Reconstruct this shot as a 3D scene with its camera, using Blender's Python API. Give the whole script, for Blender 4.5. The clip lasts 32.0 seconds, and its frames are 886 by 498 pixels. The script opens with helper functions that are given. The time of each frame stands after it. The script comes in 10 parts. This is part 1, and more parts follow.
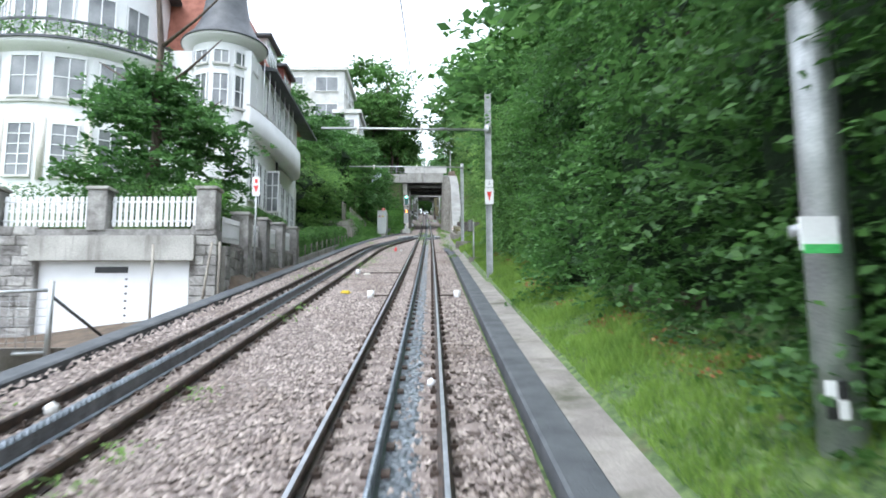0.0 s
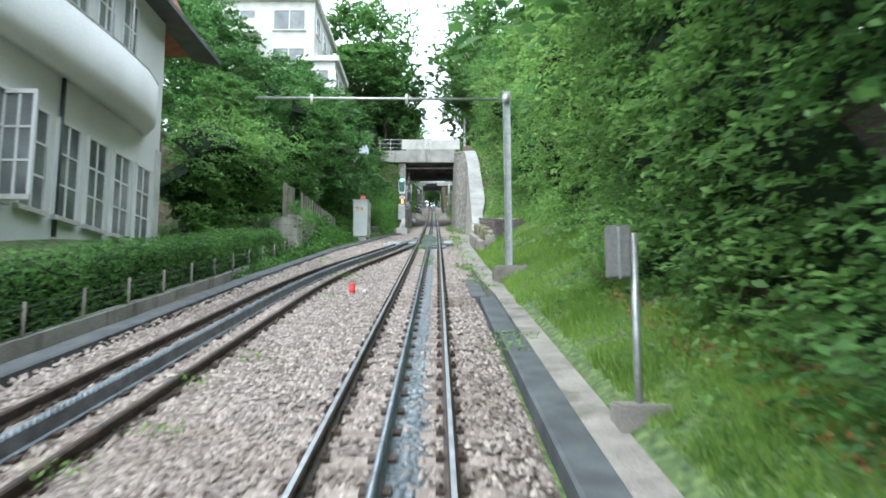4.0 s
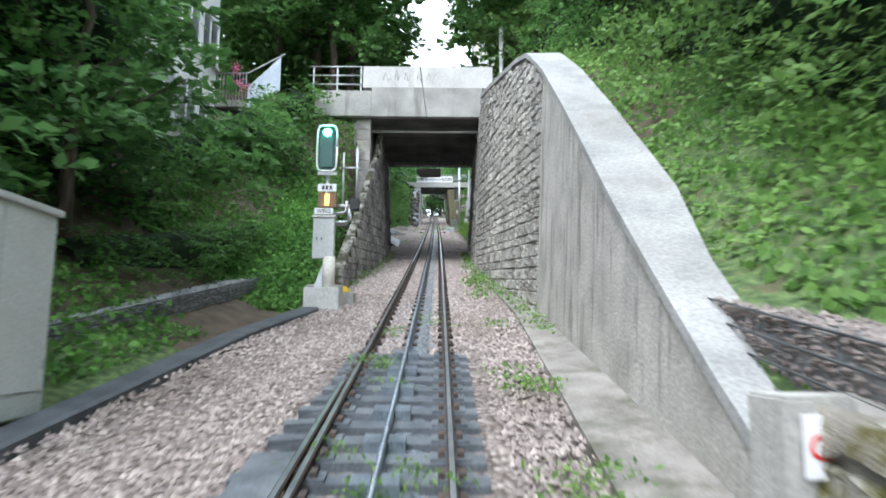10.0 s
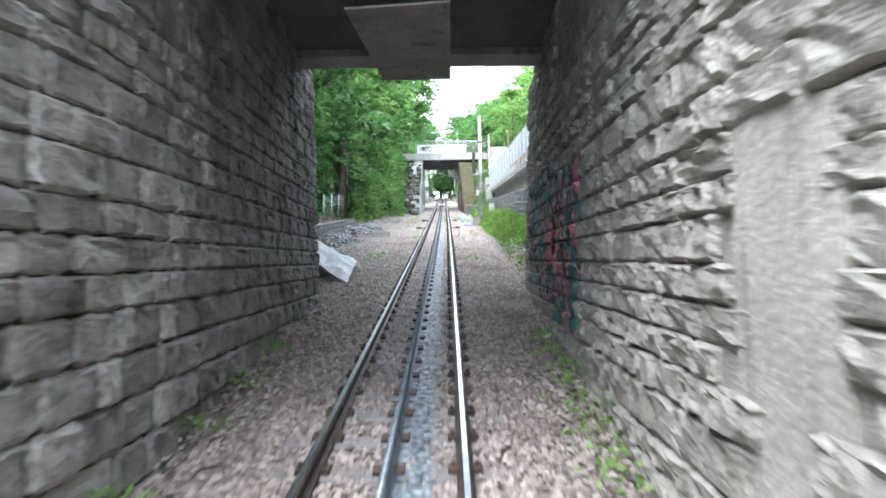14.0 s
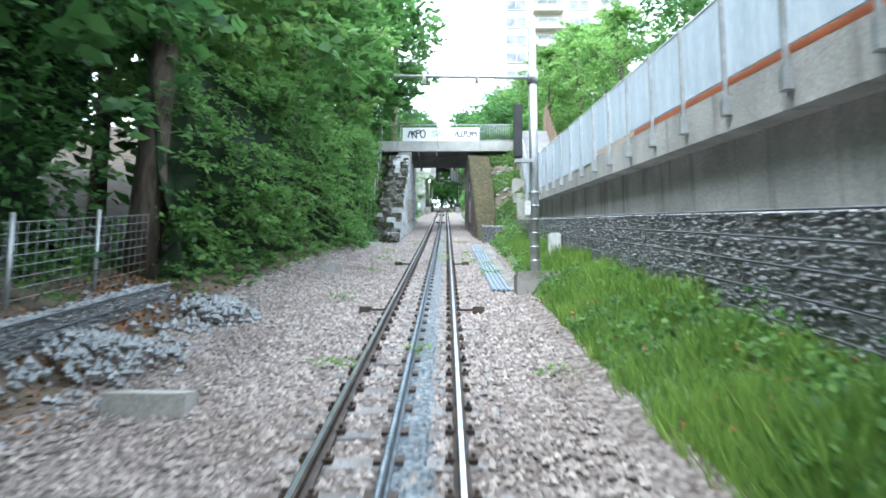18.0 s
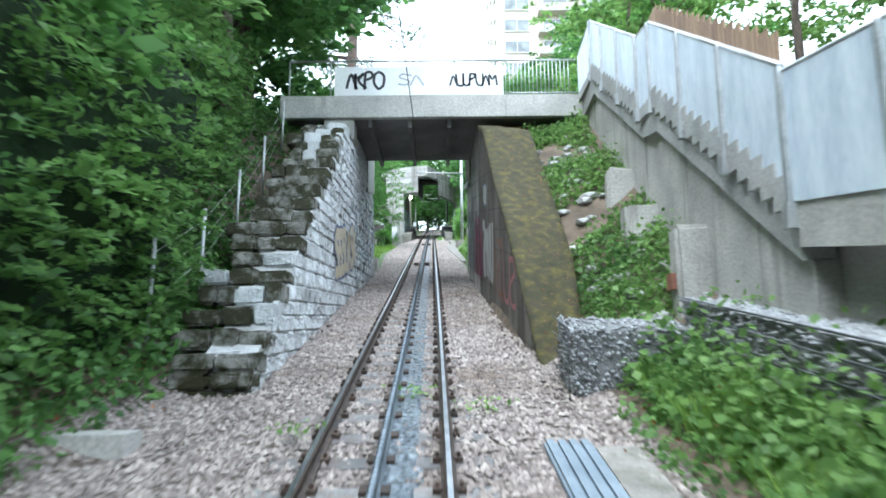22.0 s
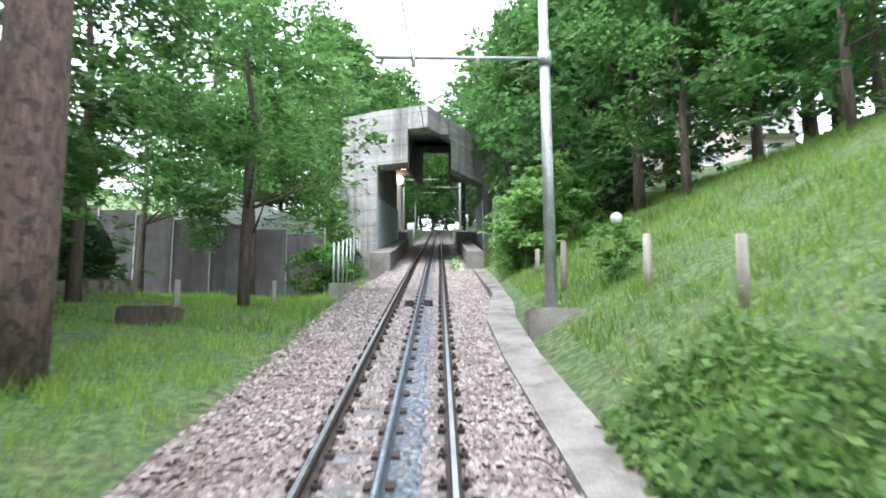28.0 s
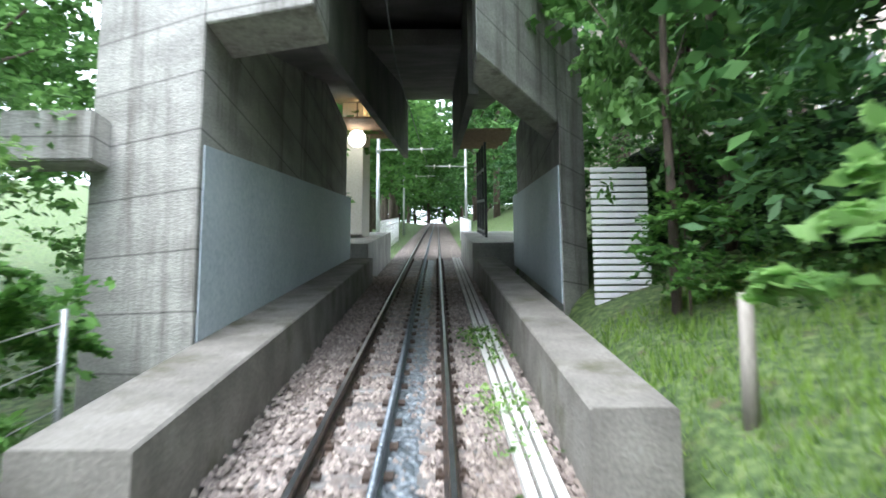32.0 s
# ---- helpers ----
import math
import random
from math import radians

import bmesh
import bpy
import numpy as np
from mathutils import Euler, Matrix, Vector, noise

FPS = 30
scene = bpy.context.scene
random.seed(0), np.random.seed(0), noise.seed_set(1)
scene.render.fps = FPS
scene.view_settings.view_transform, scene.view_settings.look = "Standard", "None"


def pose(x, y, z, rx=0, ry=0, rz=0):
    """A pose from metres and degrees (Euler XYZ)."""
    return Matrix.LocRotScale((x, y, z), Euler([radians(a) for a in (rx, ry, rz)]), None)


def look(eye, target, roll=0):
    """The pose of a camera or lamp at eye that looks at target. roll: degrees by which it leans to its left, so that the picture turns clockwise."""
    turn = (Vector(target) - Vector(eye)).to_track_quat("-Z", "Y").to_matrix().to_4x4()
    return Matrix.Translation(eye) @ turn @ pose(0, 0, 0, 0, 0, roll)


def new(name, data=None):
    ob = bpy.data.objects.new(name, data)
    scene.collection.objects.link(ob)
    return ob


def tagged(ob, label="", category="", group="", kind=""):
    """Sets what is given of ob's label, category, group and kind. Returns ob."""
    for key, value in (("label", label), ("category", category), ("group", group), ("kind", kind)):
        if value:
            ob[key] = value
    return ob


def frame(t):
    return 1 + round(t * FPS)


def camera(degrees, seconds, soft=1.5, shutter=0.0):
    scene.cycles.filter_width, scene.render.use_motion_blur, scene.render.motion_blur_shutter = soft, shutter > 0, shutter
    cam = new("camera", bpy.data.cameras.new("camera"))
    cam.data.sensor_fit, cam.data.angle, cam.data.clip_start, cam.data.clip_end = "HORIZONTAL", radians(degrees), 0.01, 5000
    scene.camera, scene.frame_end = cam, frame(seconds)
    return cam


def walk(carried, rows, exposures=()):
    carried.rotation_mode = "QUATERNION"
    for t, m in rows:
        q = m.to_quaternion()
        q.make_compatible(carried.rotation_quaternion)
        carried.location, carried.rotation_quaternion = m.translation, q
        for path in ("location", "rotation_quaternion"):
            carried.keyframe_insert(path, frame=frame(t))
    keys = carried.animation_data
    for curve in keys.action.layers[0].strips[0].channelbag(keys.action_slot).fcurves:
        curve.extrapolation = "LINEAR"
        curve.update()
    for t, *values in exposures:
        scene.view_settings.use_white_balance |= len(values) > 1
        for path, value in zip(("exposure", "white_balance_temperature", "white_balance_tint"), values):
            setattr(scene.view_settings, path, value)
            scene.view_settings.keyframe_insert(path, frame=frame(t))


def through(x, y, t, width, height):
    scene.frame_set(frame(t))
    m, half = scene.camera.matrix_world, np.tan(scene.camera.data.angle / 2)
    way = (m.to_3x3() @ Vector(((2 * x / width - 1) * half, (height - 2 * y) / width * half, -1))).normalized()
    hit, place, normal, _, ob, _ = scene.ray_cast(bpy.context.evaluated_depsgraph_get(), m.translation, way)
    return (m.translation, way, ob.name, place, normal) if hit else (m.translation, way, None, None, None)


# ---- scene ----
# camera rows: seconds, place in metres, heading, tilt and lean in degrees
PATH = [
    (0.0, 0.421, 15.681, 4.755, -0.91, 7.96, -0.24),
    (0.5, 0.419, 18.359, 5.253, -0.64, 7.74, -0.53),
    (1.0, 0.418, 21.041, 5.753, -0.50, 7.58, -0.47),
    (1.5, 0.416, 23.727, 6.256, -0.42, 7.44, -0.30),
    (2.0, 0.413, 26.421, 6.762, -0.42, 7.38, -0.13),
    (2.5, 0.409, 29.119, 7.271, -0.24, 7.25, 0.20),
    (4.5, 0.386, 39.912, 9.328, -0.30, 7.49, -0.19),
    (5.0, 0.379, 42.605, 9.844, -0.27, 7.89, -0.16),
    (5.5, 0.372, 45.289, 10.358, -0.36, 7.73, -0.14),
    (6.0, 0.365, 47.959, 10.871, -0.42, 7.73, 0.06),
    (6.5, 0.357, 50.606, 11.380, -0.33, 7.68, -0.00),
    (7.0, 0.349, 53.254, 11.892, -0.11, 7.65, 0.09),
    (7.5, 0.340, 55.898, 12.405, -0.12, 7.59, -0.03),
    (8.0, 0.331, 58.529, 12.919, -0.04, 7.66, 0.25),
    (8.5, 0.322, 61.136, 13.430, 0.09, 7.65, 0.29),
    (9.0, 0.313, 63.760, 13.947, 0.09, 7.90, 0.17),
    (9.5, 0.303, 66.400, 14.469, 0.04, 8.11, 0.28),
    (10.0, 0.292, 69.052, 14.991, -0.01, 8.14, 0.46),
    (10.5, 0.280, 71.717, 15.515, -0.18, 8.49, -0.48),
    (11.0, 0.267, 74.395, 16.039, -0.09, 8.37, 0.35),
    (11.5, 0.253, 77.083, 16.564, 0.36, 7.68, 0.36),
    (12.0, 0.239, 79.775, 17.087, 0.70, 7.54, -1.01),
    (12.5, 0.223, 82.466, 17.612, 0.84, 7.27, -0.04),
    (13.0, 0.207, 85.159, 18.142, 1.00, 7.02, -0.02),
    (13.5, 0.190, 87.852, 18.677, 0.91, 6.82, -0.11),
    (14.0, 0.171, 90.542, 19.217, 0.86, 6.66, -0.52),
    (14.5, 0.152, 93.229, 19.761, 0.93, 6.68, -0.16),
    (15.0, 0.132, 95.911, 20.309, 0.80, 6.93, -0.04),
    (15.5, 0.111, 98.585, 20.858, 0.74, 6.98, -0.28),
    (17.5, 0.021, 109.240, 23.078, 0.90, 7.31, 0.06),
    (18.0, -0.003, 111.890, 23.635, 0.96, 7.33, 0.15),
    (18.5, -0.028, 114.518, 24.185, 0.95, 7.38, 0.06),
    (19.0, -0.054, 117.129, 24.729, 0.84, 7.37, 0.21),
    (19.5, -0.082, 119.725, 25.267, 0.51, 7.72, -0.18),
    (20.0, -0.109, 122.302, 25.798, 0.54, 8.07, -0.39),
    (20.5, -0.138, 124.852, 26.321, 0.25, 8.35, -0.39),
    (21.0, -0.167, 127.378, 26.840, 0.08, 8.71, -0.32),
    (21.5, -0.196, 129.890, 27.358, -0.05, 8.95, 0.27),
    (22.0, -0.225, 132.396, 27.877, -0.15, 9.10, -0.53),
    (22.5, -0.254, 134.900, 28.398, 0.01, 9.06, -0.15),
    (23.0, -0.284, 137.409, 28.922, 0.10, 8.97, -0.15),
    (23.5, -0.313, 139.916, 29.448, 0.17, 9.07, -0.56),
    (24.0, -0.343, 142.413, 29.974, 0.30, 9.20, -0.37),
    (24.5, -0.373, 144.896, 30.499, 0.22, 9.35, -0.82),
    (25.0, -0.404, 147.359, 31.022, 0.25, 9.43, -0.10),
    (25.5, -0.435, 149.798, 31.541, 0.20, 9.43, 0.11),
    (26.0, -0.466, 152.214, 32.057, 0.31, 9.28, 0.33),
    (26.5, -0.498, 154.615, 32.572, 0.26, 9.27, 0.46),
    (28.5, -0.626, 164.237, 34.617, 0.41, 8.53, -0.43),
    (29.0, -0.657, 166.649, 35.124, 0.54, 8.26, -0.29),
    (29.5, -0.689, 169.061, 35.628, 0.63, 8.04, -0.22),
    (30.0, -0.720, 171.468, 36.129, 0.17, 7.87, -0.51),
    (30.5, -0.750, 173.863, 36.626, -0.08, 7.96, -0.08),
    (31.0, -0.780, 176.240, 37.119, -0.20, 7.90, -0.23),
    (31.5, -0.809, 178.603, 37.607, -0.11, 8.03, 0.26),
    (32.0, -0.838, 180.969, 38.095, 0.11, 8.03, -0.41),
]


def aim(x, y, z, yaw, pitch, roll):
    a, b = radians(yaw), radians(pitch)
    eye = Vector((x, y, z))
    return look(eye, eye + Vector((-math.sin(a) * math.cos(b), math.cos(a) * math.cos(b), math.sin(b))), roll)


cam = camera(66.0, 32.0, soft=1.7, shutter=0.4)
walk(cam, [(r[0], aim(*r[1:])) for r in PATH], exposures=((0.0, 0.2, 5850, 9), (5.0, 0.55, 5850, 3), (7.0, 0.68, 5850, 6), (8.0, 0.6, 5800, 8), (11.0, 0.55, 5800, 9), (13.0, 0.95, 5800, 9), (14.0, 1.55, 5800, 9), (15.2, 1.88, 5800, 9), (17.5, 1.15, 5500, 4), (21.5, 1.05, 5500, 4), (22.5, 0.82, 5650, 3), (24.0, 0.8, 5850, 9), (25.4, 1.4, 5850, 9), (26.5, 0.98, 5900, 11), (29.0, 0.78, 5900, 13), (32.0, 1.0, 5850, 9)))

# ---- line of the track: slope and heading by distance ----
KY = [-10, 5, 20, 35, 50, 65, 80, 95, 110, 125, 140, 155, 170, 185, 200, 215, 230, 245, 260, 275, 290]
KS = [0.1862, 0.1864, 0.1862, 0.1909, 0.1924, 0.1979, 0.1941, 0.2043, 0.2107, 0.2048, 0.2102, 0.2147, 0.2082, 0.2051, 0.2033, 0.1991, 0.1975, 0.1964, 0.1955, 0.1950, 0.1947]
KH = [-0.0005, -0.0005, -0.0005, -0.0022, -0.0030, -0.0038, -0.0055, -0.0076, -0.0090, -0.0115, -0.0117, -0.0134, -0.0129, -0.0118, -0.0104, -0.0098, -0.0097, -0.0097, -0.0097, -0.0097, -0.0097]


def _accumulate(values):
    ys = np.arange(-10.0, 290.0, 0.5)
    v = np.interp(ys, KY, values)
    out = np.concatenate([[0.0], np.cumsum((v[1:] + v[:-1]) / 2 * 0.5)])
    return ys, out - np.interp(0.0, ys, out)


LY, LZ = _accumulate(KS)
_, LX = _accumulate(KH)


def track_z(y):
    z = np.interp(y, LY, LZ)
    z = z + np.minimum(np.asarray(y) + 10.0, 0) * KS[0] + np.maximum(np.asarray(y) - 289.5, 0) * 0.05
    return float(z) if np.ndim(y) == 0 else z


def track_x(y):
    x = np.interp(y, LY, LX)
    return float(x) if np.ndim(y) == 0 else x


def P(dx, y, dz):
    """World place of a point dx beside the middle of the track and dz over its rails, y metres along."""
    return Vector((track_x(y) + dx, y, track_z(y) + dz))


# ---- sky and sun: a bright overcast day ----
world = bpy.data.worlds.new("sky")
scene.world = world
world.use_nodes = True
wn = world.node_tree
wn.nodes.clear()
w_out = wn.nodes.new("ShaderNodeOutputWorld")
w_bg = wn.nodes.new("ShaderNodeBackground")
w_sky = wn.nodes.new("ShaderNodeTexSky")
w_hsv = wn.nodes.new("ShaderNodeHueSaturation")
w_mix = wn.nodes.new("ShaderNodeMixRGB")
w_sky.sky_type = "NISHITA"
w_sky.sun_disc = False
w_sky.sun_elevation, w_sky.sun_rotation = radians(60), radians(217)
w_sky.dust_density, w_sky.ozone_density = 3.0, 1.0
w_hsv.inputs["Saturation"].default_value = 0.25
w_mix.inputs["Fac"].default_value = 0.6
w_mix.inputs["Color2"].default_value = (8.6, 8.9, 9.4, 1)
wn.links.new(w_sky.outputs["Color"], w_hsv.inputs["Color"])
wn.links.new(w_hsv.outputs["Color"], w_mix.inputs["Color1"])
wn.links.new(w_mix.outputs["Color"], w_bg.inputs["Color"])
w_bg.inputs["Strength"].default_value = 0.3
wn.links.new(w_bg.outputs["Background"], w_out.inputs["Surface"])
sun = new("sun", bpy.data.lights.new("sun", "SUN"))
sun.data.energy, sun.data.angle, sun.data.color = 1.8, radians(40), (1.0, 0.96, 0.9)
sun.matrix_world = look((-45, -10, 140), (0, 50, 10))


# ---- materials ----
def material(name, colors, rough=0.8, metal=0.0, scale=3.0, fine=40.0, bump=0.3, stretch=(1, 1, 1), vary=0.0, island=0.0,
             stain=None, stain_at=(0.55, 0.7), stain_scale=0.8, gloss=0.5, streak=False, lines=None):
    """A surface with coarse patches between two colours, fine grain in brightness and relief, and stains of a third colour."""
    m = bpy.data.materials.new(name)
    m.use_nodes = True
    t = m.node_tree
    n, l = t.nodes, t.links
    bsdf = n["Principled BSDF"]
    co = n.new("ShaderNodeTexCoord")
    mp = n.new("ShaderNodeMapping")
    mp.inputs["Scale"].default_value = stretch
    geo = n.new("ShaderNodeNewGeometry")
    l.new(geo.outputs["Position"], mp.inputs["Vector"])
    a = n.new("ShaderNodeTexNoise")
    a.inputs["Scale"].default_value, a.inputs["Detail"].default_value = scale, 5
    b = n.new("ShaderNodeTexNoise")
    b.inputs["Scale"].default_value, b.inputs["Detail"].default_value = fine, 4
    for x in (a, b):
        l.new(mp.outputs["Vector"], x.inputs["Vector"])
    r = n.new("ShaderNodeValToRGB")
    r.color_ramp.elements[0].position, r.color_ramp.elements[1].position = 0.32, 0.68
    r.color_ramp.elements[0].color = (*colors[0], 1)
    r.color_ramp.elements[1].color = (*colors[1], 1)
    if len(colors) > 2:
        e = r.color_ramp.elements.new(0.5)
        e.color = (*colors[2], 1)
    l.new(a.outputs["Fac"], r.inputs["Fac"])
    col = r.outputs["Color"]
    mul = n.new("ShaderNodeMixRGB")
    mul.blend_type = "OVERLAY"
    mul.inputs["Fac"].default_value = 0.5
    l.new(col, mul.inputs["Color1"])
    l.new(b.outputs["Fac"], mul.inputs["Color2"])
    col = mul.outputs["Color"]
    if stain:
        s = n.new("ShaderNodeTexNoise")
        s.inputs["Scale"].default_value, s.inputs["Detail"].default_value, s.inputs["Roughness"].default_value = stain_scale, 7, 0.65
        if streak:
            m2 = n.new("ShaderNodeMapping")
            m2.inputs["Scale"].default_value = (2.2, 2.2, 0.22)
            l.new(geo.outputs["Position"], m2.inputs["Vector"])
            l.new(m2.outputs["Vector"], s.inputs["Vector"])
        else:
            l.new(geo.outputs["Position"], s.inputs["Vector"])
        sr = n.new("ShaderNodeValToRGB")
        sr.color_ramp.elements[0].position, sr.color_ramp.elements[1].position = stain_at
        l.new(s.outputs["Fac"], sr.inputs["Fac"])
        sm = n.new("ShaderNodeMixRGB")
        sm.inputs["Color2"].default_value = (*stain, 1)
        l.new(sr.outputs["Color"], sm.inputs["Fac"])
        l.new(col, sm.inputs["Color1"])
        col = sm.outputs["Color"]
    if vary or island:
        hs = n.new("ShaderNodeHueSaturation")
        if vary:
            src = n.new("ShaderNodeObjectInfo").outputs["Random"]
            amount = vary
        else:
            src = geo.outputs["Random Per Island"]
            amount = island
        mr = n.new("ShaderNodeMapRange")
        mr.inputs["To Min"].default_value, mr.inputs["To Max"].default_value = 1 - amount, 1 + amount
        l.new(src, mr.inputs["Value"])
        l.new(mr.outputs["Result"], hs.inputs["Value"])
        mh = n.new("ShaderNodeMath")
        mh.operation = "MULTIPLY_ADD"
        mh.inputs[1].default_value, mh.inputs[2].default_value = amount * 0.06, 0.5 - amount * 0.03
        l.new(src, mh.inputs[0])
        l.new(mh.outputs["Value"], hs.inputs["Hue"])
        l.new(col, hs.inputs["Color"])
        col = hs.outputs["Color"]
    groove = None
    if lines:
        period, rise = lines
        sp = n.new("ShaderNodeSeparateXYZ")
        l.new(geo.outputs["Position"], sp.inputs["Vector"])
        m1 = n.new("ShaderNodeMath")
        m1.operation = "MULTIPLY_ADD"
        m1.inputs[1].default_value = -rise
        l.new(sp.outputs["Y"], m1.inputs[0])
        l.new(sp.outputs["Z"], m1.inputs[2])
        m2 = n.new("ShaderNodeMath")
        m2.operation = "PINGPONG"
        m2.inputs[1].default_value = period / 2
        l.new(m1.outputs["Value"], m2.inputs[0])
        groove = n.new("ShaderNodeMapRange")
        groove.inputs["From Min"].default_value, groove.inputs["From Max"].default_value = 0.004, 0.016
        l.new(m2.outputs["Value"], groove.inputs["Value"])
        gm = n.new("ShaderNodeMixRGB")
        gm.blend_type = "MULTIPLY"
        gm.inputs["Fac"].default_value = 0.55
        l.new(col, gm.inputs["Color1"])
        l.new(groove.outputs["Result"], gm.inputs["Color2"])
        col = gm.outputs["Color"]
    l.new(col, bsdf.inputs["Base Color"])
    bsdf.inputs["Roughness"].default_value, bsdf.inputs["Metallic"].default_value = rough, metal
    bsdf.inputs["Specular IOR Level"].default_value = gloss
    if bump:
        bp = n.new("ShaderNodeBump")
        bp.inputs["Strength"].default_value, bp.inputs["Distance"].default_value = bump, 0.03
        l.new(b.outputs["Fac"], bp.inputs["Height"])
        l.new(bp.outputs["Normal"], bsdf.inputs["Normal"])
    return m


def leaf_material(name, dark, light, through=0.35, gloss=0.35):
    """Leaves, each with its own tone, that let some light pass."""
    m = bpy.data.materials.new(name)
    m.use_nodes = True
    t = m.node_tree
    n, l = t.nodes, t.links
    bsdf = n["Principled BSDF"]
    geo = n.new("ShaderNodeNewGeometry")
    inf = n.new("ShaderNodeObjectInfo")
    no = n.new("ShaderNodeTexNoise")
    no.inputs["Scale"].default_value, no.inputs["Detail"].default_value = 0.55, 3
    l.new(geo.outputs["Position"], no.inputs["Vector"])
    ad = n.new("ShaderNodeMath")
    ad.operation = "MULTIPLY_ADD"
    ad.inputs[1].default_value = 0.55
    l.new(geo.outputs["Random Per Island"], ad.inputs[0])
    l.new(no.outputs["Fac"], ad.inputs[2])
    r = n.new("ShaderNodeValToRGB")
    r.color_ramp.elements[0].position, r.color_ramp.elements[1].position = 0.3, 1.0
    r.color_ramp.elements[0].color, r.color_ramp.elements[1].color = (*dark, 1), (*light, 1)
    l.new(ad.outputs["Value"], r.inputs["Fac"])
    hs = n.new("ShaderNodeHueSaturation")
    mr = n.new("ShaderNodeMapRange")
    mr.inputs["To Min"].default_value, mr.inputs["To Max"].default_value = 0.8, 1.2
    l.new(inf.outputs["Random"], mr.inputs["Value"])
    l.new(mr.outputs["Result"], hs.inputs["Value"])
    l.new(r.outputs["Color"], hs.inputs["Color"])
    l.new(hs.outputs["Color"], bsdf.inputs["Base Color"])
    bsdf.inputs["Roughness"].default_value = 0.5
    bsdf.inputs["Specular IOR Level"].default_value = gloss
    tr = n.new("ShaderNodeBsdfTranslucent")
    l.new(hs.outputs["Color"], tr.inputs["Color"])
    mx = n.new("ShaderNodeMixShader")
    mx.inputs["Fac"].default_value = through
    l.new(bsdf.outputs["BSDF"], mx.inputs[1])
    l.new(tr.outputs["BSDF"], mx.inputs[2])
    l.new(mx.outputs["Shader"], n["Material Output"].inputs["Surface"])
    return m


def glow(name, color, strength):
    m = bpy.data.materials.new(name)
    m.use_nodes = True
    b = m.node_tree.nodes["Principled BSDF"]
    b.inputs["Base Color"].default_value = (*color, 1)
    b.inputs["Emission Color"].default_value = (*color, 1)
    b.inputs["Emission Strength"].default_value = strength
    return m


def gravel_material(name, tones, size=15.0, stain=(0.11, 0.08, 0.062), rough=0.85):
    """Packed crushed stones: each cell a stone of its own tone, with dirty gaps darkened as shade, and relief."""
    m = bpy.data.materials.new(name)
    m.use_nodes = True
    n, l = m.node_tree.nodes, m.node_tree.links
    bsdf = n["Principled BSDF"]
    geo = n.new("ShaderNodeNewGeometry")
    vor = n.new("ShaderNodeTexVoronoi")
    vor.inputs["Scale"].default_value = size
    l.new(geo.outputs["Position"], vor.inputs["Vector"])
    sep = n.new("ShaderNodeSeparateColor")
    l.new(vor.outputs["Color"], sep.inputs["Color"])
    ramp = n.new("ShaderNodeValToRGB")
    els = ramp.color_ramp.elements
    els[0].position, els[0].color = 0.0, (*tones[0], 1)
    els[1].position, els[1].color = 1.0, (*tones[-1], 1)
    for k, c in enumerate(tones[1:-1]):
        els.new((k + 1) / (len(tones) - 1)).color = (*c, 1)
    l.new(sep.outputs["Red"], ramp.inputs["Fac"])
    # gaps go darker: a dirty tone that also paints the shade between stones
    gap = n.new("ShaderNodeMapRange")
    gap.inputs["From Min"].default_value, gap.inputs["From Max"].default_value = 0.42, 0.8
    l.new(vor.outputs["Distance"], gap.inputs["Value"])
    dirt_and_shade = n.new("ShaderNodeMixRGB")
    dirt_and_shade.inputs["Color2"].default_value = (stain[0] * 0.7, stain[1] * 0.7, stain[2] * 0.7, 1)
    l.new(gap.outputs["Result"], dirt_and_shade.inputs["Fac"])
    l.new(ramp.outputs["Color"], dirt_and_shade.inputs["Color1"])
    big = n.new("ShaderNodeTexNoise")
    big.inputs["Scale"].default_value, big.inputs["Detail"].default_value = 0.6, 6
    l.new(geo.outputs["Position"], big.inputs["Vector"])
    br = n.new("ShaderNodeMapRange")
    br.inputs["From Min"].default_value, br.inputs["From Max"].default_value, br.inputs["To Max"].default_value = 0.5, 0.75, 0.7
    l.new(big.outputs["Fac"], br.inputs["Value"])
    mix = n.new("ShaderNodeMixRGB")
    mix.inputs["Color2"].default_value = (*stain, 1)
    l.new(br.outputs["Result"], mix.inputs["Fac"])
    l.new(dirt_and_shade.outputs["Color"], mix.inputs["Color1"])
    l.new(mix.outputs["Color"], bsdf.inputs["Base Color"])
    bsdf.inputs["Roughness"].default_value = rough
    bp = n.new("ShaderNodeBump")
    bp.invert = True
    bp.inputs["Strength"].default_value, bp.inputs["Distance"].default_value = 1.0, 0.05
    l.new(vor.outputs["Distance"], bp.inputs["Height"])
    l.new(bp.outputs["Normal"], bsdf.inputs["Normal"])
    return m


M = {}
M["ballast"] = gravel_material("ballast", [(0.15, 0.118, 0.102), (0.27, 0.222, 0.198), (0.23, 0.2, 0.185), (0.44, 0.375, 0.335)])
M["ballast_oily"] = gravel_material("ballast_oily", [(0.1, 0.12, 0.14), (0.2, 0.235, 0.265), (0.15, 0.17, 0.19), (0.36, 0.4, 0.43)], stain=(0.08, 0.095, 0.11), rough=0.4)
M["gravel_grey"] = gravel_material("gravel_grey", [(0.16, 0.16, 0.155), (0.28, 0.28, 0.27), (0.22, 0.21, 0.2), (0.42, 0.41, 0.4)], stain=(0.1, 0.075, 0.045))
M["gabion_fill"] = material("gabion_fill", [(0.13, 0.13, 0.132), (0.22, 0.22, 0.22)], scale=9, fine=40, bump=0.8)
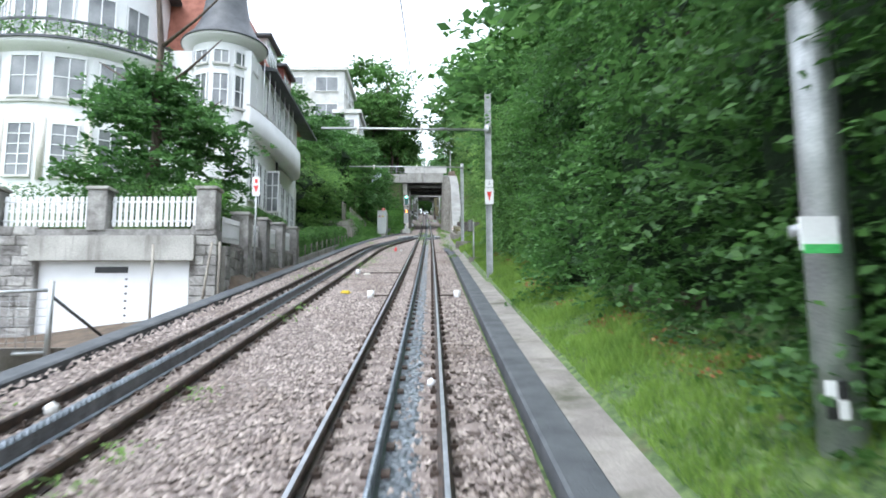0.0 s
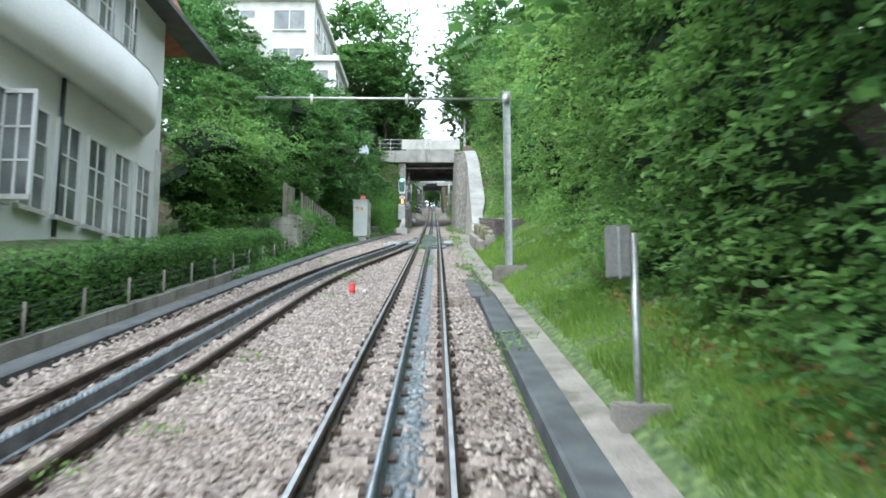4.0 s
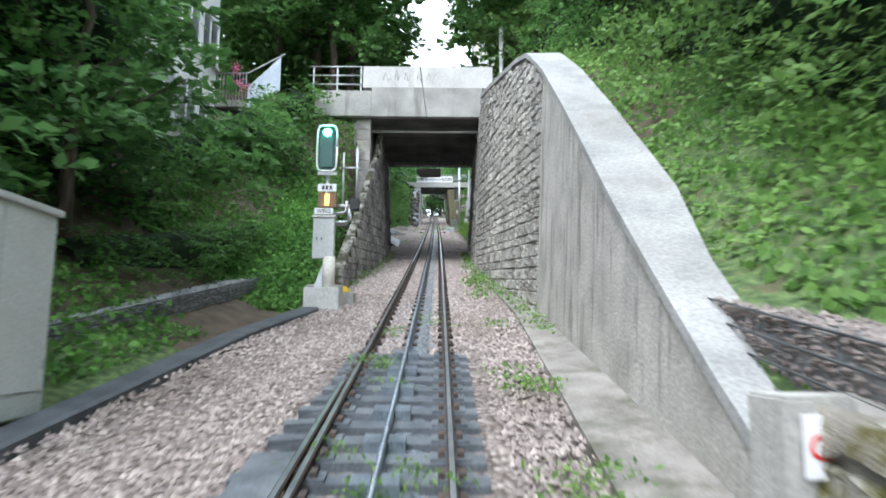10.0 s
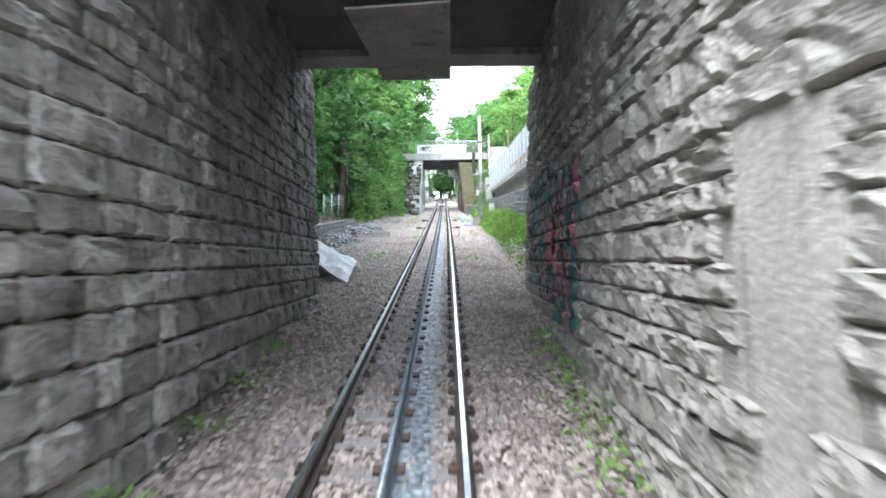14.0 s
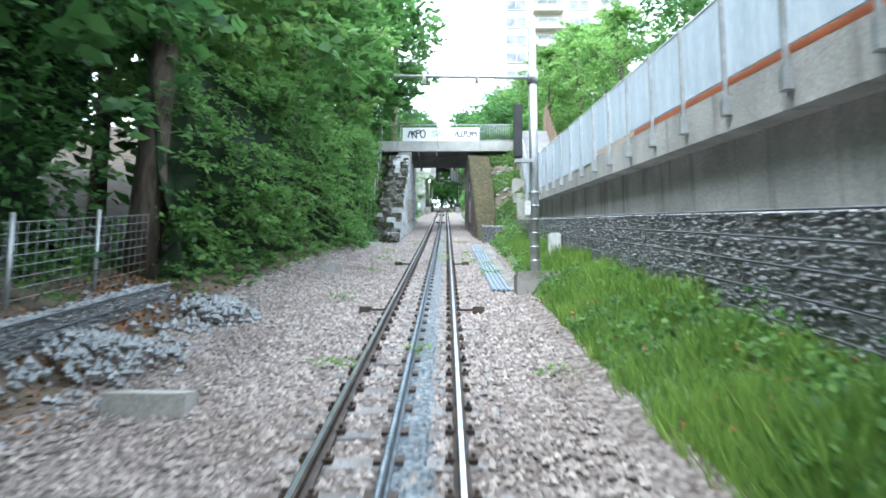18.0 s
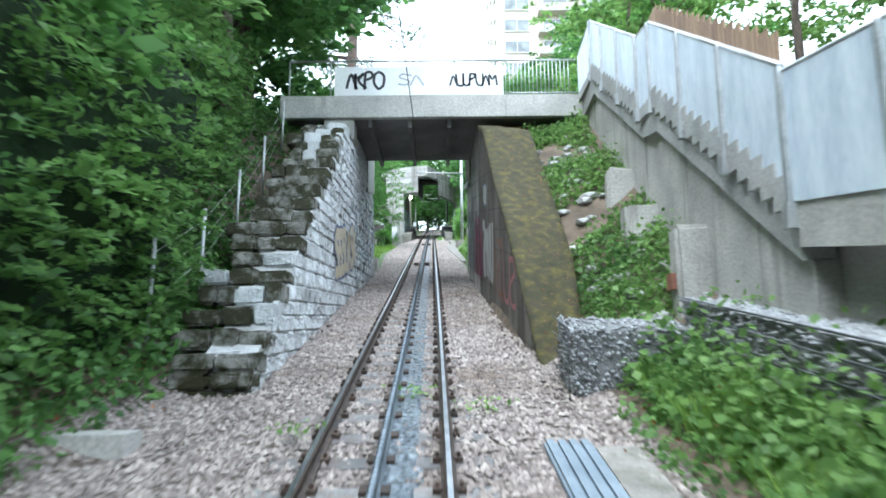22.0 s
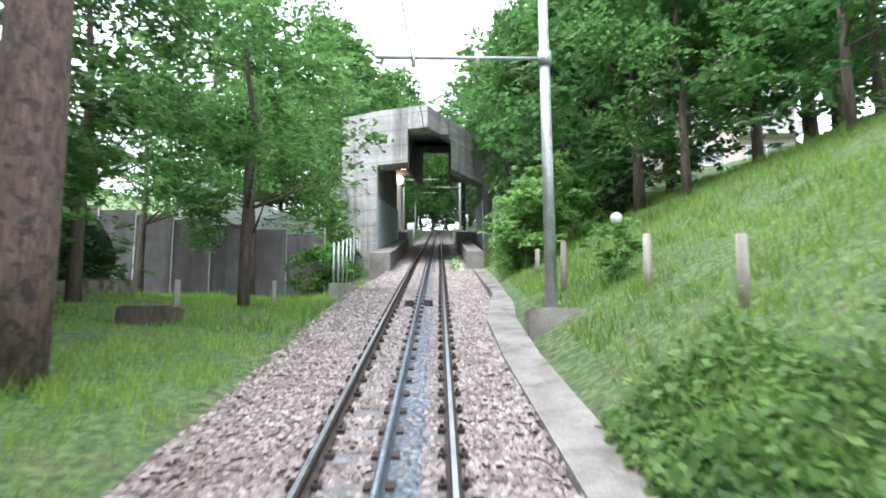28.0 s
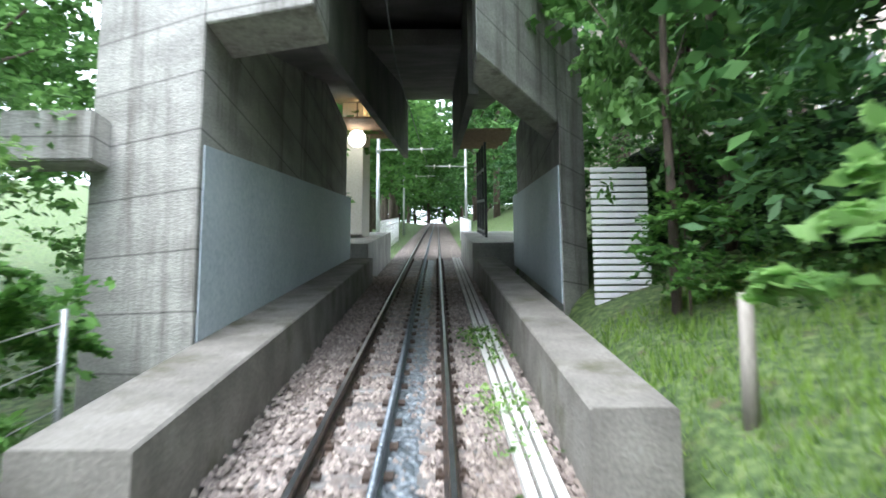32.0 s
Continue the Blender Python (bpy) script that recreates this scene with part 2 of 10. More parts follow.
M["stone_chip"] = material("stone_chip", [(0.22, 0.182, 0.162), (0.37, 0.312, 0.282)], scale=6, fine=50, island=0.42, bump=0.2, stain=(0.15, 0.11, 0.085), stain_at=(0.52, 0.75), stain_scale=0.5)
M["grass"] = material("grass", [(0.04, 0.075, 0.024), (0.2, 0.27, 0.09), (0.1, 0.16, 0.05)], scale=9, fine=70, bump=1.0, stain=(0.13, 0.105, 0.06), stain_at=(0.56, 0.7), stain_scale=2.2)
M["blade"] = leaf_material("blade", (0.085, 0.19, 0.035), (0.35, 0.52, 0.115), 0.5, 0.12)
M["soil"] = material("soil", [(0.07, 0.052, 0.035), (0.15, 0.11, 0.075)], scale=3, fine=40, bump=0.8)
M["rail"] = material("rail", [(0.05, 0.045, 0.042), (0.12, 0.085, 0.065)], rough=0.6, metal=0.6, scale=8, bump=0.2)
M["rail_top"] = material("rail_top", [(0.3, 0.31, 0.325), (0.46, 0.47, 0.485)], rough=0.34, metal=1.0, scale=4, bump=0.05)
M["rack"] = material("rack", [(0.12, 0.14, 0.16), (0.22, 0.25, 0.28)], rough=0.45, metal=0.7, scale=5, bump=0.15)
M["sleeper"] = material("sleeper", [(0.17, 0.135, 0.115), (0.3, 0.25, 0.225)], scale=5, fine=50, vary=0.2)
M["sleeper_steel"] = material("sleeper_steel", [(0.13, 0.125, 0.122), (0.24, 0.228, 0.22)], rough=0.6, scale=4, fine=40, vary=0.25, stain=(0.16, 0.11, 0.085), stain_at=(0.5, 0.7), stain_scale=3.0)
M["clip"] = material("clip", [(0.05, 0.04, 0.034), (0.12, 0.085, 0.066)], rough=0.7, metal=0.4)
M["duct"] = material("duct", [(0.05, 0.056, 0.062), (0.1, 0.108, 0.115)], rough=0.7, scale=2.5, fine=50, bump=0.3)
M["duct_steel"] = material("duct_steel", [(0.15, 0.185, 0.22), (0.25, 0.295, 0.335)], rough=0.55, metal=0.25, scale=2)
M["concrete"] = material("concrete", [(0.3, 0.29, 0.265), (0.46, 0.445, 0.41)], scale=1.2, fine=28, stain=(0.13, 0.12, 0.1), stain_at=(0.54, 0.74), stain_scale=1.0, streak=True, bump=0.25)
M["concrete_light"] = material("concrete_light", [(0.5, 0.49, 0.46), (0.66, 0.65, 0.62)], scale=1.5, fine=25, stain=(0.3, 0.28, 0.25), stain_at=(0.58, 0.8), streak=True, bump=0.15)
# darker concrete: soffits and ceilings with shade in the colour, and the control box
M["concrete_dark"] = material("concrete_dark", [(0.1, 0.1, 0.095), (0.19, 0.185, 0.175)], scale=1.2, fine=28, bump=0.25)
M["concrete_wing"] = material("concrete_wing", [(0.33, 0.31, 0.275), (0.5, 0.475, 0.43)], scale=1.3, fine=24, stain=(0.075, 0.065, 0.05), stain_at=(0.545, 0.68), stain_scale=1.3, streak=True, bump=0.4)
M["concrete_cap"] = material("concrete_cap", [(0.27, 0.27, 0.26), (0.43, 0.425, 0.41)], scale=1.6, fine=25, stain=(0.2, 0.19, 0.17), stain_at=(0.52, 0.75), bump=0.3)
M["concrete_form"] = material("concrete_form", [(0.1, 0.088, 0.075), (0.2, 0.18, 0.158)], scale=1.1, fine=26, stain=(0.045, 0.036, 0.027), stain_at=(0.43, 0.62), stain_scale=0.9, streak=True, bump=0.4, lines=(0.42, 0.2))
# paler copy of the board-marked concrete, with light on the wall put into its colour
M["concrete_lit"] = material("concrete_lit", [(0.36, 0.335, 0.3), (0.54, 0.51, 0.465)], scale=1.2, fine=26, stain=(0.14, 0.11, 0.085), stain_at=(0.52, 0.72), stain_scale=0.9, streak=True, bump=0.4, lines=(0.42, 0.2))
M["path"] = material("path", [(0.19, 0.172, 0.155), (0.31, 0.285, 0.255)], scale=2.2, fine=40, stain=(0.08, 0.08, 0.05), stain_at=(0.5, 0.7), stain_scale=1.3, bump=0.4)
M["concrete_old"] = material("concrete_old", [(0.15, 0.138, 0.122), (0.26, 0.243, 0.218)], scale=1.6, fine=30, stain=(0.09, 0.085, 0.05), stain_at=(0.52, 0.72), stain_scale=1.4, bump=0.4)
M["moss_stone_dark"] = material("moss_stone_dark", [(0.2, 0.19, 0.17), (0.32, 0.31, 0.28)], scale=3, fine=40, bump=1.0, stain=(0.035, 0.034, 0.012), stain_at=(0.4, 0.52), stain_scale=2.6)
M["moss"] = material("moss", [(0.028, 0.028, 0.008), (0.112, 0.095, 0.017), (0.052, 0.044, 0.013)], scale=6, fine=60, bump=1.0, stain=(0.05, 0.033, 0.02), stain_at=(0.54, 0.64), stain_scale=7.0)
M["moss_patchy"] = material("moss_patchy", [(0.2, 0.18, 0.15), (0.33, 0.3, 0.25)], scale=3, fine=45, bump=1.0, stain=(0.085, 0.075, 0.014), stain_at=(0.44, 0.54), stain_scale=2.0)
M["mossy_stone"] = material("mossy_stone", [(0.22, 0.2, 0.17), (0.34, 0.32, 0.28)], scale=2.5, fine=40, bump=0.8, vary=0.25, stain=(0.1, 0.095, 0.015), stain_at=(0.47, 0.58), stain_scale=2.2)
M["stone"] = material("stone", [(0.28, 0.262, 0.228), (0.5, 0.475, 0.43)], scale=3.2, fine=26, bump=1.0, vary=0.26, stain=(0.21, 0.185, 0.15), stain_at=(0.55, 0.75), stain_scale=1.6)
M["stone_dark"] = material("stone_dark", [(0.23, 0.222, 0.21), (0.41, 0.395, 0.37)], scale=3.2, fine=26, bump=1.0, vary=0.28, stain=(0.09, 0.08, 0.07), stain_at=(0.5, 0.7), stain_scale=1.2)
M["stone_white"] = material("stone_white", [(0.5, 0.51, 0.51), (0.74, 0.75, 0.75)], scale=3, fine=24, bump=1.0, vary=0.2, stain=(0.2, 0.19, 0.17), stain_at=(0.57, 0.72), stain_scale=1.5)
M["mortar_white"] = material("mortar_white", [(0.4, 0.4, 0.395), (0.56, 0.56, 0.55)], scale=4, fine=50, bump=0.6, stain=(0.24, 0.22, 0.19), stain_at=(0.5, 0.72), stain_scale=1.5)
M["mortar"] = material("mortar", [(0.25, 0.236, 0.21), (0.37, 0.35, 0.315)], scale=4, fine=50, bump=0.6)
M["slate"] = material("slate", [(0.26, 0.265, 0.275), (0.4, 0.405, 0.41)], scale=7, fine=50, island=0.2, bump=0.6, rough=0.8)
M["slate_brown"] = material("slate_brown", [(0.18, 0.15, 0.135), (0.34, 0.285, 0.26)], scale=7, fine=50, island=0.25, bump=0.6)
M["white_paint"] = material("white_paint", [(0.72, 0.72, 0.71), (0.8, 0.8, 0.79)], scale=0.8, fine=20, bump=0.05, rough=0.6)
M["cream"] = material("cream", [(0.6, 0.57, 0.5), (0.68, 0.65, 0.58)], scale=0.8, fine=20, bump=0.05)
M["tower_wall"] = material("tower_wall", [(0.42, 0.36, 0.32), (0.52, 0.45, 0.4)], scale=0.8, fine=20, bump=0.05)
M["fence_white"] = material("fence_white", [(0.76, 0.76, 0.76), (0.82, 0.82, 0.82)], scale=2, bump=0.05, rough=0.5)
M["galv"] = material("galv", [(0.36, 0.37, 0.37), (0.52, 0.53, 0.53)], rough=0.45, metal=0.7, scale=5, fine=60, bump=0.05)
M["steel_dark"] = material("steel_dark", [(0.07, 0.075, 0.08), (0.13, 0.135, 0.14)], rough=0.5, metal=0.6, scale=5)
M["cabinet"] = material("cabinet", [(0.5, 0.52, 0.5), (0.6, 0.62, 0.6)], rough=0.45, scale=1.5, bump=0.04)
M["blue_screen"] = material("blue_screen", [(0.52, 0.59, 0.66), (0.68, 0.74, 0.8)], rough=0.4, metal=0.1, scale=1.5, fine=12, bump=0.05, stretch=(3, 3, 0.6))
M["blue_paint"] = material("blue_paint", [(0.48, 0.55, 0.6), (0.57, 0.64, 0.69)], rough=0.55, scale=0.7, fine=20, bump=0.06)
M["wood"] = material("wood", [(0.16, 0.1, 0.06), (0.28, 0.18, 0.11)], scale=2, fine=20, stretch=(6, 6, 0.6), vary=0.2)
M["wood_grey"] = material("wood_grey", [(0.2, 0.175, 0.15), (0.38, 0.345, 0.3)], scale=2, fine=20, stretch=(6, 6, 0.6), vary=0.2)
M["bark"] = material("bark", [(0.06, 0.045, 0.035), (0.15, 0.11, 0.085)], scale=4, fine=14, stretch=(3, 3, 0.6), bump=1.0)
M["pine_bark"] = material("pine_bark", [(0.085, 0.06, 0.048), (0.2, 0.135, 0.105)], scale=7, fine=18, stretch=(2.5, 2.5, 0.5), bump=1.0, stain=(0.06, 0.045, 0.04), stain_at=(0.5, 0.6), stain_scale=6)
M["roof_dark"] = material("roof_dark", [(0.05, 0.055, 0.06), (0.1, 0.105, 0.115)], scale=2, fine=30, rough=0.5, vary=0.1)
M["roof_red"] = material("roof_red", [(0.2, 0.065, 0.045), (0.3, 0.11, 0.08)], scale=3, fine=30, vary=0.2)
M["glass"] = material("glass", [(0.09, 0.1, 0.105), (0.3, 0.31, 0.31)], rough=0.08, scale=0.7, bump=0.0, gloss=0.8)
M["black"] = material("black", [(0.015, 0.015, 0.016), (0.035, 0.035, 0.036)], rough=0.5, bump=0.1)
M["red"] = material("red", [(0.6, 0.03, 0.025), (0.7, 0.05, 0.04)], rough=0.4, bump=0.02)
M["orange"] = material("orange", [(0.7, 0.2, 0.06), (0.8, 0.25, 0.08)], rough=0.5, bump=0.02)
M["yellow"] = material("yellow", [(0.75, 0.55, 0.03), (0.8, 0.6, 0.05)], rough=0.5, bump=0.02)
M["green_sign"] = material("green_sign", [(0.08, 0.45, 0.12), (0.1, 0.5, 0.14)], rough=0.4, bump=0.02)
M["tarp"] = material("tarp", [(0.82, 0.84, 0.86), (0.9, 0.91, 0.92)], rough=0.4, scale=2, fine=9, bump=0.6)
M["leaf"] = leaf_material("leaf", (0.033, 0.09, 0.028), (0.17, 0.33, 0.09), 0.5)
M["leaf_mid"] = leaf_material("leaf_mid", (0.026, 0.075, 0.024), (0.13, 0.27, 0.072), 0.45)
M["leaf_bright"] = leaf_material("leaf_bright", (0.045, 0.115, 0.036), (0.23, 0.4, 0.11), 0.55)
M["leaf_light"] = leaf_material("leaf_light", (0.06, 0.145, 0.042), (0.28, 0.45, 0.13), 0.55)
M["leaf_lime"] = leaf_material("leaf_lime", (0.07, 0.175, 0.048), (0.29, 0.49, 0.15), 0.58)
M["leaf_dark"] = leaf_material("leaf_dark", (0.028, 0.08, 0.028), (0.135, 0.28, 0.08), 0.45)
M["ivy"] = leaf_material("ivy", (0.04, 0.12, 0.03), (0.2, 0.4, 0.09), 0.45)
M["needle"] = leaf_material("needle", (0.025, 0.075, 0.03), (0.09, 0.19, 0.07), 0.3)
M["bloom"] = leaf_material("bloom", (0.5, 0.1, 0.2), (0.75, 0.25, 0.4), 0.3)
# near-black green for the sheet behind leaves: inner shade put into the colour
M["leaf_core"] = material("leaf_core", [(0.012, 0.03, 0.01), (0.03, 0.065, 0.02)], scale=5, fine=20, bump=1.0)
M["litter"] = leaf_material("litter", (0.16, 0.065, 0.026), (0.4, 0.18, 0.07), 0.1)


# ---- building helpers ----
def mesh_from(bm, name):
    me = bpy.data.meshes.new(name)
    bm.to_mesh(me)
    bm.free()
    return me


def part(name, bm, mat, parent=None, label=""):
    """Links a bmesh or mesh as one object under a thing or part."""
    me = bm if isinstance(bm, bpy.types.Mesh) else mesh_from(bm, name)
    mats = mat if isinstance(mat, (list, tuple)) else [mat]
    if not len(me.materials):
        for x in mats:
            me.materials.append(M[x] if isinstance(x, str) else x)
    ob = new(name, me)
    if parent is not None:
        ob.parent = parent
        ob.matrix_parent_inverse = parent.matrix_world.inverted() if parent.type != "EMPTY" else Matrix.Translation(-parent.location)
    if label:
        tagged(ob, label)
    return ob


def thing(name, at, label, category, group="", kind=""):
    e = new(name)
    e.location = at
    e.empty_display_size = 0.2
    return tagged(e, label, category, group, kind)


def solid(name, bm, mat, label, category, group="", kind=""):
    return tagged(part(name, bm, mat), label, category, group, kind)


def quad_box(bm, pts, index=0):
    """A box from eight corners: the lower four, then the upper four, both anticlockwise."""
    v = [bm.verts.new(p) for p in pts]
    for f in ((3, 2, 1, 0), (4, 5, 6, 7), (0, 1, 5, 4), (1, 2, 6, 5), (2, 3, 7, 6), (3, 0, 4, 7)):
        bm.faces.new([v[i] for i in f]).material_index = index
    return v


def tbox(bm, dx0, dx1, y0, y1, dz0, dz1, index=0):
    """A box along the track, that follows its slope."""
    return quad_box(bm, [P(dx0, y0, dz0), P(dx1, y0, dz0), P(dx1, y1, dz0), P(dx0, y1, dz0),
                         P(dx0, y0, dz1), P(dx1, y0, dz1), P(dx1, y1, dz1), P(dx0, y1, dz1)], index)


def wbox(bm, x0, x1, y0, y1, z0, z1, index=0):
    return quad_box(bm, [Vector(p) for p in ((x0, y0, z0), (x1, y0, z0), (x1, y1, z0), (x0, y1, z0),
                                             (x0, y0, z1), (x1, y0, z1), (x1, y1, z1), (x0, y1, z1))], index)


def bbox(x0, x1, y0, y1, z0, z1, bevel=0.0):
    bm = bmesh.new()
    wbox(bm, x0, x1, y0, y1, z0, z1)
    if bevel:
        bmesh.ops.bevel(bm, geom=bm.edges[:], offset=bevel, segments=2, affect="EDGES")
    return bm


def lbox(dx0, dx1, y0, y1, dz0, dz1, bevel=0.0):
    """A level box, with its heights over the rails at its middle."""
    ym = (y0 + y1) / 2
    x, z = track_x(ym), track_z(ym)
    return bbox(x + dx0, x + dx1, y0, y1, z + dz0, z + dz1, bevel)


def sweep(section, y0, y1, step=2.0, closed=True, bm=None, index=0, shift=None):
    """Draws a cross-section (dx, dz) along the track."""
    bm = bm or bmesh.new()
    n = max(1, int(math.ceil((y1 - y0) / step)))
    rings = []
    for i in range(n + 1):
        y = y0 + (y1 - y0) * i / n
        s = section(y) if callable(section) else section
        o = shift(y) if shift else 0.0
        rings.append([bm.verts.new(P(dx + o, y, dz)) for dx, dz in s])
    m = len(rings[0])
    for a, b in zip(rings, rings[1:]):
        for j in range(m if closed else m - 1):
            k = (j + 1) % m
            bm.faces.new((a[j], a[k], b[k], b[j])).material_index = index
    if closed:
        bm.faces.new(rings[0][::-1]).material_index = index
        bm.faces.new(rings[-1]).material_index = index
    bmesh.ops.recalc_face_normals(bm, faces=bm.faces[:])
    return bm


def tube(points, radius, sides=8, bm=None, taper=None):
    """A round bar through points."""
    bm = bm or bmesh.new()
    pts = [Vector(p) for p in points]
    rings = []
    for i, p in enumerate(pts):
        d = (pts[min(i + 1, len(pts) - 1)] - pts[max(i - 1, 0)]).normalized()
        u = d.orthogonal().normalized() if abs(d.z) > 0.9 else d.cross(Vector((0, 0, 1))).normalized()
        w = d.cross(u)
        r = radius if taper is None else radius + (taper - radius) * i / (len(pts) - 1)
        rings.append([bm.verts.new(p + (u * math.cos(a) + w * math.sin(a)) * r) for a in (2 * math.pi * k / sides for k in range(sides))])
    for a, b in zip(rings, rings[1:]):
        for k in range(sides):
            bm.faces.new((a[k], a[(k + 1) % sides], b[(k + 1) % sides], b[k])).smooth = True
    bm.faces.new(rings[0][::-1])
    bm.faces.new(rings[-1])
    return bm


def ball(center, r, bm=None, subdivisions=2):
    bm = bm or bmesh.new()
    bmesh.ops.create_icosphere(bm, subdivisions=subdivisions, radius=r, matrix=Matrix.Translation(center))
    for f in bm.faces:
        f.smooth = True
    return bm


def smooth01(a, b, x):
    t = min(1.0, max(0.0, (x - a) / (b - a)))
    return t * t * (3 - 2 * t)


# ---- leaves ----
def leaf_mesh(name, at, size, rng, flat=0.35, aspect=0.55):
    """Folded four-cornered leaves at the places given, each turned its own way."""
    n = len(at)
    d = rng.normal(size=(n, 3))
    d[:, 2] *= 0.6
    d /= np.linalg.norm(d, axis=1)[:, None]
    e = rng.normal(size=(n, 3))
    e[:, 2] *= flat
    e -= (e * d).sum(1)[:, None] * d
    e /= np.linalg.norm(e, axis=1)[:, None]
    nn = np.cross(d, e)
    s = (size * rng.uniform(0.6, 1.3, n))[:, None]
    v = np.stack([at - d * s * 0.5, at + e * s * aspect * 0.5 + nn * s * 0.08, at + d * s * 0.5, at - e * s * aspect * 0.5 + nn * s * 0.08], 1).reshape(-1, 3)
    return soup(name, v, 4)


def spray_mesh(name, c, o, length, per, size, rng, aspect=0.55, droop=0.2):
    """Leaves along twigs: from each place c a flat, drooping spray reaches out along o, its leaves turned up and outwards."""
    k = len(c)
    o = o / np.linalg.norm(o, axis=1)[:, None]
    s = np.cross(o, np.array([0, 0, 1.0]))
    s /= np.linalg.norm(s, axis=1)[:, None] + 1e-9
    ln = np.broadcast_to(np.asarray(length, float), (k,))[:, None]
    t = rng.uniform(0.03, 1, (k, per))
    w = rng.normal(0, 0.27, (k, per)) * (1.15 - 0.7 * t) * ln
    up = -droop * ln * t * t - 0.12 * np.abs(w) + rng.normal(0, 0.04, (k, per)) * ln
    at = c[:, None] + o[:, None] * (t * ln)[..., None] + s[:, None] * w[..., None]
    at[..., 2] += up
    d = o[:, None] * 0.6 + s[:, None] * (np.sign(w) * 0.75)[..., None] + rng.normal(0, 0.3, (k, per, 3))
    nrm = o[:, None] * 0.5 + rng.normal(0, 0.38, (k, per, 3))
    nrm[..., 2] += 0.9
    at, d, nrm = at.reshape(-1, 3), d.reshape(-1, 3), nrm.reshape(-1, 3)
    d /= np.linalg.norm(d, axis=1)[:, None]
    e = np.cross(nrm, d)
    e /= np.linalg.norm(e, axis=1)[:, None] + 1e-9
    nn = np.cross(d, e)
    z = (size * rng.uniform(0.6, 1.35, len(at)))[:, None]
    v = np.stack([at - d * z * 0.5, at + e * z * aspect * 0.5 + nn * z * 0.08, at + d * z * 0.5, at - e * z * aspect * 0.5 + nn * z * 0.08], 1).reshape(-1, 3)
    return soup(name, v, 4)


def soup(name, v, k):
    """A mesh of loose faces with k corners each."""
    n = len(v) // k
    me = bpy.data.meshes.new(name)
    me.vertices.add(n * k)
    me.vertices.foreach_set("co", np.asarray(v, dtype=np.float32).ravel())
    me.loops.add(n * k)
    me.loops.foreach_set("vertex_index", np.arange(n * k, dtype=np.int32))
    me.polygons.add(n)
    me.polygons.foreach_set("loop_start", np.arange(0, n * k, k, dtype=np.int32))
    me.polygons.foreach_set("loop_total", np.full(n, k, dtype=np.int32))
    me.update()
    return me


def clump_points(rng, clumps, per):
    """Places spread through egg-shaped clumps, most of them near their skins."""
    out = []
    for cx, cy, cz, rx, ry, rz in clumps:
        d = rng.normal(size=(per, 3))
        d /= np.linalg.norm(d, axis=1)[:, None]
        r = rng.uniform(0.25, 1.0, per) ** 0.45 * rng.uniform(0.85, 1.12, per)
        out.append(np.array([cx, cy, cz]) + d * r[:, None] * np.array([rx, ry, rz]))
    return np.concatenate(out)


def paint_material(name, bands, scale=1.1, bare_tones=((0.3, 0.29, 0.27), (0.5, 0.48, 0.45))):
    """Spray paint over stone: bands of colour along the contours of a noise, with bare patches between."""
    m = material(name, list(bare_tones), scale=3, fine=26, bump=0.8)
    t = m.node_tree
    n, l = t.nodes, t.links
    bsdf = n["Principled BSDF"]
    old = bsdf.inputs["Base Color"].links[0].from_socket
    geo = n.new("ShaderNodeNewGeometry")
    mp = n.new("ShaderNodeMapping")
    mp.inputs["Scale"].default_value = (1, 1.5, 0.75)
    no = n.new("ShaderNodeTexNoise")
    no.inputs["Scale"].default_value, no.inputs["Detail"].default_value, no.inputs["Distortion"].default_value = scale, 1.0, 0.6
    l.new(geo.outputs["Position"], mp.inputs["Vector"])
    l.new(mp.outputs["Vector"], no.inputs["Vector"])
    ramp = n.new("ShaderNodeValToRGB")
    ramp.color_ramp.interpolation = "LINEAR"
    els = ramp.color_ramp.elements
    els[0].position, els[0].color = bands[0][0], (*bands[0][1], 1)
    els[1].position, els[1].color = bands[-1][0], (*bands[-1][1], 1)
    for p, c in bands[1:-1]:
        els.new(p).color = (*c, 1)
    l.new(no.outputs["Fac"], ramp.inputs["Fac"])
    bare = n.new("ShaderNodeTexNoise")
    bare.inputs["Scale"].default_value, bare.inputs["Detail"].default_value = 2.3, 5
    l.new(geo.outputs["Position"], bare.inputs["Vector"])
    cover_ = n.new("ShaderNodeMapRange")
    cover_.inputs["From Min"].default_value, cover_.inputs["From Max"].default_value = 0.36, 0.46
    cover_.inputs["To Max"].default_value = 0.88
    l.new(bare.outputs["Fac"], cover_.inputs["Value"])
    mx = n.new("ShaderNodeMixRGB")
    l.new(cover_.outputs["Result"], mx.inputs["Fac"])
    l.new(old, mx.inputs["Color1"])
    l.new(ramp.outputs["Color"], mx.inputs["Color2"])
    l.new(mx.outputs["Color"], bsdf.inputs["Base Color"])
    return m


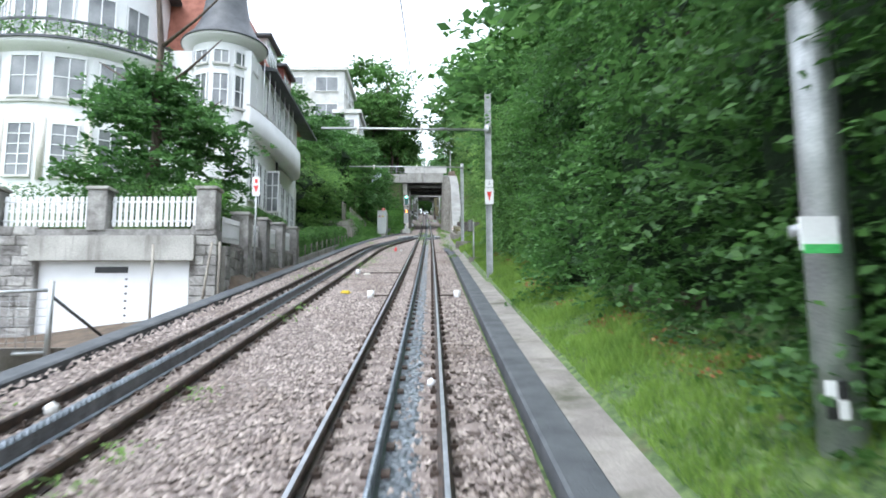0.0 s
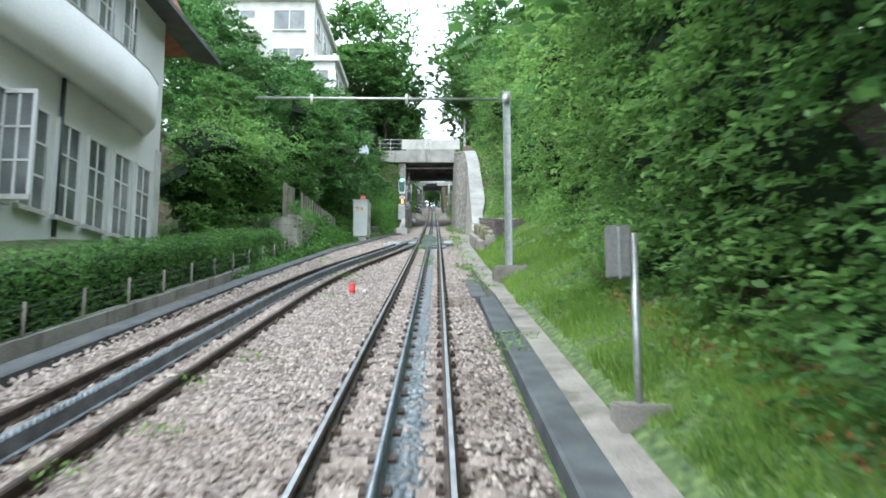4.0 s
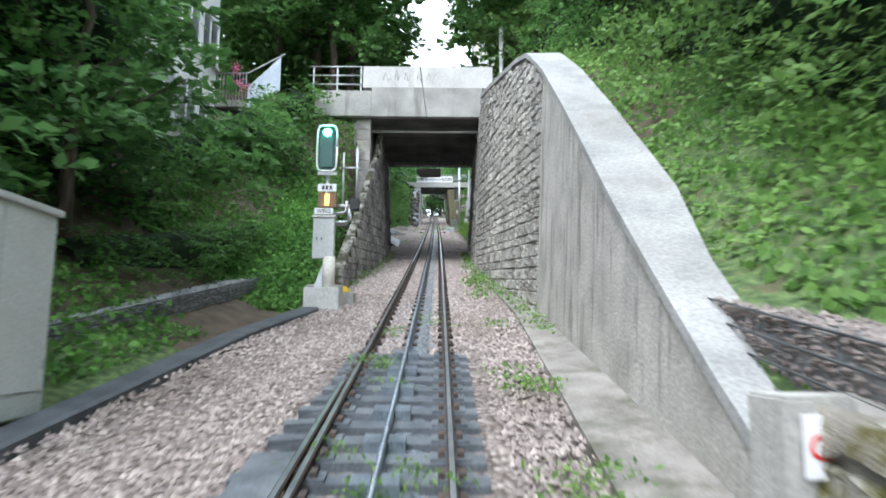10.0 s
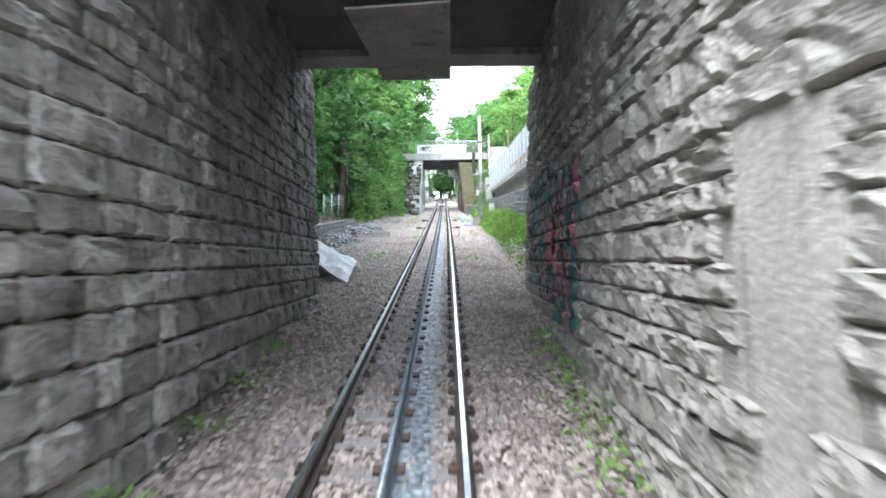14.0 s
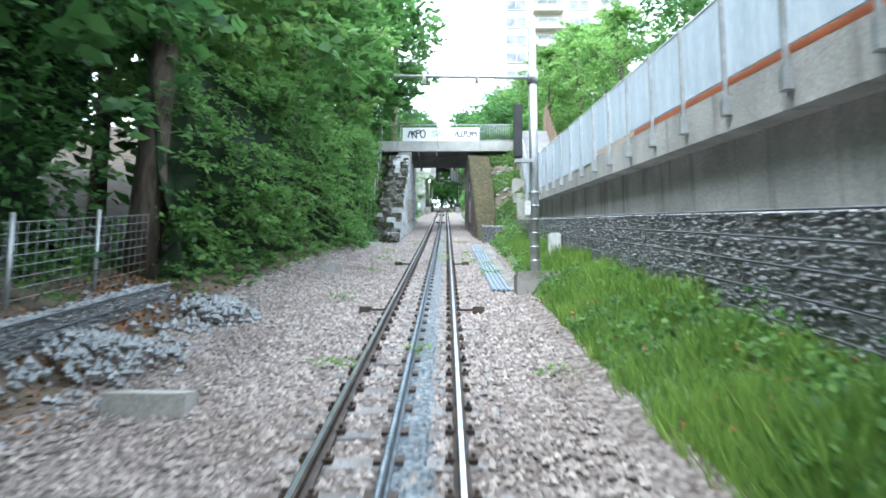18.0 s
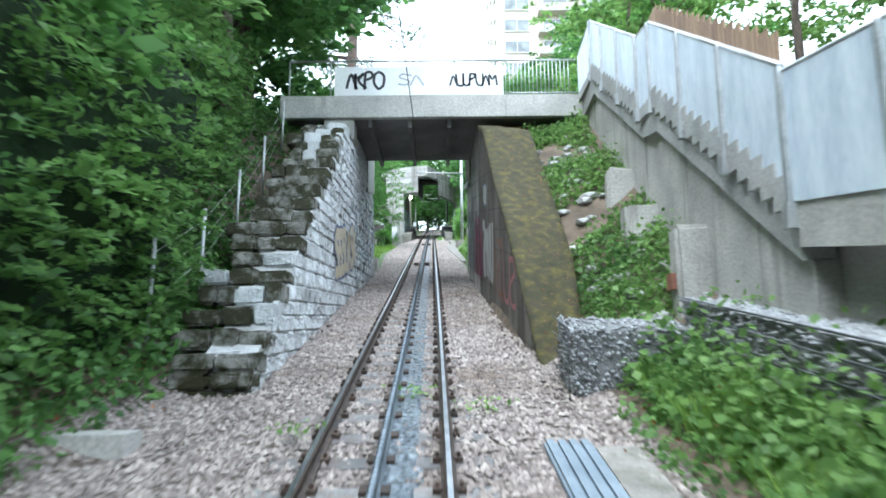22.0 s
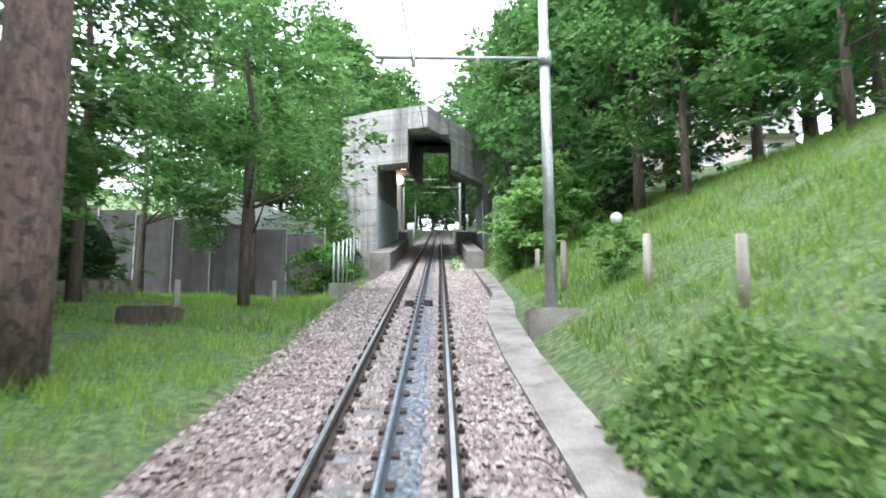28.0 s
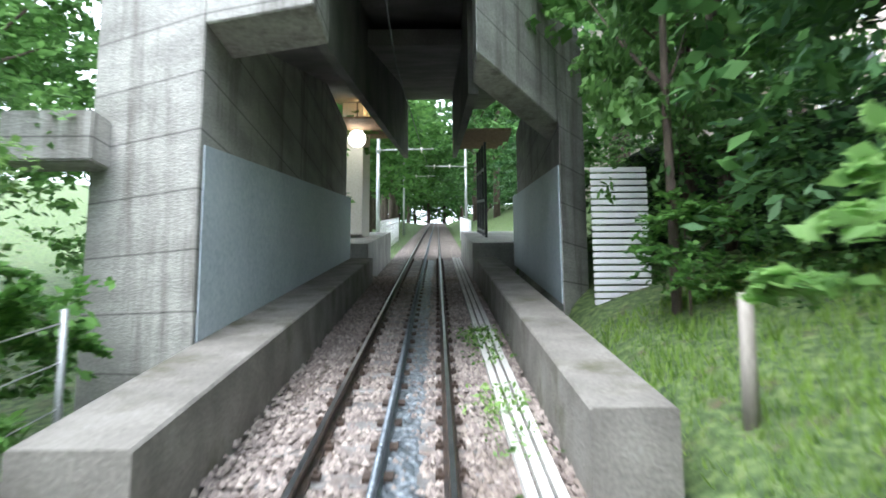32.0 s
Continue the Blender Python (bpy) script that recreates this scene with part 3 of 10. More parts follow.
BLACK, TEAL, PINK, ICE, CHALK = (0.03, 0.03, 0.035), (0.03, 0.15, 0.14), (0.55, 0.2, 0.24), (0.42, 0.55, 0.6), (0.85, 0.86, 0.86)
M["stone_teal"] = paint_material("stone_teal", [(0.3, (0.24, 0.34, 0.38)), (0.385, (0.24, 0.34, 0.38)), (0.4, BLACK), (0.43, TEAL), (0.5, TEAL), (0.52, BLACK), (0.54, PINK), (0.61, PINK), (0.625, BLACK), (0.66, BLACK)], 1.5, ((0.13, 0.12, 0.105), (0.25, 0.235, 0.21)))
M["stone_tag"] = paint_material("stone_tag", [(0.3, CHALK), (0.405, CHALK), (0.42, BLACK), (0.435, CHALK), (0.49, ICE), (0.5, BLACK), (0.525, BLACK), (0.54, CHALK), (0.59, CHALK), (0.605, BLACK), (0.62, ICE), (0.7, CHALK)], 1.6)


# ---- ground: cross-sections along the line, dx: dz over the rails ----
SECTIONS = [
    (-60, {-60: -2, -30: -2, -16: -3, -9: -2.2, -6.3: -0.7, -5: -0.3, -4.3: -0.3, 1.7: -0.3, 2.1: -0.05, 3.2: 0.35, 4.5: 0.9, 8: 2.5, 20: 7, 60: 18}),
    (34.95, {-60: -2, -30: -1.6, -10.5: -1.45, -6.3: -0.9, -5.4: -0.4, -4.9: -0.3, -4.3: -0.3, 1.7: -0.3, 2.1: -0.05, 3.2: 0.35, 4.5: 0.9, 8: 2.5, 20: 7, 60: 18}),
    (35.35, {-60: 4, -30: 1.8, -5.8: 1.35, -5.5: -0.25, -4.9: -0.25, -4.3: -0.3, 1.7: -0.3, 2.1: 0, 3.4: 0.5, 4.5: 1.0, 8: 2.8, 20: 7, 60: 18}),
    (45, {-60: 4, -30: 2.2, -9: 2.0, -6.4: 0.9, -6.0: -0.2, -4.9: -0.25, -4.3: -0.3, 1.7: -0.3, 2.1: 0, 3.4: 0.5, 4.5: 1.0, 8: 2.8, 20: 7, 60: 18}),
    (60, {-60: 4, -30: 1.5, -12: 1.2, -9: 0.8, -6.9: 0.3, -6.0: -0.15, -4.3: -0.3, 1.7: -0.3, 2.1: 0, 3.5: 0.7, 6: 2.2, 12: 5, 30: 12, 60: 18}),
    (72, {-60: 10, -30: 8, -12: 4, -7: 1.4, -5: 0.2, -4: -0.2, -3: -0.3, 1.7: -0.3, 2.35: -0.3, 2.6: 0.1, 2.75: 0.2, 2.9: 0.55, 4.2: 1.2, 7: 3, 14: 6.5, 30: 12, 60: 18}),
    (76, {-60: 10, -30: 8, -12: 4, -7: 1.8, -5: 0.6, -4: 0.0, -3: -0.3, 1.7: -0.3, 2.45: -0.3, 2.55: 0.1, 2.75: 1.3, 3.3: 1.45, 4.3: 2.5, 8: 4, 14: 6.8, 30: 12, 60: 18}),
    (84, {-60: 10, -30: 8, -12: 5, -7: 2.5, -5: 1.0, -4.2: 0.2, -3.2: -0.2, -2.3: -0.3, 2.2: -0.3, 2.55: 0, 2.7: 4.9, 4: 5.4, 8: 7, 20: 10, 60: 18}),
    (92, {-60: 10, -20: 8, -8: 6, -5: 4.4, -2.7: 2.8, -2.35: -0.3, 2.2: -0.3, 2.45: 6.7, 6: 7.4, 20: 10, 60: 18}),
    (94.5, {-60: 10, -20: 8, -8: 6.6, -2.75: 6.0, -2.55: -0.3, 2.4: -0.3, 2.6: 6.4, 20: 9, 60: 16}),
    (103.5, {-60: 8, -20: 6, -8: 5.0, -2.75: 4.6, -2.55: -0.3, 2.5: -0.3, 2.7: 4.6, 20: 7, 60: 14}),
    (105.5, {-60: 6, -30: 4, -12: 1.6, -6: 1.0, -4.3: 0.6, -4.1: -0.2, -2: -0.3, 2: -0.3, 2.5: 0.3, 3.2: 0.8, 3.9: 0.9, 4.4: 1.0, 4.6: 3.2, 30: 8, 60: 14}),
    (124, {-60: 8, -30: 5, -8: 1.2, -4.6: 0.5, -3.6: 0.0, -2.4: -0.3, 1.7: -0.3, 2.3: 0.05, 2.9: 0.45, 3.2: 0.55, 4.2: 0.6, 4.4: 2.6, 12: 3.5, 30: 8, 60: 14}),
    (140, {-60: 10, -30: 6, -8: 2, -4: 0.8, -2.6: -0.05, -2: -0.3, 1.7: -0.3, 2.5: 0.0, 3.2: 0.1, 3.8: 0.6, 4.2: 1.2, 4.6: 2.4, 12: 5, 30: 9, 60: 14}),
    (143, {-60: 10, -30: 6, -8: 2.6, -4: 1.4, -2.6: 0.5, -2: -0.3, 1.7: -0.3, 1.95: -0.1, 2.6: 0.35, 3.4: 1.1, 4.0: 1.7, 4.6: 2.6, 12: 5, 30: 9, 60: 14}),
    (147, {-60: 10, -30: 7, -8: 4.4, -4: 3.3, -2.4: 2.0, -2.0: -0.3, 1.75: -0.3, 2.0: 2.2, 3: 2.9, 4.2: 3.4, 6: 4.5, 12: 6, 30: 9, 60: 14}),
    (150, {-60: 10, -30: 7, -2.4: 4.5, -2.1: -0.3, 1.9: -0.3, 2.3: 4.4, 30: 8, 60: 14}),
    (154, {-60: 10, -30: 6, -2.6: 3.4, -2.1: -0.3, 1.9: -0.3, 2.4: 3.6, 8: 4.6, 30: 9, 60: 14}),
    (156.5, {-60: 8, -30: 4, -7.6: 1.6, -7.2: 0.5, -4: 0.3, -2: 0.1, -1.6: -0.3, 1.6: -0.3, 2.2: 0.3, 3.5: 1.3, 6: 2.9, 10: 4.8, 30: 9, 60: 14}),
    (175, {-60: 5, -30: 3, -8: 0.4, -5: 0.0, -2.6: -0.2, -1.9: -0.3, 1.5: -0.3, 2.1: 0, 3: 0.5, 6: 2.2, 10: 4.2, 30: 9, 60: 14}),
    (184, {-60: 3, -30: 1, -6: -0.9, -3.0: -0.8, -2.5: -0.45, -1.9: -0.4, 1.6: -0.4, 2.3: 0.05, 4: 0.7, 8: 2.4, 30: 8, 60: 14}),
    (200, {-60: 3, -30: 1, -6: -0.3, -2.2: -0.3, 2.3: -0.3, 2.6: 0.4, 8: 2.2, 30: 8, 60: 14}),
    (240, {-60: 6, -30: 3, -4: 0, -2: -0.3, 2: -0.3, 4: 0.4, 8: 2, 30: 7, 60: 12}),
    (420, {-60: 10, -30: 6, -4: 0, -2: -0.3, 2: -0.3, 4: 0.4, 8: 2, 30: 7, 60: 12}),
]


def ground_dz(dx, y):
    for (ya, a), (yb, b) in zip(SECTIONS, SECTIONS[1:]):
        if y <= yb or b is SECTIONS[-1][1]:
            f = min(1.0, max(0.0, (y - ya) / (yb - ya)))
            return np.interp(dx, list(a), list(a.values())) * (1 - f) + np.interp(dx, list(b), list(b.values())) * f


def ground_at(dx, y):
    """Place on the ground."""
    return P(dx, y, float(ground_dz(dx, y)))


def wood_line(y):
    """Edge of the wood beside the grass strip."""
    return 4.0


def build_ground():
    dxs = np.array([-1500, -400, -160, -90, -60, -45, -36, -30, -25, -20, -17, -14.5, -12, -10.5, -9.2, -8.8, -8.5, -7.6, -7, -6.3, -5.6, -5, -4.6, -4.3, -4.0, -3.6,
                    -3.2, -2.85, -2.6, -2.4, -2.2, -2.0, -1.7, -1, 0, 1, 1.6, 1.85, 2.0, 2.15, 2.35, 2.55, 2.75, 3.0, 3.3, 3.7, 4.2, 4.7, 5.2, 5.6, 6.0,
                    6.4, 7, 8, 9, 10, 12, 14, 17, 20, 25, 30, 38, 46, 60, 90, 160, 400, 1500])
    ys = np.concatenate([[-1500, -400, -150, -80], np.arange(-60, 250, 1.0), np.arange(250, 421, 8.0), [600, 1000, 2500]])
    ys = np.unique(np.concatenate([ys, [34.95, 35.15, 35.35, 94.5, 103.5, 105.5, 156.5]]))
    verts, faces = [], []
    for y in ys:
        dz = ground_dz(dxs, min(y, 420))
        for dx, z in zip(dxs, dz):
            w = noise.noise(Vector((dx * 0.45, y * 0.45, 3.3))) * 0.12 * smooth01(2.2, 4.0, abs(dx)) if abs(dx) < 70 else 0
            if abs(dx) > 60:
                w += 0.0
            verts.append((track_x(y) + dx, y, track_z(max(-300.0, y)) + z + w))
    m = len(dxs)
    for i in range(len(ys) - 1):
        for j in range(m - 1):
            faces.append((i * m + j, i * m + j + 1, (i + 1) * m + j + 1, (i + 1) * m + j))
    me = bpy.data.meshes.new("ground")
    me.from_pydata(verts, [], faces)
    for p in me.polygons:
        p.use_smooth = True
    me.materials.append(M["grass"])
    me.materials.append(M["soil"])
    for p in me.polygons:
        c = p.center
        dx = c.x - track_x(c.y)
        rough = 0.8 * noise.noise(Vector((dx * 0.5, c.y * 0.5, 1)))
        if abs(dx) < 26 + 12 * rough and (62 + rough < c.y < 157 + 2 * rough and (dx < -4.5 + rough or 79 < c.y < 108 or c.y > 134)) or (c.y < 50 and wood_line(c.y) + rough < dx < 40) or (18 < c.y < 62 and -6 < dx < -4.4) or (50 <= c.y < 75 and dx > 6.5 + rough) or (28 < c.y < 36 and dx < -4.4) or abs(dx) < 26 and (102 < c.y < 136 and dx < -2.4):
            p.material_index = 1
    ob = part("ground", me, "grass")
    return tagged(ob, "grassy hillside ground with bare earth patches", "ground", kind="structure")


build_ground()


def bed_left(y):
    return float(np.interp(y, [-60, 60, 66, 74, 80, 84, 88, 95, 104, 106, 118, 126, 140, 143, 154, 157, 165, 178, 184], [-5.1, -4.5, -4.2, -3.3, -2.9, -2.3, -2.0, -1.75, -2.1, -3.3, -3.3, -3.75, -2.7, -1.75, -1.65, -1.55, -1.9, -1.9, -1.4]))


def bed_right(y):
    return float(np.interp(y, [-60, 54, 57, 74, 84, 92, 104, 106, 118, 126, 140, 144, 154, 158, 172, 176, 184], [1.35, 1.3, 1.5, 1.75, 2.2, 1.75, 2.0, 2.6, 2.15, 2.05, 2.3, 1.7, 1.6, 1.7, 1.55, 1.65, 1.6]))


def build_bed():
    bm = bmesh.new()
    ys = np.arange(-60, 300, 1.0)
    rows = []
    for y in ys:
        a, b = bed_left(y), bed_right(y)
        row = []
        for k in range(13):
            f = k / 12
            dx = a + (b - a) * f
            edge = min(f, 1 - f) * 12
            dz = -0.15 - (0.12 if edge < 0.5 else 0.03 if edge < 1.5 else 0) + (0.035 if abs(dx) > 0.8 else 0.012) * noise.noise(Vector((dx * 2, y * 0.8, 7))) - (0.02 if abs(dx) < 0.8 else 0)
            dz = max(dz, float(ground_dz(dx, y)) + 0.03) if abs(dx) > 1.2 else dz
            row.append(bm.verts.new(P(dx, y, dz)))
        rows.append(row)
    for r, s in zip(rows, rows[1:]):
        for k in range(12):
            bm.faces.new((r[k], r[k + 1], s[k + 1], s[k])).smooth = True
    solid("track_bed", bm, "ballast", "pinkish grey crushed stone ballast bed under the rails", "track bed", kind="structure")
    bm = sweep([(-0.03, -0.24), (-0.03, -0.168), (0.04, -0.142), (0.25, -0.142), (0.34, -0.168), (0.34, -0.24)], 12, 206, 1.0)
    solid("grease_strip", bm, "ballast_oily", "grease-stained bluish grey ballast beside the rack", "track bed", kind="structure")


build_bed()


def build_ballast_stones():
    """Loose stones on the bed, thickest beside the rails."""
    rng = np.random.default_rng(5)
    n = 250000
    y = rng.uniform(17, 200, n)
    f = rng.beta(1.3, 1.15, n) * 0.98 + 0.01
    a = np.array([bed_left(v) for v in np.arange(0, 300)])
    b = np.array([bed_right(v) for v in np.arange(0, 300)])
    ya = np.interp(y, np.arange(0, 300), a)
    yb = np.interp(y, np.arange(0, 300), b)
    dx = ya + (yb - ya) * f
    tie = np.abs((y - 16.2 + 0.3) % 0.6 - 0.3)
    keep = (np.abs(np.abs(dx) - 0.53) > 0.07) & (np.abs(dx) > 0.1) & ((np.abs(dx) > 0.64) | (tie > 0.12) | (rng.uniform(0, 1, n) < np.where(y < 66, 0.6, 0.4))) & ((dx < 0) | (dx > 0.3) | (rng.uniform(0, 1, n) < 0.25)) & ((y < 67.6) | (y > 78.4) | (np.abs(dx) > 1.0))
    dx, y = dx[keep], y[keep]
    n = len(y)
    dz = np.array([max(-0.14, float(ground_dz(c, d)) + 0.04) if abs(c) > 1.2 else -0.14 if abs(c) > 0.62 else -0.152 for c, d in zip(dx, y)])
    c = np.stack([track_x(y) + dx, y, track_z(y) + dz + rng.uniform(-0.012, 0.012, n)], 1)
    octa = np.array([(1, 0, -0.3), (0, 1, -0.3), (-1, 0, -0.3), (0, -1, -0.3), (0.2, 0.1, 1)], float)
    tri = np.array([(0, 1, 4), (1, 2, 4), (2, 3, 4), (3, 0, 4)])
    s = rng.uniform(0.02, 0.044, (n, 1, 1)) * rng.uniform(0.65, 1.25, (n, 5, 3))
    ang = rng.uniform(0, 6.28, n)
    v = octa[None] * s
    x2 = v[..., 0] * np.cos(ang)[:, None] - v[..., 1] * np.sin(ang)[:, None]
    y2 = v[..., 0] * np.sin(ang)[:, None] + v[..., 1] * np.cos(ang)[:, None]
    v = np.stack([x2, y2, v[..., 2] * 0.8], -1) + c[:, None]
    faces = (tri[None] + (np.arange(n) * 5)[:, None, None]).reshape(-1)
    me = bpy.data.meshes.new("ballast_stones")
    me.vertices.add(n * 5)
    me.vertices.foreach_set("co", v.astype(np.float32).ravel())
    me.loops.add(n * 12)
    me.loops.foreach_set("vertex_index", faces.astype(np.int32))
    me.polygons.add(n * 4)
    me.polygons.foreach_set("loop_start", np.arange(0, n * 12, 3, dtype=np.int32))
    me.polygons.foreach_set("loop_total", np.full(n * 4, 3, dtype=np.int32))
    me.update()
    tagged(part("ballast_stones", me, "stone_chip"), "loose pinkish crushed stones lying between the rails", "stones", kind="stuff")


build_ballast_stones()


# ---- the railway track ----
RAIL = [(-0.06, -0.14), (0.06, -0.14), (0.06, -0.125), (0.012, -0.11), (0.012, -0.035), (0.032, -0.03), (0.032, -0.014), (0.019, 0.0), (-0.019, 0.0), (-0.032, -0.014), (-0.032, -0.03), (-0.012, -0.035), (-0.012, -0.11), (-0.06, -0.125)]


def rail_mesh(offset, y0, y1, shift=None, drop=0.0):
    bm = sweep([(offset + a, b - drop) for a, b in RAIL], y0, y1, 1.0, shift=shift)
    for f in bm.faces:
        if f.normal.z > 0.7 and all(abs(v.co.z) > -1e9 for v in f.verts):
            c = f.calc_center_median()
            if c.z - track_z(c.y) > -0.012 - drop:
                f.material_index = 1
    return bm


def rack_mesh(y0, y1, shift=None, teeth_step=0.1, top=0.02):
    bm = sweep([(-0.045, -0.13), (0.045, -0.13), (0.045, -0.115), (0.022, -0.1), (0.022, top - 0.05), (-0.022, top - 0.05), (-0.022, -0.1), (-0.045, -0.115)], y0, y1, 1.0, shift=shift)
    return bm


def teeth_mesh(y0, y1, shift=None, top=0.02):
    """The teeth of the rack, 0.1 m apart, as one mesh."""
    ys = np.arange(y0, y1, 0.1)
    n = len(ys)
    sh = np.array([shift(v) for v in ys]) if shift else np.zeros(n)
    base = np.array([(-.022, -.032), (.022, -.032), (.022, .032), (-.022, .032)])
    tip = np.array([(-.022, -.014), (.022, -.014), (.022, .014), (-.022, .014)])
    v = np.zeros((n, 8, 3))
    for k in range(4):
        for o, q, h in ((0, base, top - 0.052), (4, tip, top)):
            yy = ys + q[k, 1]
            v[:, o + k] = np.stack([track_x(yy) + sh + q[k, 0], yy, track_z(yy) + h], 1)
    f = np.array([(4, 5, 6, 7), (0, 1, 5, 4), (1, 2, 6, 5), (2, 3, 7, 6), (3, 0, 4, 7)])
    faces = (f[None] + (np.arange(n) * 8)[:, None, None]).reshape(-1)
    me = bpy.data.meshes.new("rack_teeth")
    me.vertices.add(n * 8)
    me.vertices.foreach_set("co", v.astype(np.float32).ravel())
    me.loops.add(n * 20)
    me.loops.foreach_set("vertex_index", faces.astype(np.int32))
    me.polygons.add(n * 5)
    me.polygons.foreach_set("loop_start", np.arange(0, n * 20, 4, dtype=np.int32))
    me.polygons.foreach_set("loop_total", np.full(n * 5, 4, dtype=np.int32))
    me.update()
    return me


def siding(y):
    """Middle of the passing track, beside the middle of the main one."""
    return -2.9 + (0.0 if y < 50.5 else 0.0068 * (y - 50.5) ** 2 if y < 60 else 0.6137 + 0.129 * (y - 60))


def slope_matrix(dx, y, dz):
    s = (track_z(y + 0.5) - track_z(y - 0.5))
    h = (track_x(y + 0.5) - track_x(y - 0.5))
    return Matrix.Translation(P(dx, y, dz)) @ Euler((math.atan(s), 0, -math.atan(h))).to_matrix().to_4x4()


def sleeper_mesh(name):
    bm = bmesh.new()
    wbox(bm, -0.9, 0.9, -0.11, 0.11, -0.3, -0.146)
    bmesh.ops.bevel(bm, geom=[e for e in bm.edges], offset=0.012, segments=1, affect="EDGES")
    for s in (-0.53, 0.53):
        for o in (-0.1, 0.1):
            wbox(bm, s + o * 0.85 - 0.035, s + o * 0.85 + 0.035, -0.05, 0.05, -0.14, -0.098, 1)
            wbox(bm, s + o * 0.85 - 0.015, s + o * 0.85 + 0.015, -0.018, 0.018, -0.1, -0.065, 1)
    wbox(bm, -0.11, 0.11, -0.07, 0.07, -0.14, -0.11, 1)
    return mesh_from(bm, name)


def build_track():
    t = thing("railway_track", P(0, 16, -0.2), "metre-gauge rack railway track with worn shiny rails", "track", kind="structure")
    part("rail", rail_mesh(-0.53, -20, 300), ["rail", "rail_top"], t, "steel rail with shiny running surface")
    part("rail", rail_mesh(0.53, -20, 300), ["rail", "rail_top"], t, "steel rail with shiny running surface")
    part("rack", rack_mesh(-20, 300), "rack", t, "toothed steel rack rail between the rails")
    tagged(part("rack_teeth", teeth_mesh(12, 230), "rack", t), kind="stuff")
    me, steel = sleeper_mesh("sleeper"), sleeper_mesh("sleeper")
    steel.materials.append(M["sleeper_steel"])
    steel.materials.append(M["clip"])
    y = 16.2
    while y < 206:
        if not 67.6 < y < 78.4:
            o = part("sleeper", steel if y > 79 else me, ["sleeper", "clip"], t)
            o.matrix_parent_inverse = Matrix.Identity(4)
            o.matrix_basis = Matrix.Translation(-t.location) @ slope_matrix(0, y, 0)
        y += 0.6
    s = thing("siding_track", P(-2.9, 16, -0.2), "second rack railway track with rusty unused rails", "track", kind="structure")
    part("rail", rail_mesh(-0.53, -20, 69.6, siding), ["rail", "rail"], s, "rusty brown steel rail")
    part("rail", rail_mesh(0.53, -20, 71.6, siding), ["rail", "rail"], s, "rusty brown steel rail")
    part("rack", rack_mesh(-20, 69.9, siding, top=0.08), "rack", s, "raised dark rack rail")
    tagged(part("rack_teeth", teeth_mesh(12, 69.9, siding, 0.08), "rack", s), kind="stuff")
    y = 16.2
    while y < 67.6:
        o = part("sleeper", me, ["sleeper", "clip"], s)
        o.matrix_parent_inverse = Matrix.Identity(4)
        o.matrix_basis = Matrix.Translation(-s.location) @ slope_matrix(siding(y), y, 0)
        y += 0.6


build_track()


# ---- cable ducts and concrete walkways beside the track ----
def left_duct(y):
    return float(np.interp(y, [-60, 56, 66.6, 73, 79.5, 82.5, 84], [-4.75, -4.6, -4.1, -3.35, -2.75, -2.15, -2.0]))


solid("cable_duct", sweep([(-0.19, -0.3), (0.19, -0.3), (0.19, -0.08), (0.15, -0.055), (-0.15, -0.055), (-0.19, -0.08)], -30, 82.6, 1.5, shift=left_duct), "duct",
      "dark rubber-covered cable duct along the ballast edge", "cable duct", kind="structure")
for y0, y1, a, b in ((-30, 47.5, 1.36, 1.72), (47.6, 51.6, 1.3, 1.66), (51.65, 55.0, 1.15, 1.48)):
    solid("cable_duct", sweep([(a, -0.3), (b, -0.3), (b, -0.1), (b - 0.03, -0.085), (a + 0.03, -0.085), (a, -0.1)], y0, y1, 1.5), "duct",
          "dark grey cable duct with flat covers", "cable duct", kind="structure")
bm = sweep(lambda y: [(float(np.interp(y, [-30, 52, 58, 72, 82, 88], [1.74, 1.68, 1.42, 1.6, 1.9, 1.75])), -0.4), (float(np.interp(y, [-30, 52, 58, 71, 73.2, 82, 88], [2.18, 2.1, 1.95, 2.0, 2.42, 2.34, 2.05])), -0.4),
                      (float(np.interp(y, [-30, 52, 58, 71, 73.2, 82, 88], [2.18, 2.1, 1.95, 2.0, 2.42, 2.34, 2.05])), -0.06), (float(np.interp(y, [-30, 52, 58, 72, 82, 88], [1.74, 1.68, 1.42, 1.6, 1.9, 1.75])), -0.09)], -30, 88, 1.5)
solid("pavement", bm, "path", "weathered grey concrete walkway strip beside the track", "walkway", kind="structure")
bm = sweep([(1.75, -0.4), (2.4, -0.4), (2.4, -0.1), (1.75, -0.1)], 125.9, 138.2, 1.5)
solid("pavement", bm, "path", "wet grey concrete slab strip beside the track", "walkway", kind="structure")
bm = bmesh.new()
for k in range(4):
    sweep([(1.36 + 0.095 * k, -0.2), (1.36 + 0.095 * k + 0.06, -0.2), (1.36 + 0.095 * k + 0.06, -0.07), (1.36 + 0.095 * k, -0.07)], 125.8, 138.3, 2.0, bm=bm)
sweep([(1.34, -0.3), (1.74, -0.3), (1.74, -0.1), (1.34, -0.1)], 125.8, 138.3, 2.0, bm=bm)
solid("cable_duct", bm, "duct_steel", "ribbed blue-grey steel cable duct", "cable duct", kind="structure")
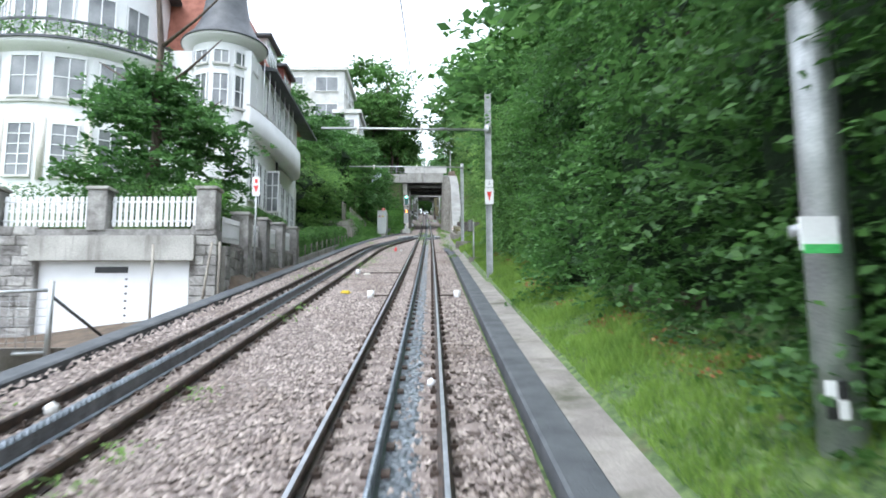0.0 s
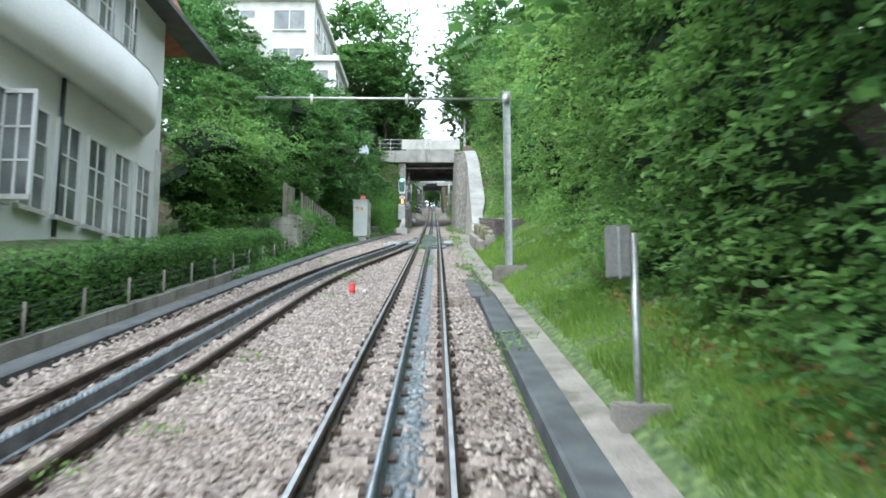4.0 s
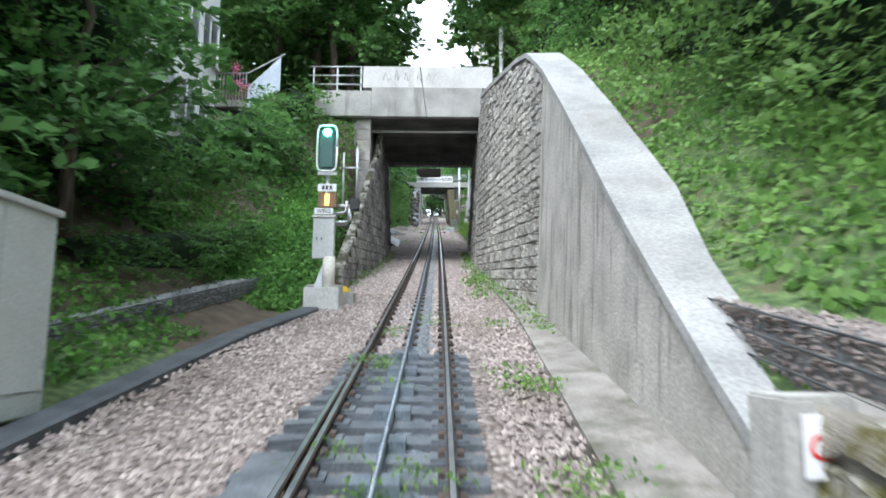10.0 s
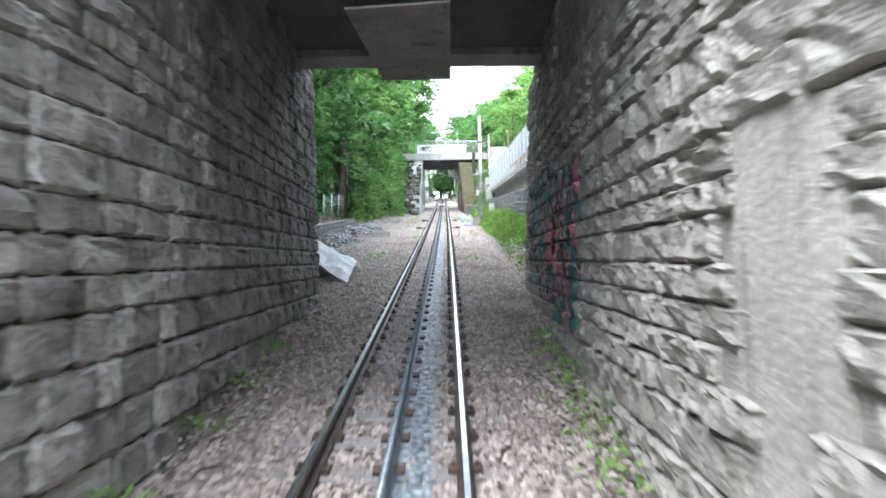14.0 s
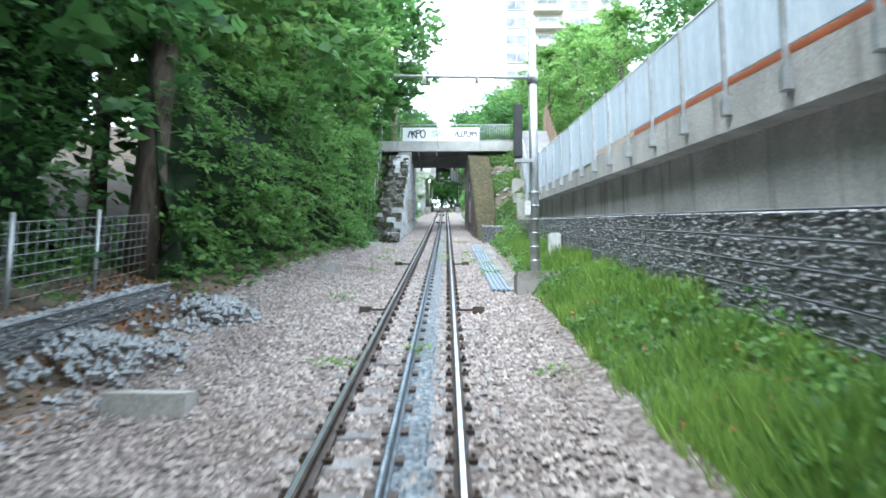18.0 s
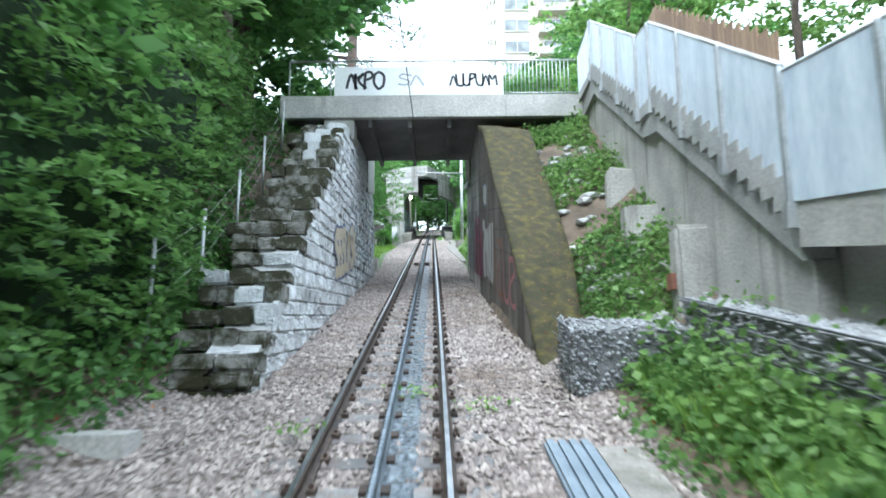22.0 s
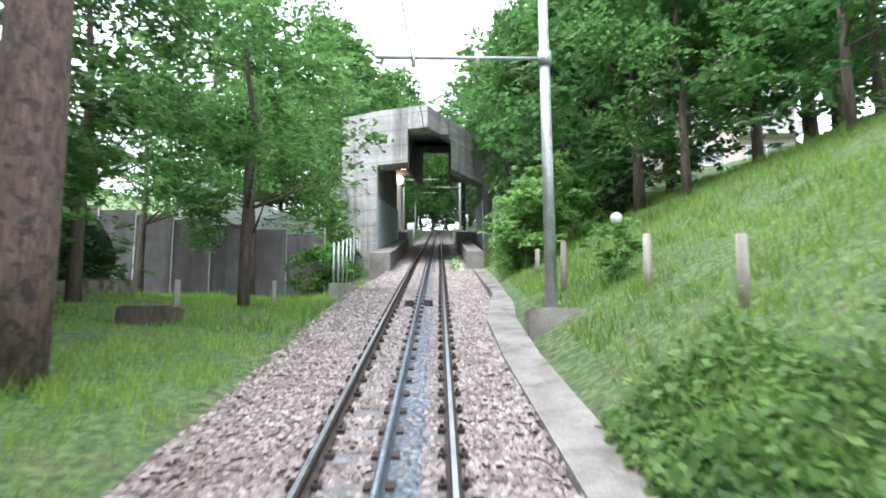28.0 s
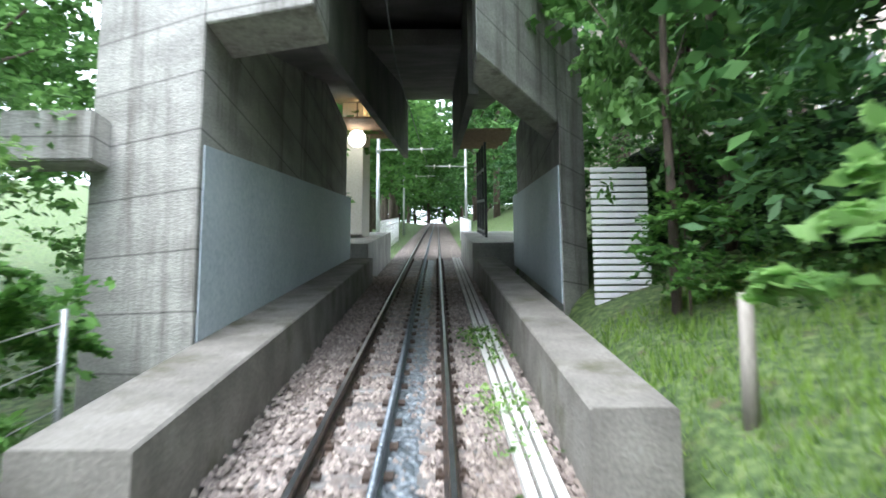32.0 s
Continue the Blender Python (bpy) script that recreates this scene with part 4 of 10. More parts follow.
bm = sweep(lambda y: [(float(np.interp(y, [160, 171, 174, 178, 185], [1.6, 1.27, 1.28, 1.7, 1.6])), -0.4), (float(np.interp(y, [160, 171, 174, 178, 185], [2.1, 1.76, 1.8, 2.14, 2.0])), -0.4),
                      (float(np.interp(y, [160, 171, 174, 178, 185], [2.1, 1.76, 1.8, 2.14, 2.0])), -0.07), (float(np.interp(y, [160, 171, 174, 178, 185], [1.6, 1.27, 1.28, 1.7, 1.6])), -0.09)], 160, 185, 1.0)
solid("pavement", bm, "path", "narrow grey concrete strip between ballast and grass", "walkway", kind="structure")
bm = bmesh.new()
for k in range(3):
    sweep([(1.0 + 0.1 * k, -0.25), (1.07 + 0.1 * k, -0.25), (1.07 + 0.1 * k, -0.06), (1.0 + 0.1 * k, -0.06)], 184.6, 206, 2.0, bm=bm)
solid("cable_duct", bm, "concrete_light", "pale ribbed concrete cable trough", "cable duct", kind="structure")


# ---- masonry ----
def block_meshes(name, mat, count, bulge, seed):
    """Rock-faced unit blocks: x along the wall, z up, y out of the wall."""
    out = []
    rng = random.Random(seed)
    xs, zs = (-0.5, -0.42, -0.2, 0.05, 0.28, 0.43, 0.5), (-0.5, -0.38, -0.08, 0.22, 0.4, 0.5)
    for c in range(count):
        bm = bmesh.new()
        nx, nz = len(xs), len(zs)
        lean, ridge = rng.uniform(-0.35, 0.35), rng.uniform(-0.3, 0.3)
        g = [[None] * nz for _ in range(nx)]
        for i in range(nx):
            for j in range(nz):
                edge = i in (0, nx - 1) or j in (0, nz - 1)
                corner = i in (0, nx - 1) and j in (0, nz - 1)
                x, z = xs[i], zs[j]
                if corner:
                    x, z = x * rng.uniform(0.84, 0.97), z * rng.uniform(0.8, 0.96)
                elif edge:
                    x += rng.uniform(-0.02, 0.02)
                    z += rng.uniform(-0.05, 0.05)
                else:
                    x += rng.uniform(-0.04, 0.04)
                    z += rng.uniform(-0.05, 0.05)
                y = rng.uniform(-0.012, 0.006) if edge else bulge * max(0.1, 0.62 + lean * z + 0.5 * ridge * x + rng.uniform(-0.38, 0.42))
                g[i][j] = bm.verts.new((x, y, z))
        for i in range(nx - 1):
            for j in range(nz - 1):
                bm.faces.new((g[i][j], g[i + 1][j], g[i + 1][j + 1], g[i][j + 1]))
        ring = [g[i][0] for i in range(nx)] + [g[nx - 1][j] for j in range(1, nz)] + [g[i][nz - 1] for i in range(nx - 2, -1, -1)] + [g[0][j] for j in range(nz - 2, 0, -1)]
        back = [bm.verts.new((v.co.x, -0.1, v.co.z)) for v in ring]
        for k in range(len(ring)):
            q = (k + 1) % len(ring)
            bm.faces.new((ring[q], ring[k], back[k], back[q]))
        bmesh.ops.recalc_face_normals(bm, faces=bm.faces[:])
        me = mesh_from(bm, name)
        me.materials.append(M[mat])
        out.append(me)
    return out


def masonry(name, label, mat, line, top, y0, y1, side, course=0.28, length=(0.32, 0.75), bulge=0.05, batter=0.04, tilt=0.1, near=(0, 0), seed=1, bottom=-0.35, thick=0.6, wall=None, base_mat="mortar", painted=None, gap=None):
    """A wall of rough blocks along the track. line(y): its foot beside the track; top(y): its height over the rails; side: -1 left, 1 right.
    Blocks whose middle lies in the stretch near are parts, the others are one mesh."""
    rng = random.Random(seed)
    n = max(2, int((y1 - y0) / 0.8))
    bm = bmesh.new()
    rings = []
    for i in range(n + 1):
        y = y0 + (y1 - y0) * i / n
        a, h = line(y), top(y)
        rings.append([bm.verts.new(P(side * (abs(a) + 0.012 + batter * (z if not far else 0)) + side * far, y, z)) for z, far in ((bottom, 0), (h, 0), (h, thick), (bottom, thick))])
    for a, b in zip(rings, rings[1:]):
        for j in range(4):
            bm.faces.new((a[j], a[(j + 1) % 4], b[(j + 1) % 4], b[j]))
    bm.faces.new(rings[0])
    bm.faces.new(rings[-1][::-1])
    bmesh.ops.recalc_face_normals(bm, faces=bm.faces[:])
    w = wall or solid(name, bm, base_mat, label, "wall", kind="structure")
    if wall:
        part("backing", bm, base_mat, wall)
    meshes = block_meshes("block", mat, 10, bulge, seed)
    verts, faces = [], []
    sprayed = block_meshes("block", painted[0], 6, bulge, seed + 50) if painted else []
    pv, pf = [], []
    z_low = min(track_z(y0), track_z(y1)) + bottom
    z_high = max(track_z(y) + top(y) for y in np.linspace(y0, y1, 20))
    k = 0
    z = z_low - tilt * (y1 - y0)
    while z < z_high:
        ch = course * rng.uniform(0.72, 1.3)
        y = y0 - rng.uniform(0, 0.4)
        while y < y1:
            ln = rng.uniform(*length)
            yc, yb, ye = y + ln / 2, max(y, y0), min(y + ln, y1)
            y += ln
            if ye - yb < 0.12:
                continue
            yc = (yb + ye) / 2
            zc = z + ch / 2 + tilt * (yc - y0)
            dz = zc - track_z(yc)
            if dz < bottom or dz + ch * 0.4 > top(yc) or gap and gap[0] < yc < gap[1] and dz < gap[2]:
                continue
            slope = (abs(line(yc + 0.3)) - abs(line(yc - 0.3))) / 0.6
            along = Vector((side * slope + track_x(yc + .5) - track_x(yc - .5), 1, tilt)).normalized() * (1 if side > 0 else -1)
            up = Vector((side * batter, 0, 1)).normalized()
            out = along.cross(up) * -1
            if out.x * side > 0:
                out = -out
            up = out.cross(along)
            if up.z < 0:
                up = -up
            pos = P(side * (abs(line(yc)) + batter * dz - rng.uniform(-0.012, 0.02)), yc, dz)
            mtx = Matrix((along, out, up)).transposed().to_4x4()
            sx = (ye - yb) * 0.975
            mtx = Matrix.Translation(pos) @ mtx @ Matrix.Diagonal((sx, rng.uniform(0.6, 1.25), ch * 0.97, 1))
            me = meshes[rng.randrange(len(meshes))]
            if painted and painted[1] < yc < painted[2] and painted[3] < dz < painted[4] + 0.5 * noise.noise(Vector((yc, 0, seed))):
                me = sprayed[rng.randrange(6)]
                b = len(pv)
                pv.extend(mtx @ v.co for v in me.vertices)
                pf.extend(tuple(b + i for i in p.vertices) for p in me.polygons)
                continue
            if near[0] < yc < near[1]:
                o = new("block", me)
                o.parent = w
                o.matrix_basis = Matrix.Translation(-w.location) @ mtx
            else:
                b = len(verts)
                verts.extend(mtx @ v.co for v in me.vertices)
                faces.extend(tuple(b + i for i in p.vertices) for p in me.polygons)
        z += ch
    if pv:
        me = bpy.data.meshes.new("painted_masonry")
        me.from_pydata(pv, [], pf)
        tagged(part("painted_masonry", me, painted[0], w, "stones sprayed with overlapping graffiti"), kind="stuff")
    if verts:
        me = bpy.data.meshes.new("masonry")
        me.from_pydata(verts, [], faces)
        tagged(part("masonry", me, mat, w), kind="stuff")
    return w


# ---- first bridge: wing walls, abutments, decks ----
def coping(y):
    return float(np.interp(y, [73, 74, 75, 76.7, 78.2, 79.9, 82, 84, 85.4, 93.7, 95], [0.3, 0.72, 1.18, 2.0, 2.8, 3.7, 4.75, 5.65, 5.85, 6.35, 6.4]))


def right_foot(y):
    return float(np.interp(y, [72, 82.4, 88, 92, 94, 98, 104.5], [2.42, 2.33, 1.98, 1.76, 1.72, 1.82, 2.02]))


def left_foot(y):
    return float(np.interp(y, [86, 90, 95, 104.6], [2.02, 1.92, 1.72, 2.08]))


# smooth concrete end of the wing wall, with its sloping cap
bm = sweep(lambda y: [(right_foot(y), -0.4), (right_foot(y) + 0.04 * coping(y), coping(y) - 0.12), (right_foot(y) + 0.04 * coping(y) + 0.5, coping(y) - 0.12), (right_foot(y) + 0.5, -0.4)], 73.0, 82.4, 0.8)
wing = solid("wall_wing", bm, "concrete_wing", "smooth streaked concrete wing wall of a railway bridge", "wall", kind="structure")
bm = sweep(lambda y: [(right_foot(y) + 0.04 * coping(y) - 0.06, coping(y) - 0.12), (right_foot(y) + 0.04 * coping(y) - 0.06, coping(y)), (right_foot(y) + 0.04 * coping(y) + float(np.interp(y, [73, 75.4, 77, 93], [0.5, 0.55, 0.8, 0.6])), coping(y) + 0.02), (right_foot(y) + 0.04 * coping(y) + float(np.interp(y, [73, 75.4, 77, 93], [0.5, 0.55, 0.8, 0.6])), coping(y) - 0.14)], 73.1, 93.6, 0.4)
solid("wall_cap", bm, "concrete_cap", "pale grey sloping concrete cap on the wing wall", "wall cap", kind="structure")

S1 = track_z(93.7) + 5.52   # underside of the first deck
S2 = track_z(100) + 4.66    # underside of the second deck
masonry("wall_east", "rough-faced grey stone block wall lining the railway cutting", "stone", right_foot,
        lambda y: coping(y) - 0.14 if y < 93.7 else (S1 - track_z(y) + 0.25 if y < 99 else S2 - track_z(y) + 0.25), 82.4, 104.3, 1, course=0.24, length=(0.26, 0.8), bulge=0.055, near=(83.5, 90.5), seed=3, painted=("stone_teal", 98.0, 103.3, 0.1, 2.0), gap=(92.9, 93.75, 2.2))
masonry("wall_west", "rough dark grey stone block wall lining the railway cutting", "stone_dark", left_foot,
        lambda y: float(np.interp(y, [86, 89.7, 92.4, 95], [0.15, 1.65, 3.2, 4.45])) if y < 95 else (S1 - track_z(y) + 0.25 if y < 99 else S2 - track_z(y) + 0.25), 86.2, 103.4, -1,
        course=0.24, length=(0.25, 0.7), bulge=0.05, near=(87.5, 97.0), seed=4, thick=0.3, base_mat="moss_stone_dark")
bm = sweep(lambda y: [(right_foot(y) - 0.015, -0.3), (right_foot(y) + 0.07, 2.2), (right_foot(y) + 0.25, 2.2), (right_foot(y) + 0.2, -0.3)], 92.9, 93.75, 0.4)
solid("wall_patch", bm, "concrete_wing", "smooth cement patch in the stone block wall", "wall", kind="structure")
# left abutment of regular blocks above the wing
xa = track_x(94)
ab = solid("abutment", bbox(xa - 6.0, xa - 2.2, 94.0, 98.8, track_z(94) + 1.0, S1 + 0.02), "mortar", "pale dressed stone bridge abutment", "abutment", kind="structure")
abm = block_meshes("dressed_block", "stone", 5, 0.015, 9)
rb = random.Random(8)
zz = track_z(94) + 2.2
while zz < S1 - 0.1:
    xx = xa - 6.0 + rb.uniform(0, 0.3)
    while xx < xa - 2.25:
        ln = min(rb.uniform(0.55, 0.85), xa - 2.2 - xx)
        if ln > 0.15:
            o = new("dressed_block", abm[rb.randrange(5)])
            o.parent = ab
            o.matrix_basis = Matrix.Translation((xx + ln / 2, 93.985, zz + 0.2)) @ Euler((0, 0, math.pi)).to_matrix().to_4x4() @ Matrix.Diagonal((ln * 0.98, 1, 0.385, 1))
        xx += ln
    zz += 0.4
br = thing("bridge", (xa, 94, S1), "concrete road bridge over the railway with a white parapet", "bridge", kind="structure")
# deck and cross beams are coloured darker than the girder, as shade below
part("deck", bbox(xa - 4.3, xa + 3.2, 93.95, 99.0, S1, S1 + 0.9), "concrete_dark", br, "concrete deck with the shade beneath put into its dark colour")
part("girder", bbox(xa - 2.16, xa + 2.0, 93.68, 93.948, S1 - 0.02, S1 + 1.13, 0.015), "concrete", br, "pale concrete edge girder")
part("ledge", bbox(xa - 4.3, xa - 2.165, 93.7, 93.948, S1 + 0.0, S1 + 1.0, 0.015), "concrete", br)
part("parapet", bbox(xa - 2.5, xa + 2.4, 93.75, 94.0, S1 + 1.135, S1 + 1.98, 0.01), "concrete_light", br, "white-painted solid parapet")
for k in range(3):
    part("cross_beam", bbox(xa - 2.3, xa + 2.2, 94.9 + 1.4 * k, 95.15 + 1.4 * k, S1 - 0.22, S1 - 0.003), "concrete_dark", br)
part("pipe", tube([(xa - 2.2, 94.5, S1 - 0.35), (xa + 2.1, 94.5, S1 - 0.35)], 0.05), "concrete", br, "pale pipe under the deck")
for k in range(3):
    part("rail_post", bbox(xa - 2.62 - 0.9 * k, xa - 2.57 - 0.9 * k, 93.85, 93.9, S1 + 1.0, S1 + 2.0), "galv", br)
for z in (1.3, 1.65, 2.0):
    part("hand_rail", tube([(xa - 2.5, 93.87, S1 + z), (xa - 4.6, 93.87, S1 + z)], 0.03), "galv", br)
# faint scribbles on the parapet
for k, (a, b, c) in enumerate(((-1.75, 0.35, 0.3), (-1.3, 0.2, 0.42), (-0.95, 0.25, 0.3), (-0.45, 0.2, 0.35), (-0.1, 0.3, 0.28))):
    bm = tube([(xa + a, 93.742, S1 + 1.45), (xa + a + b * 0.3, 93.742, S1 + 1.45 + c), (xa + a + b * 0.6, 93.742, S1 + 1.4), (xa + a + b, 93.742, S1 + 1.4 + c * 0.8)], 0.012, 4)
    part("scribble", bm, "concrete", br)
br2 = thing("bridge", (xa, 101, S2), "older dark concrete bridge deck over the cutting", "bridge", kind="structure")
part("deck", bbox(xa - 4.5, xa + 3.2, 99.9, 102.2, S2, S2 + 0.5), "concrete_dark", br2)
# the beam between the decks is coloured darker, as the shade there
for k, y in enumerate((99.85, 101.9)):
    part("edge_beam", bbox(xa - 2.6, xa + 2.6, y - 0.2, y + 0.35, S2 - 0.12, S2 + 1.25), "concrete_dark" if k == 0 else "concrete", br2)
bm = bmesh.new()
quad_box(bm, [P(-0.57, 96.9, 3.66), P(0.47, 96.9, 3.72), P(0.49, 100.1, 3.48), P(-0.48, 100.1, 3.48), P(-0.57, 96.9, 3.68), P(0.47, 96.9, 3.74), P(0.49, 100.1, 3.5), P(-0.48, 100.1, 3.5)])
part("hanging_panel", bm, "concrete", br2, "loose grey sheet hanging under the decks")
for sx in (-0.5, 0.42):
    part("hanger", tube([P(sx, 97.0, 3.7), P(sx, 97.0, S1 - track_z(97.0))], 0.012, 6), "steel_dark", br2)
part("pipe", tube([(xa - 2.0, 99.3, S2 - 0.1), (xa + 1.95, 99.3, S2 - 0.1)], 0.06), "concrete", br2)


# ---- gabions: wire cages of dark stones ----
def gabion(name, label, line, dz0, dz1, y0, y1, side, width=0.9, seed=1, density=420, wires=5, size=0.052, mat="slate"):
    """A wire basket wall. line(y): its face beside the track."""
    rng = np.random.default_rng(seed)
    lo = dz0 if callable(dz0) else (lambda y: dz0)
    hi = dz1 if callable(dz1) else (lambda y: dz1)
    g = thing(name, P(line(y0), y0, lo(y0)), label, "gabion wall", kind="structure")
    bm = sweep(lambda y: [(line(y) + side * 0.04, lo(y)), (line(y) + side * 0.04, hi(y) - 0.04), (line(y) + side * width, hi(y) - 0.04), (line(y) + side * width, lo(y))], y0 + 0.03, y1 - 0.03, 1.5)
    part("fill", bm, "gabion_fill", g)
    n = int((y1 - y0) * density)
    y = rng.uniform(y0, y1, n)
    f = rng.uniform(0, 1, n)
    L = np.array([line(v) for v in y])
    zl, zh = np.array([lo(v) for v in y]), np.array([hi(v) for v in y])
    dz = zl + (zh - zl) * f
    dx = L + side * (0.04 + rng.uniform(-0.02, 0.03, n))
    nt = int((y1 - y0) * density * 0.6)
    y2 = rng.uniform(y0, y1, nt)
    dx = np.concatenate([dx, np.array([line(v) for v in y2]) + side * rng.uniform(0, width, nt)])
    dz = np.concatenate([dz, np.array([hi(v) for v in y2]) - 0.03])
    y = np.concatenate([y, y2])
    ne = int(density * 0.9)
    dx = np.concatenate([dx, line(y0) + side * rng.uniform(0, width, ne)])
    dz = np.concatenate([dz, rng.uniform(lo(y0), hi(y0), ne)])
    y = np.concatenate([y, np.full(ne, y0 + 0.02)])
    c = np.stack([track_x(y) + dx, y, track_z(y) + dz], 1)
    n = len(y)
    octa = np.array([(1, 0, 0), (0, 1, 0), (-1, 0, 0), (0, -1, 0), (0, 0, 1), (0, 0, -1)], float)
    tri = np.array([(0, 1, 4), (1, 2, 4), (2, 3, 4), (3, 0, 4), (1, 0, 5), (2, 1, 5), (3, 2, 5), (0, 3, 5)])
    v = octa[None] * rng.uniform(size * 0.5, size * 1.2, (n, 1, 1)) * rng.uniform(0.6, 1.2, (n, 6, 3)) * np.array([0.6, 1.15, 0.6]) + c[:, None]
    me = bpy.data.meshes.new("stones")
    me.from_pydata(v.reshape(-1, 3).tolist(), [], (tri[None] + (np.arange(n) * 6)[:, None, None]).reshape(-1, 3).tolist())
    tagged(part("stones", me, mat, g), kind="stuff")
    for k in range(wires + 1):
        ys = np.linspace(y0, y1, max(2, int((y1 - y0) / 2)))
        pts = [P(line(v) - side * 0.03, v, lo(v) + (hi(v) - lo(v)) * k / wires) for v in ys]
        part("wire", tube(pts, 0.011, 4), "steel_dark", g)
    for v in np.arange(y0, y1 + 0.01, 1.0):
        part("wire", tube([P(line(v) - side * 0.03, v, lo(v)), P(line(v) - side * 0.03, v, hi(v))], 0.005, 4), "steel_dark", g)
    return g


gabion("gabion_wall", "low wire-caged wall of dark slate stones on the bank", lambda y: 2.75, lambda y: 0.3, lambda y: float(np.interp(y, [64, 76], [1.32, 1.1])), 65.0, 75.6, 1, 1.25, seed=2, mat="slate_brown", density=520)
gabion("gabion_wall", "low wire-caged wall of dark stones below a shaded hedge", lambda y: float(np.interp(y, [76, 85], [-4.4, -3.5])), -0.25, lambda y: float(np.interp(y, [76, 85], [0.45, 0.35])), 76.5, 85.5, -1, 0.8, seed=12)
gabion("gabion_wall", "long wire-caged wall of grey stones beside the gravel", lambda y: float(np.interp(y, [104.8, 113, 122.8], [-3.75, -4.1, -4.0])), -0.35, lambda y: float(np.interp(y, [104.8, 122.8], [0.75, 0.43])), 104.9, 122.8, -1, 0.9, seed=3)


def stone_line(y):
    return 3.28


gabion("gabion_wall", "tall wire-caged retaining wall of dark rubble", stone_line, lambda y: float(np.interp(y, [104, 116, 140], [0.3, 0.3, -0.15])), lambda y: float(np.interp(y, [104, 113.8, 121.6, 140.3], [2.2, 1.85, 1.58, 0.87])), 104.4, 140.3, 1, 0.9, seed=4, density=640, wires=6)
gabion("gabion_wall", "small collapsing gabion with slate slabs at the slope foot", lambda y: 1.9, -0.15, 0.6, 139.8, 140.7, 1, 1.35, seed=6, density=420, wires=4)

# low mossy wall with a concrete foot, under the first gabion
masonry("wall_low", "low mossy rubble wall with yellow-green moss along the walkway", "mossy_stone", lambda y: 2.36, lambda y: float(np.interp(y, [65.0, 66.4, 73], [0.6, 0.86, 0.82])), 65.0, 73.0, 1, course=0.24, length=(0.25, 0.7), bulge=0.05, near=(64, 73), seed=21, thick=0.45)
bm = sweep([(2.08, -0.4), (2.37, -0.4), (2.37, 0.36), (2.16, 0.35), (2.13, 0.31)], 64.9, 72.6, 0.6)
solid("kerb", bm, "path", "worn concrete footing along the mossy wall", "kerb", kind="structure")


def moss_cap(line, top, y0, y1, width, name, label, mat="moss", lift=0.06, hang=0.12, step=0.12, seed=3):
    """An uneven cushion of moss along the top of a wall, hanging a little over its face."""
    bm = bmesh.new()
    rows = []
    for y in np.arange(y0, y1 + 0.01, step):
        row = []
        for k in range(7):
            f = k / 6
            w = noise.noise(Vector((y * 2.3, f * 2, seed))) + 0.6 * noise.noise(Vector((y * 7, f * 5, seed + 2)))
            dz = -hang * (0.5 + max(0.0, noise.noise(Vector((y * 1.7, 0, seed))))) if k == 0 else -0.02 if k == 6 else lift * (0.6 + w)
            row.append(bm.verts.new(P(line(y) - 0.05 - 0.02 * w + (width + 0.08) * max(0.0, f - 0.08), y, top(y) + dz)))
        rows.append(row)
    for a, b in zip(rows, rows[1:]):
        for k in range(6):
            bm.faces.new((a[k], a[k + 1], b[k + 1], b[k])).smooth = True
    bmesh.ops.recalc_face_normals(bm, faces=bm.faces[:])
    return solid(name, bm, mat, label, "moss", kind="structure")


moss_cap(lambda y: 2.38, lambda y: float(np.interp(y, [65.0, 66.4, 73], [0.58, 0.84, 0.8])), 65.05, 72.6, 0.42, "wall_cap", "crumbling mossy top of the low rubble wall", "moss_patchy", 0.05, 0.2)
solid("end_post", lbox(2.2, 2.58, 72.62, 73.06, -0.3, 0.85, 0.02), "concrete", "stained concrete end post of the low wall", "post", kind="structure")


# ---- walkway on a concrete retaining wall, with blue screens, and the stair up to the second bridge ----
def slab_z(y):
    return track_z(138.2) + 1.55 + 0.152 * (y - 138.2)


def slab_x(y):
    return 3.58 + track_x(y)


bm = bmesh.new()
ring = []
for y in np.linspace(104.4, 138.2, 20):
    x, z = slab_x(y), slab_z(y)
    ring.append([bm.verts.new(p) for p in ((x + 0.35, y, z - 4.0), (x + 0.35, y, z + 0.0), (x + 1.0, y, z + 0.0), (x + 1.0, y, z - 4.0))])
for a, b in zip(ring, ring[1:]):
    for j in range(4):
        bm.faces.new((a[j], a[(j + 1) % 4], b[(j + 1) % 4], b[j]))
bm.faces.new(ring[0]); bm.faces.new(ring[-1][::-1])
bmesh.ops.recalc_face_normals(bm, faces=bm.faces[:])
solid("wall_retaining", bm, "concrete", "plain grey concrete retaining wall below a walkway", "wall", kind="structure")
bm = bmesh.new()
ring = []
for y in np.linspace(104.4, 138.2, 20):
    x, z = slab_x(y), slab_z(y)
    ring.append([bm.verts.new(p) for p in ((x, y, z), (x, y, z + 0.5), (x + 2.6, y, z + 0.5), (x + 2.6, y, z), (x + 0.3, y, z))])
for a, b in zip(ring, ring[1:]):
    for j in range(5):
        bm.faces.new((a[j], a[(j + 1) % 5], b[(j + 1) % 5], b[j]))
bm.faces.new(ring[0]); bm.faces.new(ring[-1][::-1])
bmesh.ops.recalc_face_normals(bm, faces=bm.faces[:])
solid("walkway_slab", bm, "concrete", "weathered concrete walkway edge slab", "walkway", kind="structure")


